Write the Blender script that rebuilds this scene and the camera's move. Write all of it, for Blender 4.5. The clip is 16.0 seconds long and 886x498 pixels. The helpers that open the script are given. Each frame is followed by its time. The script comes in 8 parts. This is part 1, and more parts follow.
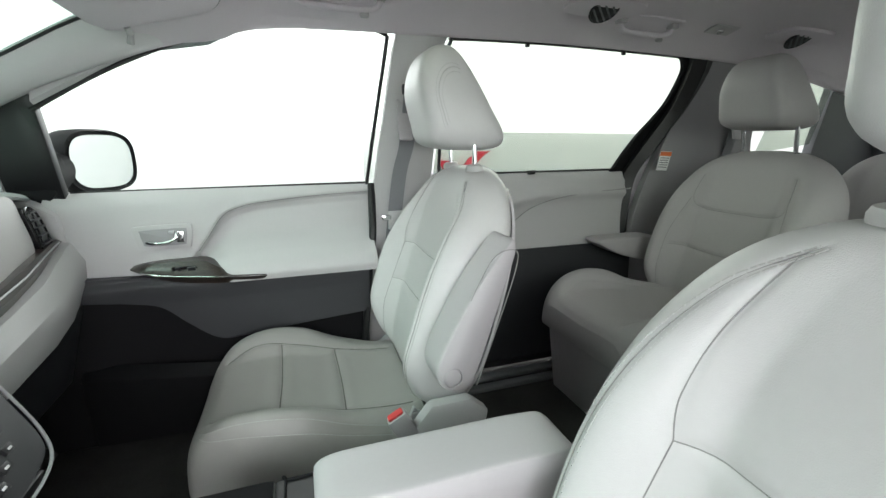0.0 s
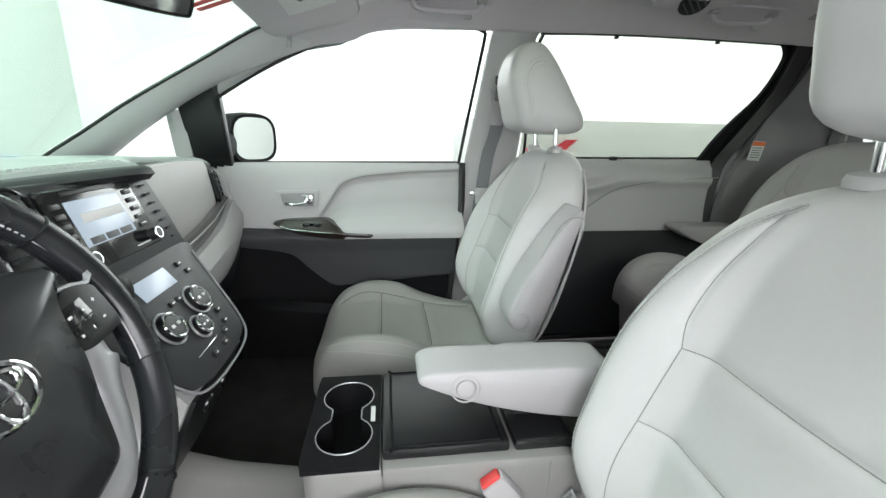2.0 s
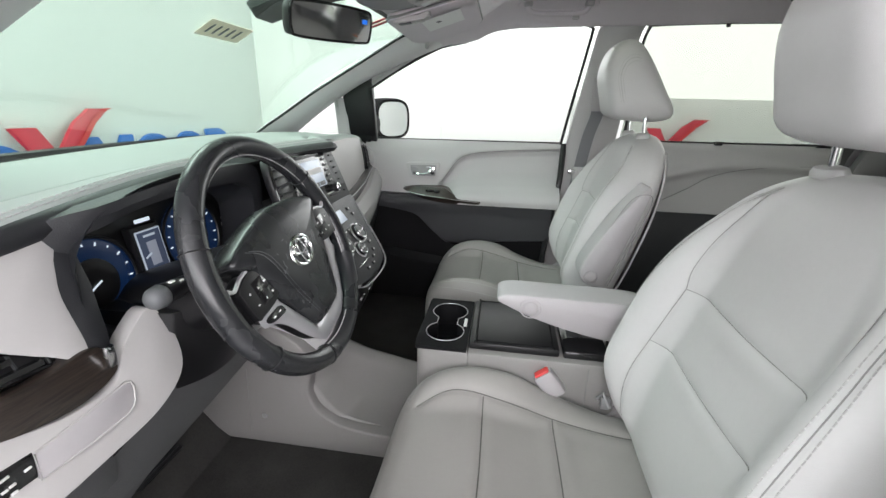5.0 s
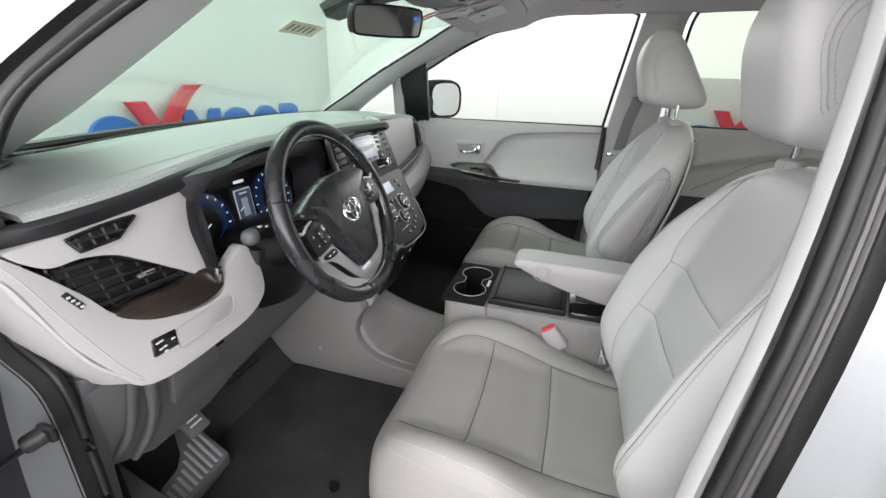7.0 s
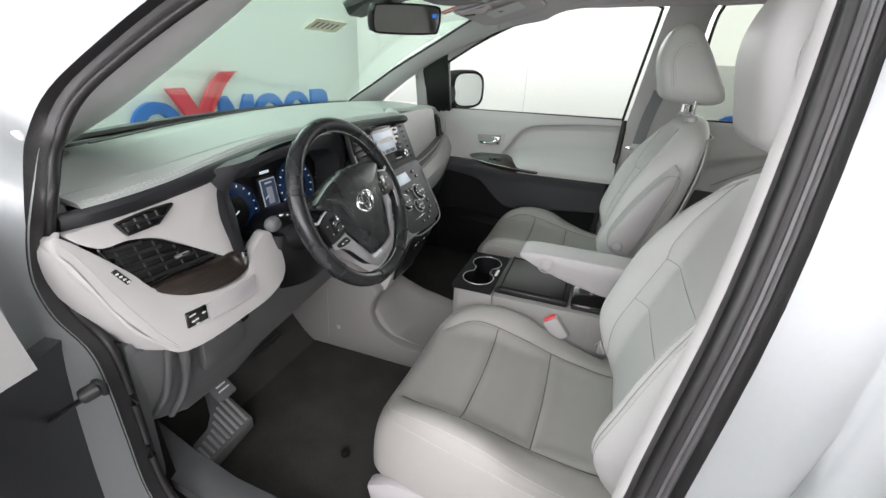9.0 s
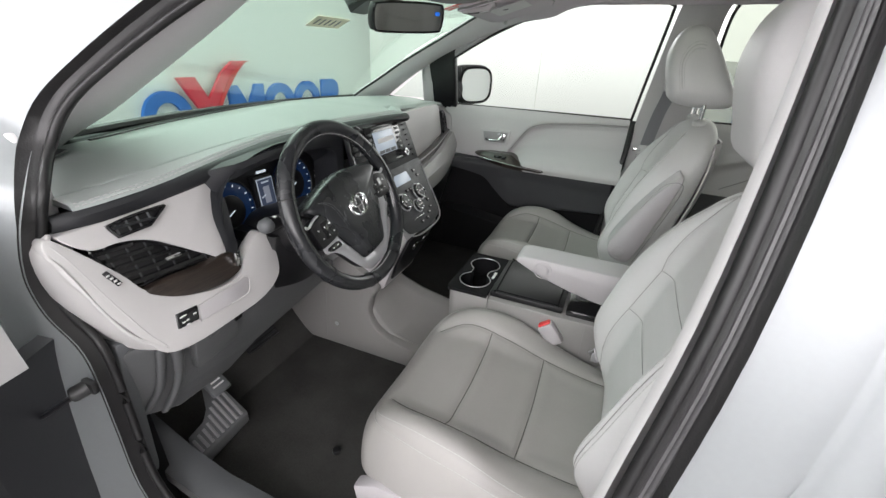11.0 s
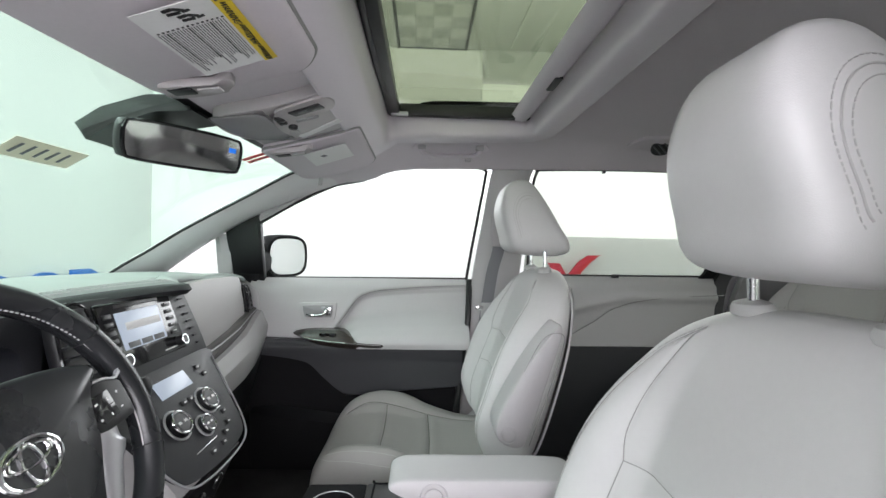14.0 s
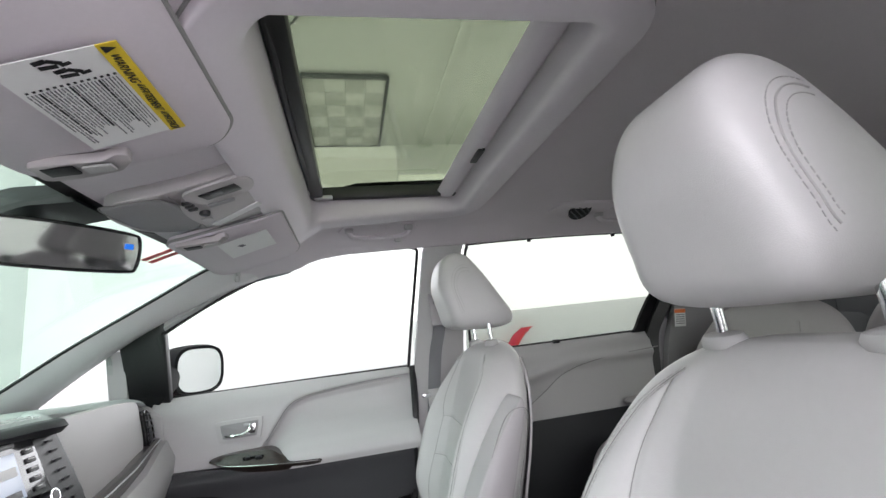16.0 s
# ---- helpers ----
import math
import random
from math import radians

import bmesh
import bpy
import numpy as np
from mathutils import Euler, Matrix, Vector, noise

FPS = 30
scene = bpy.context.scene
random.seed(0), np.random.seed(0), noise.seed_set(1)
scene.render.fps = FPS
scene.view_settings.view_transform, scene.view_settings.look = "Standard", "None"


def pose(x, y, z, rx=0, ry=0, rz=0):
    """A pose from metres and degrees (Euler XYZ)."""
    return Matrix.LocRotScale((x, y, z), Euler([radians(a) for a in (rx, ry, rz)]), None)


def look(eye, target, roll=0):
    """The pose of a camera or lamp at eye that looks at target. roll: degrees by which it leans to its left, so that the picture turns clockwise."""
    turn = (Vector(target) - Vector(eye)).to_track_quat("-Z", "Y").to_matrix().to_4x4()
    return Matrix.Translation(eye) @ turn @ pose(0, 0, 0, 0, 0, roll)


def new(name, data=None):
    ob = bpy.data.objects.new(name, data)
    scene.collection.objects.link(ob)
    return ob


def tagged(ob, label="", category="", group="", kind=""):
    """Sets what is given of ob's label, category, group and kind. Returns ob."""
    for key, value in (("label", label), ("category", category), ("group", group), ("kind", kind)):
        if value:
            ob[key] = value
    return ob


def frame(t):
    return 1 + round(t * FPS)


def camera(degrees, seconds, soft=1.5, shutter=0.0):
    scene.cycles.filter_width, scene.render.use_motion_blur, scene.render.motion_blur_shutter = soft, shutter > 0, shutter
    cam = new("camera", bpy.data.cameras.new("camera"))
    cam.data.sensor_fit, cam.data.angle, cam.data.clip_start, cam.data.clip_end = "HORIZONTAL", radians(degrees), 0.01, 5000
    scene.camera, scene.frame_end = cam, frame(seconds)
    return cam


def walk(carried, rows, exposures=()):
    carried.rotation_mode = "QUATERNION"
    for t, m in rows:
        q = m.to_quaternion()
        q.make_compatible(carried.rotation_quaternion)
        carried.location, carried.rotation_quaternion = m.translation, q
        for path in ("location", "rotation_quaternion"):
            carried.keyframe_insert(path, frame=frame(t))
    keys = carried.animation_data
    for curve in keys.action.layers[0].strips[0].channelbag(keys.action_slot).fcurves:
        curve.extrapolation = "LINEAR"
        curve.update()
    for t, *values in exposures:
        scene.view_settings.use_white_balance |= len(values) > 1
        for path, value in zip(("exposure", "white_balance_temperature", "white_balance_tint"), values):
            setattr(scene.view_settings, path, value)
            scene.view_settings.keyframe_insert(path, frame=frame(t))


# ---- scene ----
cam = camera(92.9, 16.0)
PATH = [
    (0, (-0.012, -0.57, 1.33), (0.62, 1.267, 0.857), -0.0),
    (0.5, (-0.018, -0.598, 1.322), (0.517, 1.268, 0.84), 0.4),
    (1, (-0.029, -0.652, 1.321), (0.42, 1.232, 0.822), 0.7),
    (1.5, (-0.048, -0.708, 1.318), (0.317, 1.19, 0.803), 0.9),
    (2, (-0.063, -0.757, 1.317), (0.196, 1.155, 0.789), 1.1),
    (2.5, (-0.041, -0.788, 1.323), (0.099, 1.132, 0.783), 1.2),
    (3, (-0.012, -0.83, 1.327), (0.012, 1.091, 0.771), 1.3),
    (3.5, (-0.015, -0.87, 1.331), (-0.089, 1.045, 0.759), 1.2),
    (4, (-0.021, -0.94, 1.343), (-0.163, 0.965, 0.75), 1.0),
    (4.5, (-0.033, -1.0, 1.349), (-0.231, 0.891, 0.73), 1.2),
    (7, (0.077, -1.21, 1.39), (-0.43, 0.573, 0.637), 2.1),
    (7.5, (0.098, -1.226, 1.399), (-0.449, 0.533, 0.62), 2.1),
    (8, (0.115, -1.24, 1.406), (-0.462, 0.501, 0.609), 2.2),
    (8.5, (0.125, -1.247, 1.415), (-0.472, 0.481, 0.604), 2.3),
    (9, (0.135, -1.246, 1.426), (-0.479, 0.472, 0.606), 2.4),
    (11.5, (0.168, -1.21, 1.463), (-0.486, 0.469, 0.596), 3.3),
    (12, (0.173, -1.206, 1.469), (-0.48, 0.483, 0.618), 3.3),
    (12.5, (0.183, -1.193, 1.47), (-0.431, 0.535, 0.672), 3.4),
    (13, (0.182, -1.155, 1.458), (-0.357, 0.639, 0.757), 3.4),
    (13.5, (0.119, -1.044, 1.406), (-0.167, 0.882, 0.946), 3.3),
    (14, (0.031, -0.876, 1.345), (0.121, 1.122, 1.332), 1.2),
    (14.5, (-0.015, -0.769, 1.301), (0.371, 1.14, 1.753), -3.0),
    (15, (-0.014, -0.73, 1.305), (0.501, 1.069, 2.013), -6.9),
    (15.5, (-0.01, -0.724, 1.306), (0.534, 1.074, 1.991), -8.0),
    (16, (0.007, -0.811, 1.323), (0.451, 1.101, 1.709), -6.4),
]
EXPOSURE = [(0.0, 0.18, 6350, 4), (2.5, 0.06, 6350, 5), (4.5, -0.14, 6450, 9), (7.0, -0.30, 6500, 10), (8.5, -0.38, 6550, 9), (12.5, -0.40, 6550, 9), (13.5, -0.14, 6450, 9), (14.5, -0.06, 6300, 15), (15.0, 0.02, 6300, 18), (16.0, -0.10, 6350, 14)]
walk(cam, [(t, look(eye, target, roll)) for t, eye, target, roll in PATH], EXPOSURE)

# ---- light ----
world = bpy.data.worlds.new("studio_world")
scene.world = world
world.use_nodes = True
world.node_tree.nodes["Background"].inputs["Color"].default_value = (1.0, 0.97, 1.0, 1)
world.node_tree.nodes["Background"].inputs["Strength"].default_value = 0.12


def area_lamp(name, where, target, sx, sy, power, colour):
    data = bpy.data.lights.new(name, "AREA")
    data.shape, data.size, data.size_y = "RECTANGLE", sx, sy
    data.energy, data.color = power, colour
    ob = new(name, data)
    ob.matrix_world = look(where, target)
    return ob


# The booth's light panels: right wall, left wall, and the two ceiling rows.
area_lamp("right_panel_light", (0.6, 3.3, 1.95), (0.3, 0, 1.25), 6.0, 1.6, 105, (1.0, 0.935, 1.0))
area_lamp("left_panel_light", (0.2, -3.6, 2.15), (0.2, 0, 1.3), 5.5, 2.1, 215, (0.985, 0.93, 1.0))
area_lamp("front_ceiling_light", (-2.45, -0.1, 3.1), (-0.3, 0.0, 1.1), 3.4, 1.2, 168, (0.96, 0.98, 1.0))
area_lamp("rear_ceiling_light", (2.6, 0.0, 3.2), (1.6, 0, 1.0), 2.0, 4.0, 85, (1.0, 0.95, 1.0))


# ---- materials ----
def mat(name, colour, rough=0.5, metal=0.0, var=0.06, scale=6.0, bump=0.0, bscale=400.0, grain="noise", fine=0.05, coat=0.0, spec=0.5):
    m = bpy.data.materials.new(name)
    m.use_nodes = True
    nt = m.node_tree
    n, l = nt.nodes, nt.links
    b = n["Principled BSDF"]
    b.inputs["Roughness"].default_value = rough
    b.inputs["Metallic"].default_value = metal
    b.inputs["Coat Weight"].default_value = coat
    b.inputs["Specular IOR Level"].default_value = spec
    tc = n.new("ShaderNodeTexCoord")
    big = n.new("ShaderNodeTexNoise")
    big.inputs["Scale"].default_value, big.inputs["Detail"].default_value = scale, 4
    small = n.new("ShaderNodeTexNoise")
    small.inputs["Scale"].default_value, small.inputs["Detail"].default_value = scale * 25, 3
    l.new(tc.outputs["Object"], big.inputs["Vector"])
    l.new(tc.outputs["Object"], small.inputs["Vector"])
    add = n.new("ShaderNodeMath")
    add.operation = "MULTIPLY_ADD"
    add.inputs[1].default_value = fine / max(var, 1e-4)
    l.new(small.outputs["Fac"], add.inputs[0])
    l.new(big.outputs["Fac"], add.inputs[2])
    mr = n.new("ShaderNodeMapRange")
    mr.inputs["From Min"].default_value, mr.inputs["From Max"].default_value = 0.3, 0.75 + fine / max(var, 1e-4)
    mr.inputs["To Min"].default_value, mr.inputs["To Max"].default_value = 1 - var, 1 + var
    l.new(add.outputs[0], mr.inputs["Value"])
    mix = n.new("ShaderNodeMix")
    mix.data_type, mix.blend_type = "RGBA", "MULTIPLY"
    mix.inputs["Factor"].default_value = 1
    mix.inputs[6].default_value = (*colour, 1)
    l.new(mr.outputs[0], mix.inputs[7])
    l.new(mix.outputs[2], b.inputs["Base Color"])
    rr = n.new("ShaderNodeMapRange")
    rr.inputs["To Min"].default_value, rr.inputs["To Max"].default_value = max(rough - 0.07, 0.02), min(rough + 0.07, 1)
    l.new(big.outputs["Fac"], rr.inputs["Value"])
    l.new(rr.outputs[0], b.inputs["Roughness"])
    if bump:
        if grain == "cell":
            t = n.new("ShaderNodeTexVoronoi")
            t.inputs["Scale"].default_value = bscale
            out = t.outputs["Distance"]
        else:
            t = n.new("ShaderNodeTexNoise")
            t.inputs["Scale"].default_value, t.inputs["Detail"].default_value = bscale, 3
            out = t.outputs["Fac"]
        l.new(tc.outputs["Object"], t.inputs["Vector"])
        bp = n.new("ShaderNodeBump")
        bp.inputs["Strength"].default_value, bp.inputs["Distance"].default_value = bump, 0.002
        l.new(out, bp.inputs["Height"])
        l.new(bp.outputs[0], b.inputs["Normal"])
    return m


def glass(name, tint, gloss=0.0):
    m = bpy.data.materials.new(name)
    m.use_nodes = True
    nt = m.node_tree
    n, l = nt.nodes, nt.links
    n.clear()
    out = n.new("ShaderNodeOutputMaterial")
    tr = n.new("ShaderNodeBsdfTransparent")
    tr.inputs["Color"].default_value = (*tint, 1)
    gl = n.new("ShaderNodeBsdfGlossy")
    gl.inputs["Roughness"].default_value = 0.02
    fr = n.new("ShaderNodeLayerWeight")
    fr.inputs["Blend"].default_value = 0.5
    pw = n.new("ShaderNodeMath")
    pw.operation = "POWER"
    pw.inputs[1].default_value = 5.0
    l.new(fr.outputs["Facing"], pw.inputs[0])
    sc_ = n.new("ShaderNodeMath")
    sc_.operation = "MULTIPLY_ADD"
    sc_.inputs[1].default_value, sc_.inputs[2].default_value = 0.7, 0.02
    l.new(pw.outputs[0], sc_.inputs[0])
    mx = n.new("ShaderNodeMixShader")
    l.new(sc_.outputs[0], mx.inputs[0])
    l.new(tr.outputs[0], mx.inputs[1])
    l.new(gl.outputs[0], mx.inputs[2])
    l.new(mx.outputs[0], out.inputs[0])
    return m


def glow(name, colour, strength):
    m = bpy.data.materials.new(name)
    m.use_nodes = True
    b = m.node_tree.nodes["Principled BSDF"]
    b.inputs["Base Color"].default_value = (*[c * 0.3 for c in colour], 1)
    b.inputs["Roughness"].default_value = 0.25
    b.inputs["Emission Color"].default_value = (*colour, 1)
    b.inputs["Emission Strength"].default_value = strength
    return m


def wood(name):
    m = mat(name, (0.05, 0.035, 0.025), 0.34, coat=0.3, var=0.05)
    n, l = m.node_tree.nodes, m.node_tree.links
    b = n["Principled BSDF"]
    tc = n.new("ShaderNodeTexCoord")
    mp = n.new("ShaderNodeMapping")
    mp.inputs["Scale"].default_value = (60, 9, 160)
    nz = n.new("ShaderNodeTexNoise")
    nz.inputs["Scale"].default_value, nz.inputs["Detail"].default_value, nz.inputs["Distortion"].default_value = 1.6, 6, 1.5
    cr = n.new("ShaderNodeValToRGB")
    cr.color_ramp.elements[0].position, cr.color_ramp.elements[0].color = 0.35, (0.012, 0.009, 0.008, 1)
    cr.color_ramp.elements[1].position, cr.color_ramp.elements[1].color = 0.72, (0.045, 0.033, 0.026, 1)
    l.new(tc.outputs["Object"], mp.inputs[0])
    l.new(mp.outputs[0], nz.inputs["Vector"])
    l.new(nz.outputs["Fac"], cr.inputs[0])
    l.new(cr.outputs[0], b.inputs["Base Color"])
    return m


LEATHER = mat("light_grey_leather", (0.55, 0.542, 0.542), 0.38, var=0.05, scale=5, bump=0.09, bscale=800, grain="cell", fine=0.02)
# Seat leather for the rear rows, darkened to carry the shade back there.
LEATHER_SHADED = mat("shaded_grey_leather", (0.40, 0.385, 0.388), 0.5, var=0.05, scale=5, bump=0.2, bscale=700, grain="cell")
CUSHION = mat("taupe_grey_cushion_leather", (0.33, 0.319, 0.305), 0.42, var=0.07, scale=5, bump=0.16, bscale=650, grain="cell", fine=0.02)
PILLAR = mat("pale_grey_pillar_plastic", (0.64, 0.625, 0.63), 0.55, var=0.03, bump=0.12, bscale=900)
SURROUND = mat("pale_mauve_grey_plastic", (0.66, 0.615, 0.655), 0.5, var=0.03, bump=0.08, bscale=900)
CONSOLE = mat("warm_grey_overhead_plastic", (0.46, 0.43, 0.435), 0.45, var=0.03, bump=0.1, bscale=900)
DASHPANEL = mat("warm_pale_grey_plastic", (0.465, 0.452, 0.448), 0.5, var=0.03, bump=0.12, bscale=900)
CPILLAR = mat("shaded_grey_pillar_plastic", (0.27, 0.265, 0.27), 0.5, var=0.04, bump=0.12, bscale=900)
RIB = mat("grey_rubber_rib", (0.34, 0.34, 0.345), 0.4)
REST = mat("grey_rubber_plate", (0.15, 0.155, 0.16), 0.5, var=0.08, bump=0.2, bscale=500)
TAUPE = mat("taupe_grey_plastic", (0.25, 0.242, 0.236), 0.5, var=0.05, bump=0.14, bscale=900)
SEAM = mat("seam_thread_shadow_grey", (0.27, 0.268, 0.26), 0.7)
CUSHSEAM = mat("dark_grey_cushion_seam", (0.10, 0.098, 0.092), 0.8)
THREAD = mat("pale_grey_thread", (0.44, 0.435, 0.43), 0.7)
DEEP = mat("deep_charcoal_plastic", (0.042, 0.043, 0.047), 0.5, spec=0.4, var=0.12, bump=0.25, bscale=600, grain="cell")
TRIM = mat("light_grey_plastic", (0.465, 0.458, 0.458), 0.5, var=0.03, bump=0.12, bscale=900)
SEATSIDE = mat("mauve_grey_plastic", (0.42, 0.402, 0.412), 0.5, var=0.03, bump=0.12, bscale=900)
DASHTOP = mat("sage_grey_soft_dash", (0.40, 0.435, 0.42), 0.36, var=0.04, bump=0.10, bscale=500)
VENTFIN = mat("grey_vent_fin_plastic", (0.06, 0.063, 0.067), 0.45, var=0.06)
SLAT = mat("dark_grey_vent_plastic", (0.022, 0.023, 0.026), 0.38, var=0.06)
DARK = mat("charcoal_plastic", (0.020, 0.021, 0.024), 0.48, var=0.06, bump=0.12, bscale=600, grain="cell")
MID = mat("mid_grey_plastic", (0.105, 0.11, 0.115), 0.5, var=0.05, bump=0.2, bscale=600)
BLACK = mat("black_plastic", (0.006, 0.006, 0.007), 0.42, var=0.1, bump=0.1, bscale=600)
GLOSSBLACK = mat("gloss_black", (0.012, 0.012, 0.013), 0.12, var=0.1, coat=0.4)
RUBBER = mat("black_rubber_seal", (0.010, 0.0098, 0.0102), 0.42, spec=0.45, var=0.15, scale=20)
CHANNEL = mat("dark_grey_rubber_channel", (0.019, 0.0185, 0.019), 0.38, spec=0.5, var=0.15, scale=20, bump=0.2, bscale=300)
STRIP = mat("grey_ribbed_rubber", (0.06, 0.058, 0.06), 0.35, spec=0.5, var=0.2, scale=30, bump=0.3, bscale=260)
CARPET = mat("charcoal_carpet", (0.054, 0.0535, 0.051), 0.95, spec=0.2, var=0.5, scale=9, bump=1.0, bscale=900, fine=0.3)
HEADLINER = mat("warm_grey_headliner_fabric", (0.65, 0.60, 0.635), 0.9, var=0.05, scale=8, bump=0.4, bscale=1200, fine=0.05)
PAINT = mat("silver_metallic_paint", (0.262, 0.276, 0.283), 0.4, metal=0.45, var=0.05, bump=0.03, bscale=2500, coat=0.12)
CHROME = mat("chrome", (0.75, 0.75, 0.76), 0.1, metal=1.0, var=0.02)
SATIN = mat("satin_silver", (0.46, 0.46, 0.475), 0.33, metal=0.6, var=0.03)
WHEELLEATHER = mat("charcoal_wheel_leather", (0.017, 0.018, 0.020), 0.27, var=0.25, scale=9, bump=0.03, bscale=900)
WOOD = wood("dark_wood_trim")
BELT = mat("grey_belt_webbing", (0.21, 0.212, 0.225), 0.8, var=0.06, bump=0.5, bscale=900)
RED = mat("red_plastic", (0.65, 0.05, 0.05), 0.4)
WHITE = mat("white_label", (0.75, 0.75, 0.74), 0.6)
INK = mat("grey_print", (0.16, 0.16, 0.17), 0.7)
YELLOW = mat("yellow_print", (0.75, 0.55, 0.03), 0.6)
TAN = mat("tan_sticker", (0.80, 0.74, 0.58), 0.8)
KNEE = mat("dark_grey_knee_plastic", (0.088, 0.09, 0.092), 0.5, var=0.05, bump=0.25, bscale=600, grain="cell")
MATTBLACK = mat("matt_black_plastic", (0.008, 0.008, 0.009), 0.7, spec=0.15, var=0.1)
PALESCREEN = glow("pale_screen", (0.66, 0.75, 0.88), 0.48)
SCREENCAR = glow("grey_screen_car", (0.42, 0.46, 0.56), 0.4)
SCREENDARK = glow("dark_screen_field", (0.10, 0.13, 0.22), 0.3)
BLUESCREEN = glow("blue_gauge_glow", (0.013, 0.045, 0.15), 0.22)
GAUGEWHITE = glow("white_gauge_marks", (0.8, 0.9, 1.0), 0.9)
REDGLOW = glow("red_gauge_mark", (1.0, 0.08, 0.05), 1.0)
COMPASS = glow("blue_compass", (0.03, 0.2, 0.8), 0.9)
WINDSHIELD_GLASS = glass("green_tinted_glass", (0.75, 0.845, 0.79))
CLEAR_GLASS = glass("clear_side_glass", (0.90, 0.93, 0.91))
PRIVACY_GLASS = glass("privacy_glass", (0.66, 0.69, 0.65))
SUNROOF_GLASS = glass("smoked_sunroof_glass", (0.47, 0.51, 0.42))
MIRROR = mat("mirror_silver", (0.85, 0.86, 0.87), 0.02, metal=1.0, var=0.01)
WALLWHITE = mat("white_painted_wall", (0.74, 0.75, 0.73), 0.7, var=0.04, scale=1.2, bump=0.15, bscale=60)
PALETILE = mat("pale_grey_tile", (0.55, 0.56, 0.54), 0.7, var=0.04, scale=3)
FLOORGREY = mat("pale_bounce_floor", (0.60, 0.60, 0.60), 0.35, var=0.08, scale=2)
RIGHTPANEL = glow("right_luminous_panel", (1.0, 0.985, 0.97), 2.1)
PANELLIGHT = glow("luminous_panel", (1.0, 0.985, 0.97), 3.2)
LOWPANEL = glow("fading_wall_glow", (1.0, 0.98, 0.965), 0.97)
# Glow drops towards the floor, imitating how light fades down the wall.
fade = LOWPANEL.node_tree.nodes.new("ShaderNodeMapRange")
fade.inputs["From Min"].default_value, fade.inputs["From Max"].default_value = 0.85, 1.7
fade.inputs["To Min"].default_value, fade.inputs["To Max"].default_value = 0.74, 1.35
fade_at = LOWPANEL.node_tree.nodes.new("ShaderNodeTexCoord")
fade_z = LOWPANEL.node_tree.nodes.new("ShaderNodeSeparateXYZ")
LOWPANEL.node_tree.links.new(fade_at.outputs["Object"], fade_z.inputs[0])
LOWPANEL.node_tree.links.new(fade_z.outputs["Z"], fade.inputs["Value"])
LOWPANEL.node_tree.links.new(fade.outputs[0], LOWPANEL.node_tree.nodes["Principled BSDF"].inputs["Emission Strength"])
SIGNBLUE = mat("blue_sign", (0.03, 0.16, 0.55), 0.45)
SIGNRED = mat("red_sign", (0.60, 0.03, 0.06), 0.45)


# ---- geometry tools: a geo is (points, faces) ----
def join(*geos):
    V, F = [], []
    for v, f in geos:
        k = len(V)
        V.extend(v)
        F.extend([tuple(i + k for i in face) for face in f])
    return V, F


def moved(geo, m):
    return [m @ Vector(p) for p in geo[0]], geo[1]


def mirrored(geo):
    return [Vector((p[0], -p[1], p[2])) for p in geo[0]], [tuple(reversed(f)) for f in geo[1]]


def from_bm(bm):
    bm.verts.ensure_lookup_table()
    bm.verts.index_update()
    geo = [v.co.copy() for v in bm.verts], [tuple(v.index for v in f.verts) for f in bm.faces]
    bm.free()
    return geo


def rbox(c, size, r=0.004, m=None, seg=2):
    """A box with rounded edges round the point c."""
    bm = bmesh.new()
    bmesh.ops.create_cube(bm, size=1)
    bmesh.ops.scale(bm, vec=size, verts=bm.verts)
    if r:
        bmesh.ops.bevel(bm, geom=bm.edges[:], offset=min(r, min(size) * 0.45), segments=seg, profile=0.5, affect="EDGES")
    geo = from_bm(bm)
    return moved(geo, Matrix.Translation(c) @ (m or Matrix()))


def prism(pts, axis, lo, hi, r=0.003):
    """A polygon in the plane across an axis, drawn out from lo to hi, with rounded edges."""
    bm = bmesh.new()
    put = {"x": lambda a, b, d: (d, a, b), "y": lambda a, b, d: (a, d, b), "z": lambda a, b, d: (a, b, d)}[axis]
    low = [bm.verts.new(put(a, b, lo)) for a, b in pts]
    top = [bm.verts.new(put(a, b, hi)) for a, b in pts]
    n = len(pts)
    bm.faces.new(low)
    bm.faces.new(list(reversed(top)))
    for i in range(n):
        bm.faces.new((low[i], top[i], top[(i + 1) % n], low[(i + 1) % n]))
    bmesh.ops.recalc_face_normals(bm, faces=bm.faces[:])
    if r:
        sharp = [e for e in bm.edges if e.calc_face_angle(0) > 0.5]
        bmesh.ops.bevel(bm, geom=sharp, offset=r, segments=2, profile=0.5, affect="EDGES", clamp_overlap=True)
    return from_bm(bm)


def loft(rings, cap=True, closed=True):
    n = len(rings[0])
    V = [Vector(p) for ring in rings for p in ring]
    F = []
    for i in range(len(rings) - 1):
        for j in range(n if closed else n - 1):
            a, b = i * n + j, i * n + (j + 1) % n
            F.append((a, b, b + n, a + n))
    if cap and closed:
        F.append(tuple(reversed(range(n))))
        F.append(tuple(range((len(rings) - 1) * n, len(rings) * n)))
    return V, F


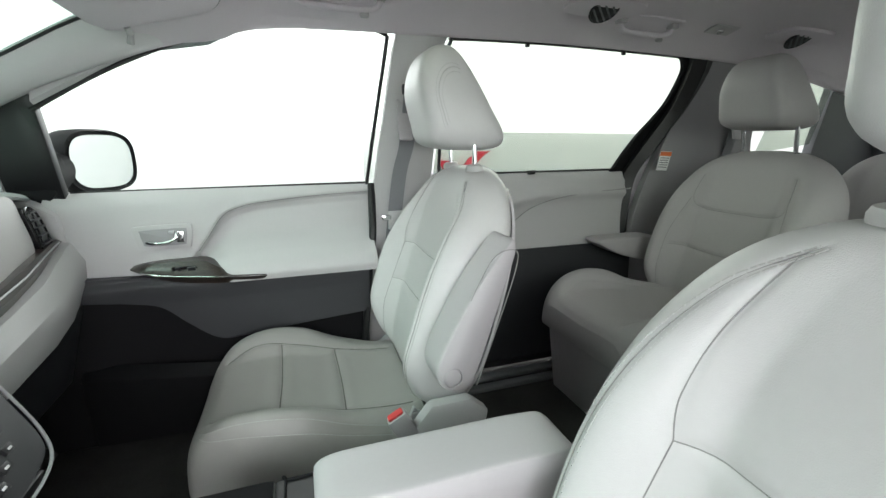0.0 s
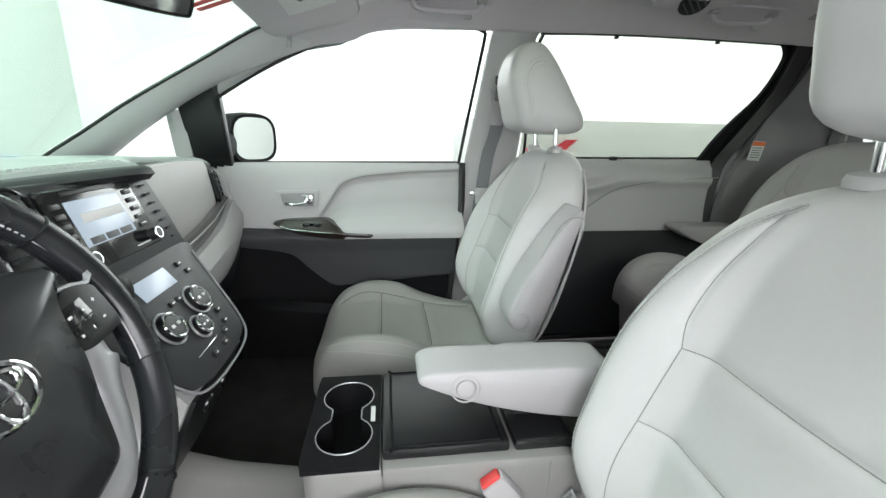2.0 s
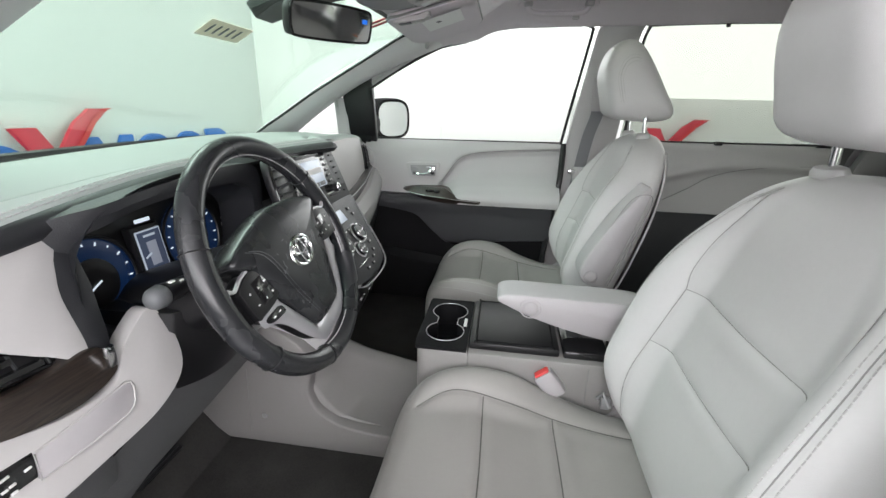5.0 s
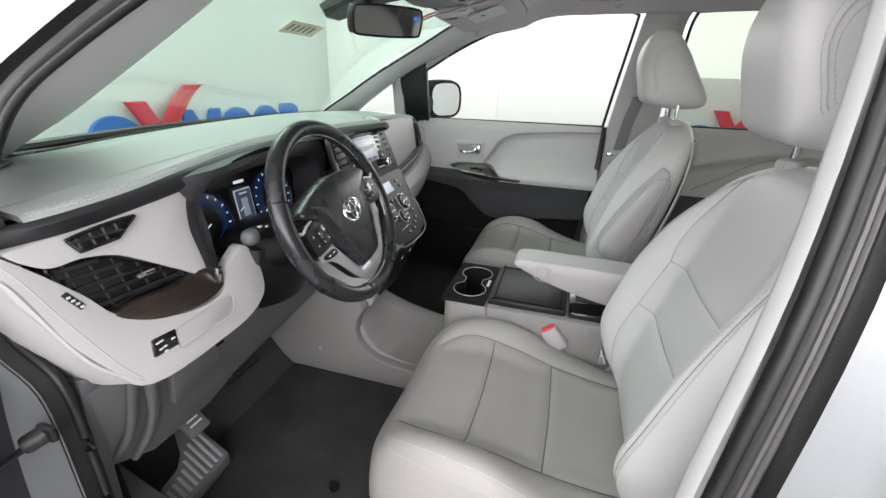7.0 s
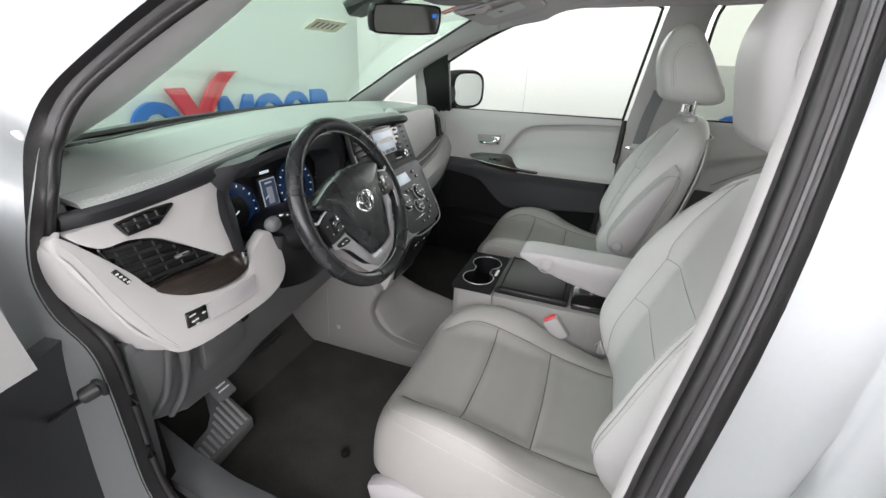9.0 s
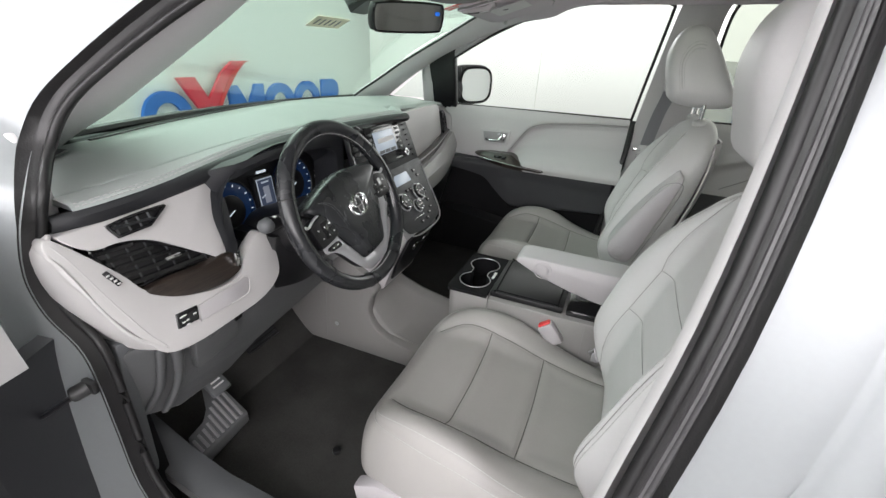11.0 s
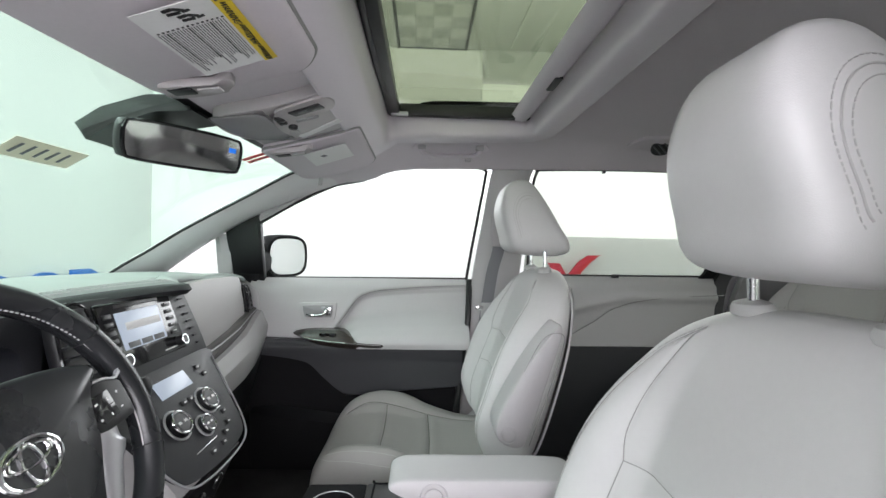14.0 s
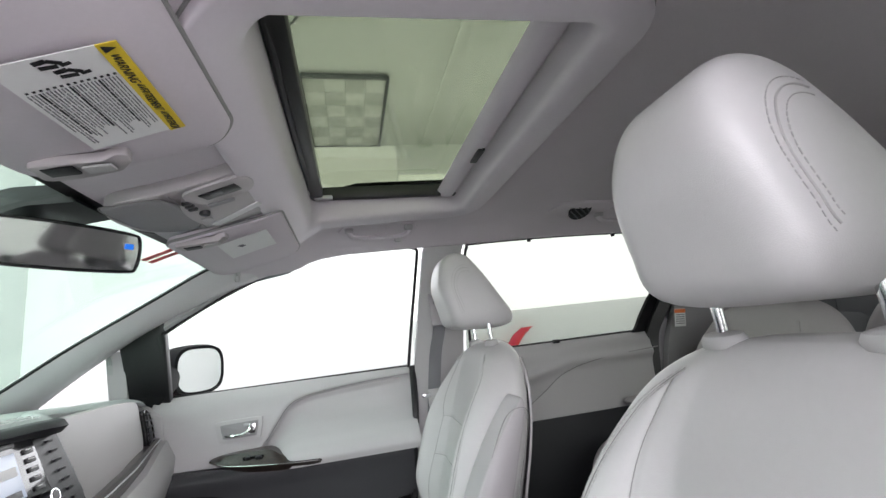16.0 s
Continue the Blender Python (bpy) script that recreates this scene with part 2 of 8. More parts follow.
def shell(fn, nu, nv, t):
    """A sheet fn(u, v) with a thickness t, closed at its rims."""
    P = np.array([[tuple(fn(i / nu, j / nv)) for j in range(nv + 1)] for i in range(nu + 1)])
    N = np.cross(np.gradient(P, axis=0), np.gradient(P, axis=1))
    N /= np.maximum(np.linalg.norm(N, axis=2, keepdims=True), 1e-9)
    Q = P - t * N
    w = nv + 1
    k = (nu + 1) * w
    V = [Vector(p) for p in P.reshape(-1, 3)] + [Vector(p) for p in Q.reshape(-1, 3)]
    F = []
    for i in range(nu):
        for j in range(nv):
            a = i * w + j
            F.append((a, a + 1, a + w + 1, a + w))
            F.append((a + k, a + w + k, a + w + 1 + k, a + 1 + k))
    rim = [j for j in range(nv)] + [i * w + nv for i in range(nu)] + [nu * w + j for j in range(nv, 0, -1)] + [i * w for i in range(nu, 0, -1)]
    for a, b in zip(rim, rim[1:] + rim[:1]):
        F.append((a, a + k, b + k, b))
    return V, F


def curve_pts(pts, n, closed=False):
    """A smooth line of n points through the given ones."""
    P = [Vector(p) for p in pts]
    m = len(P)
    out = []
    spans = m if closed else m - 1
    for k in range(n):
        t = k / n * spans if closed else k / (n - 1) * spans
        i = min(int(t), spans - 1)
        f = t - i
        if closed:
            a, b, c, d = P[(i - 1) % m], P[i], P[(i + 1) % m], P[(i + 2) % m]
        else:
            a, b, c, d = P[max(i - 1, 0)], P[i], P[i + 1], P[min(i + 2, m - 1)]
        out.append(0.5 * ((2 * b) + (c - a) * f + (2 * a - 5 * b + 4 * c - d) * f * f + (3 * b - a - 3 * c + d) * f ** 3))
    return out


def tube(pts, r, n=8, closed=False, flat=1.0, up=(0, 0, 1)):
    """A bar along points; flat squeezes it along up."""
    P = [Vector(p) for p in pts]
    rings = []
    for i, p in enumerate(P):
        a = P[i - 1] if i or closed else P[i]
        b = P[(i + 1) % len(P)] if i + 1 < len(P) or closed else P[i]
        t = (b - a).normalized()
        s = t.cross(Vector(up))
        s = s.normalized() if s.length > 1e-4 else t.orthogonal().normalized()
        w = s.cross(t).normalized()
        rings.append([p + r * (math.cos(k / n * 6.28318) * s + flat * math.sin(k / n * 6.28318) * w) for k in range(n)])
    if closed:
        rings.append(rings[0])
    return loft(rings, cap=not closed)


def disc(c, nrm, r, h, n=28, bevel=0.15):
    """A short round knob from c along nrm, its front edge rounded."""
    q = Vector(nrm).to_track_quat("Z", "Y").to_matrix().to_4x4()
    e = r * bevel
    prof = [(r, 0), (r, h - e), (r - e * 0.3, h - e * 0.3), (r - e, h), (r * 0.5, h)]
    rings = [[(a * math.cos(k / n * 6.28318), a * math.sin(k / n * 6.28318), z) for k in range(n)] for a, z in prof]
    return moved(loft(rings), Matrix.Translation(c) @ q)


def torus(c, nrm, R, r, n=40, k=8):
    q = Vector(nrm).to_track_quat("Z", "Y").to_matrix().to_4x4()
    return moved(tube([(R * math.cos(i / n * 6.28318), R * math.sin(i / n * 6.28318), 0) for i in range(n)], r, k, True), Matrix.Translation(c) @ q)


def stitches(pts, length=0.005, gap=0.004, r=0.0006):
    """A row of short thread dashes along points."""
    P = [Vector(p) for p in pts]
    geos, left, on = [], 0.0, True
    walk_to, start = 0.0, P[0]
    for a, b in zip(P, P[1:]):
        d = (b - a).length
        if d < 1e-6:
            continue
        s = 0.0
        while s < d:
            e = min(s + length, d)
            geos.append(tube([a + (b - a) * (s / d), a + (b - a) * (e / d)], r, 4))
            s += length + gap
    return join(*geos)


def mesh_of(name, geo, material, smooth=35):
    me = bpy.data.meshes.new(name)
    me.from_pydata([tuple(p) for p in geo[0]], [], geo[1])
    bm = bmesh.new()
    bm.from_mesh(me)
    bmesh.ops.recalc_face_normals(bm, faces=bm.faces[:])
    bm.to_mesh(me)
    bm.free()
    if smooth:
        me.shade_smooth()
        me.set_sharp_from_angle(angle=radians(smooth))
    me.materials.append(material)
    return me


BASE = {}


def thing(name, at, label, category, group="", kind=""):
    ob = tagged(new(name), label, category, group, kind)
    ob.location = at
    ob.empty_display_size = 0.05
    BASE[ob] = Matrix.Translation(at)
    return ob


def part(name, geo, material, parent, label="", smooth=35):
    ob = new(name, mesh_of(name, geo, material, smooth))
    ob.parent = parent
    ob.matrix_parent_inverse = BASE.get(parent, Matrix()).inverted()
    BASE[ob] = BASE.get(parent, Matrix())
    ob.matrix_parent_inverse = (BASE[parent] if parent.type == "EMPTY" else Matrix()).inverted()
    if label:
        tagged(ob, label)
    return ob


def single(name, geo, material, label, category, group="", kind="", smooth=35):
    ob = tagged(new(name, mesh_of(name, geo, material, smooth)), label, category, group, kind)
    BASE[ob] = Matrix()
    return ob


def lerp(table, x):
    """Columns of a table (first column rising) at x, smoothly."""
    xs = [r[0] for r in table]
    x = min(max(x, xs[0]), xs[-1])
    i = max(k for k in range(len(xs)) if xs[k] <= x)
    if i == len(xs) - 1:
        return table[-1][1:]
    f = (x - xs[i]) / (xs[i + 1] - xs[i])
    a, b, c, d = table[max(i - 1, 0)], table[i], table[i + 1], table[min(i + 2, len(table) - 1)]
    h = xs[i + 1] - xs[i]
    out = []
    for k in range(1, len(b)):
        m0 = (c[k] - a[k]) / (c[0] - a[0]) * h if c[0] != a[0] else 0
        m1 = (d[k] - b[k]) / (d[0] - b[0]) * h if d[0] != b[0] else 0
        out.append((2 * f ** 3 - 3 * f * f + 1) * b[k] + (f ** 3 - 2 * f * f + f) * m0 + (3 * f * f - 2 * f ** 3) * c[k] + (f ** 3 - f * f) * m1)
    return out


# ---- the booth round the car ----
# Floor stays out of view; its pale grey throws light up at the headliner.
single("floor", rbox((0.5, 0, -0.05), (13, 11, 0.1), 0), FLOORGREY, "unseen booth floor, pale grey to bounce light", "floor", kind="structure", smooth=0)
single("wall_front", rbox((-2.74, 0.6, 1.7), (0.1, 8.2, 3.4), 0), WALLWHITE, "white painted booth wall with a raised sign", "wall", kind="structure", smooth=0)
single("wall_right", rbox((1.2, 3.55, 1.7), (8.3, 0.1, 3.4), 0), WALLWHITE, "white painted booth wall with a raised sign", "wall", kind="structure", smooth=0)
single("wall_left", rbox((1.2, -4.0, 1.7), (8.3, 0.1, 3.4), 0), WALLWHITE, "white painted booth wall", "wall", kind="structure", smooth=0)
single("wall_rear", rbox((5.4, 0, 1.7), (0.1, 8.1, 3.4), 0), WALLWHITE, "white painted booth wall", "wall", kind="structure", smooth=0)
single("ceiling", rbox((1.2, 0, 3.45), (8.6, 8.2, 0.1), 0), WALLWHITE, "white booth ceiling", "ceiling", kind="structure", smooth=0)
single("right_wall_light_panel", rbox((2.7, 3.47, 2.25), (4.2, 0.04, 1.56), 0.01), RIGHTPANEL, "long luminous white light panel on the wall", "light panel", "booth light panels", smooth=0)
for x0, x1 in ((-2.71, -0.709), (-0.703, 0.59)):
    single("right_wall_front_panel", rbox(((x0 + x1) / 2, 3.468, 2.03), (x1 - x0, 0.04, 2.66), 0.006), LOWPANEL, "white wall panel with its brightness put into a glow", "light panel", "booth light panels", smooth=0)
single("left_wall_light_panel", rbox((0.6, -3.92, 2.2), (6.0, 0.04, 2.2), 0.01), PANELLIGHT, "long luminous white light panel on the wall", "light panel", "booth light panels", smooth=0)
lamp_frame = thing("ceiling_panel", (0.1, 2.85, 3.4), "chequered pale panel in a thin frame under the booth ceiling", "ceiling panel")
for i in range(4):
    for j in range(6):
        part("tile", rbox((-0.17 + 0.165 * i, 2.36 + 0.2 * j, 3.385), (0.163, 0.198, 0.02), 0.003), WALLWHITE if (i + j) % 2 else PALETILE, lamp_frame)
for x in (-0.265, 0.42):
    part("frame_bar", rbox((x, 2.86, 3.38), (0.025, 1.24, 0.04), 0.004), MID, lamp_frame)
for y in (2.24, 3.47):
    part("frame_bar", rbox((0.078, y, 3.38), (0.66, 0.025, 0.04), 0.004), MID, lamp_frame)
single("ceiling_joint", tube([(-1.5, 3.4, 3.396), (-0.18, 1.61, 3.396), (0.4, 0.75, 3.396), (1.6, -1.0, 3.396)], 0.008, 6), MID, "thin dark joint across the booth ceiling", "ceiling joint", kind="structure")
single("ceiling_rail", rbox((0.9, 0.9, 3.385), (0.05, 5.0, 0.03), 0.008), WALLWHITE, "white rail under the booth ceiling", "ceiling rail", smooth=0)

# ---- the car's shell ----
HEAD = [(-0.37, 1.588), (-0.25, 1.603), (-0.15, 1.632), (-0.10, 1.668), (-0.05, 1.70), (0.05, 1.708), (0.35, 1.712), (0.8, 1.722), (1.5, 1.712), (2.1, 1.68), (2.45, 1.60)]


def roof_z(x, y):
    z = lerp(HEAD, x)[0]
    a = abs(y)
    return z - 0.018 * (a / 0.6) ** 2 - (0.05 * min(1, max(0.06, (x + 0.37) / 0.45)) * ((a - 0.5) / 0.15) ** 2 if a > 0.5 else 0)


HOLE_X, HOLE_Y = (-0.088, 0.352), 0.392
gx = sorted({-0.37, -0.33, -0.28, -0.23, -0.19, -0.15, -0.12, HOLE_X[0], -0.04, 0.02, 0.12, 0.22, 0.3, HOLE_X[1], 0.45, 0.6, 0.8, 1.0, 1.2, 1.4, 1.6, 1.8, 2.0, 2.2, 2.45})
gy = sorted({s * v for s in (1, -1) for v in (0.0, 0.08, 0.16, 0.24, 0.32, HOLE_Y, 0.45, 0.5, 0.54, 0.58, 0.62, 0.655)})
V, F = [], []
for dz in (0.0, 0.012):
    for x in gx:
        for y in gy:
            V.append((x, y, roof_z(x, y) + dz))
w, k = len(gy), len(gx) * len(gy)
for i in range(len(gx) - 1):
    for j in range(len(gy) - 1):
        if HOLE_X[0] <= gx[i] < HOLE_X[1] and -HOLE_Y <= gy[j] < HOLE_Y:
            continue
        a = i * w + j
        F.append((a, a + 1, a + w + 1, a + w))
        F.append((a + k, a + w + k, a + w + 1 + k, a + 1 + k))
single("headliner", (V, F), HEADLINER, "warm grey fabric car headliner with a sunroof opening", "headliner", kind="structure", smooth=50)


def roof_skin(u, v):
    x, y = -0.42 + u * 2.95, -0.74 + v * 1.48
    return x, y, lerp(HEAD, x)[0] + 0.085 - 0.05 * (y / 0.6) ** 2 - (0.04 * ((abs(y) - 0.55) / 0.19) ** 2 if abs(y) > 0.55 else 0)


def skin_holed():
    xs = sorted({-0.42, -0.3, -0.2, -0.1, HOLE_X[0], 0.05, 0.2, 0.3, HOLE_X[1], 0.6, 1.0, 1.5, 2.0, 2.3, 2.5})
    ys = sorted({s * q for s in (1, -1) for q in (0.0, 0.2, HOLE_Y, 0.5, 0.6, 0.68, 0.74)})
    V, F = [], []
    for d in (0, 0.01):
        for x in xs:
            for y in ys:
                V.append(Vector(roof_skin((x + 0.42) / 2.95, (y + 0.74) / 1.48)) + Vector((0, 0, d)))
    w, k = len(ys), len(xs) * len(ys)
    for i in range(len(xs) - 1):
        for j in range(w - 1):
            if HOLE_X[0] <= xs[i] < HOLE_X[1] and -HOLE_Y <= ys[j] < HOLE_Y:
                continue
            a = i * w + j
            F.append((a, a + 1, a + w + 1, a + w))
            F.append((a + k, a + w + k, a + w + 1 + k, a + 1 + k))
    return V, F


single("roof_panel", skin_holed(), PAINT, "silver painted car roof panel", "car roof", kind="structure")


def both(geo):
    return geo, mirrored(geo)


# Roof side rails over the doors: padded trim between headliner and window tops.
def side_rail(u, v):
    x = -0.30 + u * 2.6
    top = lerp([(-0.30, 1.562), (-0.2, 1.60), (-0.1, 1.623), (0.08, 1.642), (0.26, 1.648), (0.45, 1.652), (0.85, 1.66), (1.37, 1.652), (1.8, 1.63), (2.3, 1.55)], x)[0]
    y0, z0 = 0.645, roof_z(x, 0.645)
    y1, z1 = 0.705, top - 0.004
    b = math.sin(v * math.pi) * 0.012 * min(1, max(0, (x + 0.30) / 0.35))
    return x, y0 + (y1 - y0) * v - b * 0.4, z0 + (z1 - z0) * v - b


for g, side in zip(both(shell(side_rail, 60, 8, -0.012)), ("passenger", "driver")):
    single("roof_rail_trim", g, HEADLINER, "padded warm grey trim along the roof side", "roof trim", kind="structure", smooth=50)

# Windscreen pillars.
A_UP = [(-1.11, 0.625, 1.17), (-1.02, 0.61, 1.235), (-0.90, 0.598, 1.305), (-0.76, 0.587, 1.39), (-0.55, 0.575, 1.504), (-0.42, 0.568, 1.575), (-0.34, 0.56, 1.603)]
A_LO = [(-1.02, 0.78, 1.16), (-0.93, 0.765, 1.235), (-0.77, 0.745, 1.345), (-0.61, 0.725, 1.437), (-0.42, 0.705, 1.515), (-0.26, 0.69, 1.575)]


def pillar_ring(a, b, out):
    a, b = Vector(a), Vector(b)
    d = b - a
    o = Vector(out)
    pts = [a, a + d * 0.25 - o * 0.35, a + d * 0.5 - o * 0.5, a + d * 0.75 - o * 0.4, b, b + o * 0.6, a + d * 0.5 + o, a + o * 0.6]
    return pts


ups, los = curve_pts(A_UP, 20), curve_pts(A_LO, 20)
ap = loft([pillar_ring(a, b, (-0.012, 0.03, 0.03)) for a, b in zip(ups, los)])
D_UP = [(-1.11, -0.63, 1.17), (-1.02, -0.60, 1.235), (-0.90, -0.565, 1.305), (-0.76, -0.54, 1.39), (-0.55, -0.525, 1.504), (-0.42, -0.53, 1.575), (-0.34, -0.55, 1.603)]
D_LO = [(-1.02, -0.80, 1.15), (-0.93, -0.785, 1.225), (-0.72, -0.785, 1.315), (-0.655, -0.762, 1.355), (-0.585, -0.73, 1.41), (-0.465, -0.695, 1.483), (-0.28, -0.68, 1.565)]
ap_driver = loft([pillar_ring(a, b, (-0.012, -0.03, 0.03)) for a, b in zip(curve_pts(D_UP, 20), curve_pts(D_LO, 20))])
for g in (ap, ap_driver):
    single("windscreen_pillar_trim", g, PILLAR, "light grey windscreen pillar trim", "pillar trim", kind="structure", smooth=60)
# Quarter window bar and black sail panel before the mirror.
for sgn in (1,):
    bar = loft([[(-0.735 + dx, sgn * (y + dy), z) for dx, dy in ((-0.022, 0), (0.03, 0), (0.03, 0.05), (-0.022, 0.05))] for y, z in ((0.785, 1.20), (0.765, 1.29), (0.748, 1.375))])
    single("quarter_window_post", bar, TRIM, "light grey post behind the small quarter window", "window post", kind="structure")
    sail = prism([(-0.705, 1.19), (-0.590, 1.19), (-0.58, 1.455), (-0.60, 1.462), (-0.715, 1.40)], "y", 0.0, 0.03, 0.004)
    sail = [Vector((p[0], sgn * (p[1] + 0.80 - (p[2] - 1.19) * 0.33), p[2])) for p in sail[0]], sail[1]
    single("sail_panel", sail, BLACK, "black plastic sail panel at the mirror", "sail panel", kind="structure")
    qg = prism([(-0.93, 1.225), (-0.74, 1.225), (-0.74, 1.365)], "y", 0, 0.004, 0)
    qg = [Vector((p[0], sgn * (p[1] + 0.80 - (p[2] - 1.19) * 0.33), p[2])) for p in qg[0]], qg[1]
    single("quarter_window", qg, CLEAR_GLASS, "small fixed clear quarter window", "window", kind="structure", smooth=0)


single("corner_trim", prism([(-1.06, 1.08), (-0.652, 1.08), (-0.652, 1.27), (-0.69, 1.305), (-0.80, 1.285), (-0.95, 1.235), (-1.06, 1.18)], "y", -0.868, -0.852, 0.004), PILLAR, "pale grey trim at the foot of the windscreen pillar", "pillar trim", kind="structure")


# Windscreen.
def screen(u, v):
    y = -0.70 + 1.40 * v
    e = (y / 0.70) ** 2
    base = Vector((-1.185 + 0.125 * e, y, 1.222))
    top = Vector((-0.375 + 0.045 * e, y * 0.885, 1.612 - 0.0 * e))
    p = base.lerp(top, u)
    p.z += 0.05 * math.sin(u * math.pi)
    p.x -= 0.015 * math.sin(u * math.pi)
    return p


single("windscreen", shell(screen, 16, 24, 0.005), WINDSHIELD_GLASS, "green-tinted curved windscreen glass", "windscreen", kind="structure", smooth=60)
band = shell(lambda u, v: screen(0.955 + 0.045 * u, v) - Vector((0, 0, 0.006)), 2, 24, 0.002)
single("windscreen_band", band, BLACK, "black edge band of the windscreen", "windscreen band", kind="structure")
for sgn in (0, 1):
    single("windscreen_seal", tube([Vector((p.x - 0.004, p.y * (1 - 2 * sgn), p.z + 0.004)) for p in ups], 0.005, 6), RUBBER, "thin black windscreen seal", "seal", kind="structure")
single("windscreen_header", shell(lambda u, v: Vector((-0.385 + 0.02 * u + 0.03 * (2 * v - 1) ** 2, (-0.62 + 1.24 * v), 1.592 + 0.004 * u)), 2, 16, -0.03), HEADLINER, "fabric edge over the windscreen", "header", kind="structure")

single("windscreen_base_strip", tube([Vector((p.x + 0.012, p.y, p.z - 0.010)) for p in [screen(0.0, 0.02 + 0.96 * i / 40) for i in range(41)]], 0.014, 8), BLACK, "black strip along the windscreen base", "seal", kind="structure")
# Lower body between base of the windscreen and the booth: bonnet.
single("bonnet", shell(lambda u, v: (-1.18 - 1.0 * u, -0.78 + 1.56 * v, 1.16 - 0.28 * u ** 1.6 - 0.06 * (2 * v - 1) ** 2), 12, 12, 0.01), PAINT, "silver painted bonnet", "bonnet", kind="structure")

# Floor pan with carpet.
single("cabin_floor", rbox((0.55, 0, 0.455), (3.4, 1.72, 0.03), 0.01), CARPET, "charcoal carpet cabin floor", "carpet", kind="structure")
fw = shell(lambda u, v: (-0.72 - 0.30 * u, -0.80 + 1.6 * v, 0.47 + 0.48 * u ** 1.3), 8, 4, -0.02)
single("toe_board", fw, CARPET, "charcoal carpet toe board", "carpet", kind="structure")
single("firewall", rbox((-1.06, 0, 0.9), (0.03, 1.6, 0.62), 0), DARK, "dark wall behind the dashboard", "firewall", kind="structure")

# B pillars, trimmed inside.
BP_F = [(0.13, 0.845, 0.50), (0.15, 0.84, 0.74), (0.19, 0.815, 0.95), (0.222, 0.79, 1.2), (0.25, 0.735, 1.42), (0.275, 0.70, 1.60), (0.29, 0.685, 1.66)]
BP_R = [(0.38, 0.845, 0.50), (0.385, 0.84, 0.74), (0.385, 0.825, 0.95), (0.41, 0.795, 1.2), (0.42, 0.74, 1.42), (0.425, 0.705, 1.60), (0.45, 0.685, 1.66)]
bp = loft([pillar_ring(a, b, (0, 0.05, 0.0)) for a, b in zip(curve_pts(BP_F, 24), curve_pts(BP_R, 24))])
bp_driver = [Vector((p.x + 0.06, p.y, p.z)) for p in bp[0]], bp[1]
for g in (bp, mirrored(bp_driver)):
    single("centre_pillar_trim", g, TRIM, "light grey centre pillar trim", "pillar trim", kind="structure", smooth=60)
# C pillars behind the sliding doors.
CP_F = [(1.275, 0.80, 0.52), (1.28, 0.80, 0.95), (1.305, 0.79, 1.15), (1.365, 0.775, 1.32), (1.42, 0.74, 1.5), (1.42, 0.70, 1.66)]
CP_R = [(1.95, 0.78, 0.52), (1.95, 0.78, 0.95), (1.92, 0.76, 1.15), (1.82, 0.745, 1.32), (1.80, 0.715, 1.5), (1.85, 0.68, 1.66)]
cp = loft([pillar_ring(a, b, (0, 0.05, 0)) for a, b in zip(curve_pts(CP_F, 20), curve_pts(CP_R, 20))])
# Darker grey than the other pillars: their shade is put into the colour.
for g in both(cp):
    single("rear_pillar_trim", g, CPILLAR, "rear pillar trim greyed for its shade, with a belt slot", "pillar trim", kind="structure", smooth=60)
# Rear quarters and tailgate.
for sgn in (1, -1):
    single("rear_quarter_trim", rbox((2.28, sgn * 0.79, 0.86), (0.72, 0.06, 0.72), 0.02), MID, "grey rear quarter trim panel", "quarter trim", kind="structure")
    qw = prism([(1.90, 1.30), (2.22, 1.34), (2.20, 1.60), (1.92, 1.62)], "y", 0.0, 0.005, 0)
    qw = [Vector((p[0], sgn * (p[1] + 0.80 - (p[2] - 1.2) * 0.25), p[2])) for p in qw[0]], qw[1]
    single("rear_quarter_window", qw, PRIVACY_GLASS, "tinted rear quarter window", "window", kind="structure", smooth=0)
single("tailgate_trim", join(rbox((2.66, 0, 0.85), (0.06, 1.5, 0.72), 0.02), rbox((2.6, 0, 1.64), (0.08, 1.3, 0.06), 0.02), rbox((2.62, 0.68, 1.42), (0.07, 0.08, 0.5), 0.02), rbox((2.62, -0.68, 1.42), (0.07, 0.08, 0.5), 0.02)), MID, "grey tailgate trim round the rear window", "tailgate", kind="structure")
single("rear_window", rbox((2.63, 0, 1.42), (0.005, 1.3, 0.42), 0), PRIVACY_GLASS, "tinted rear window glass", "window", kind="structure", smooth=0)
single("rear_wiper_motor_cover", rbox((2.58, 0.36, 1.58), (0.06, 0.16, 0.06), 0.02), BLACK, "black cover at the top of the rear window", "cover")

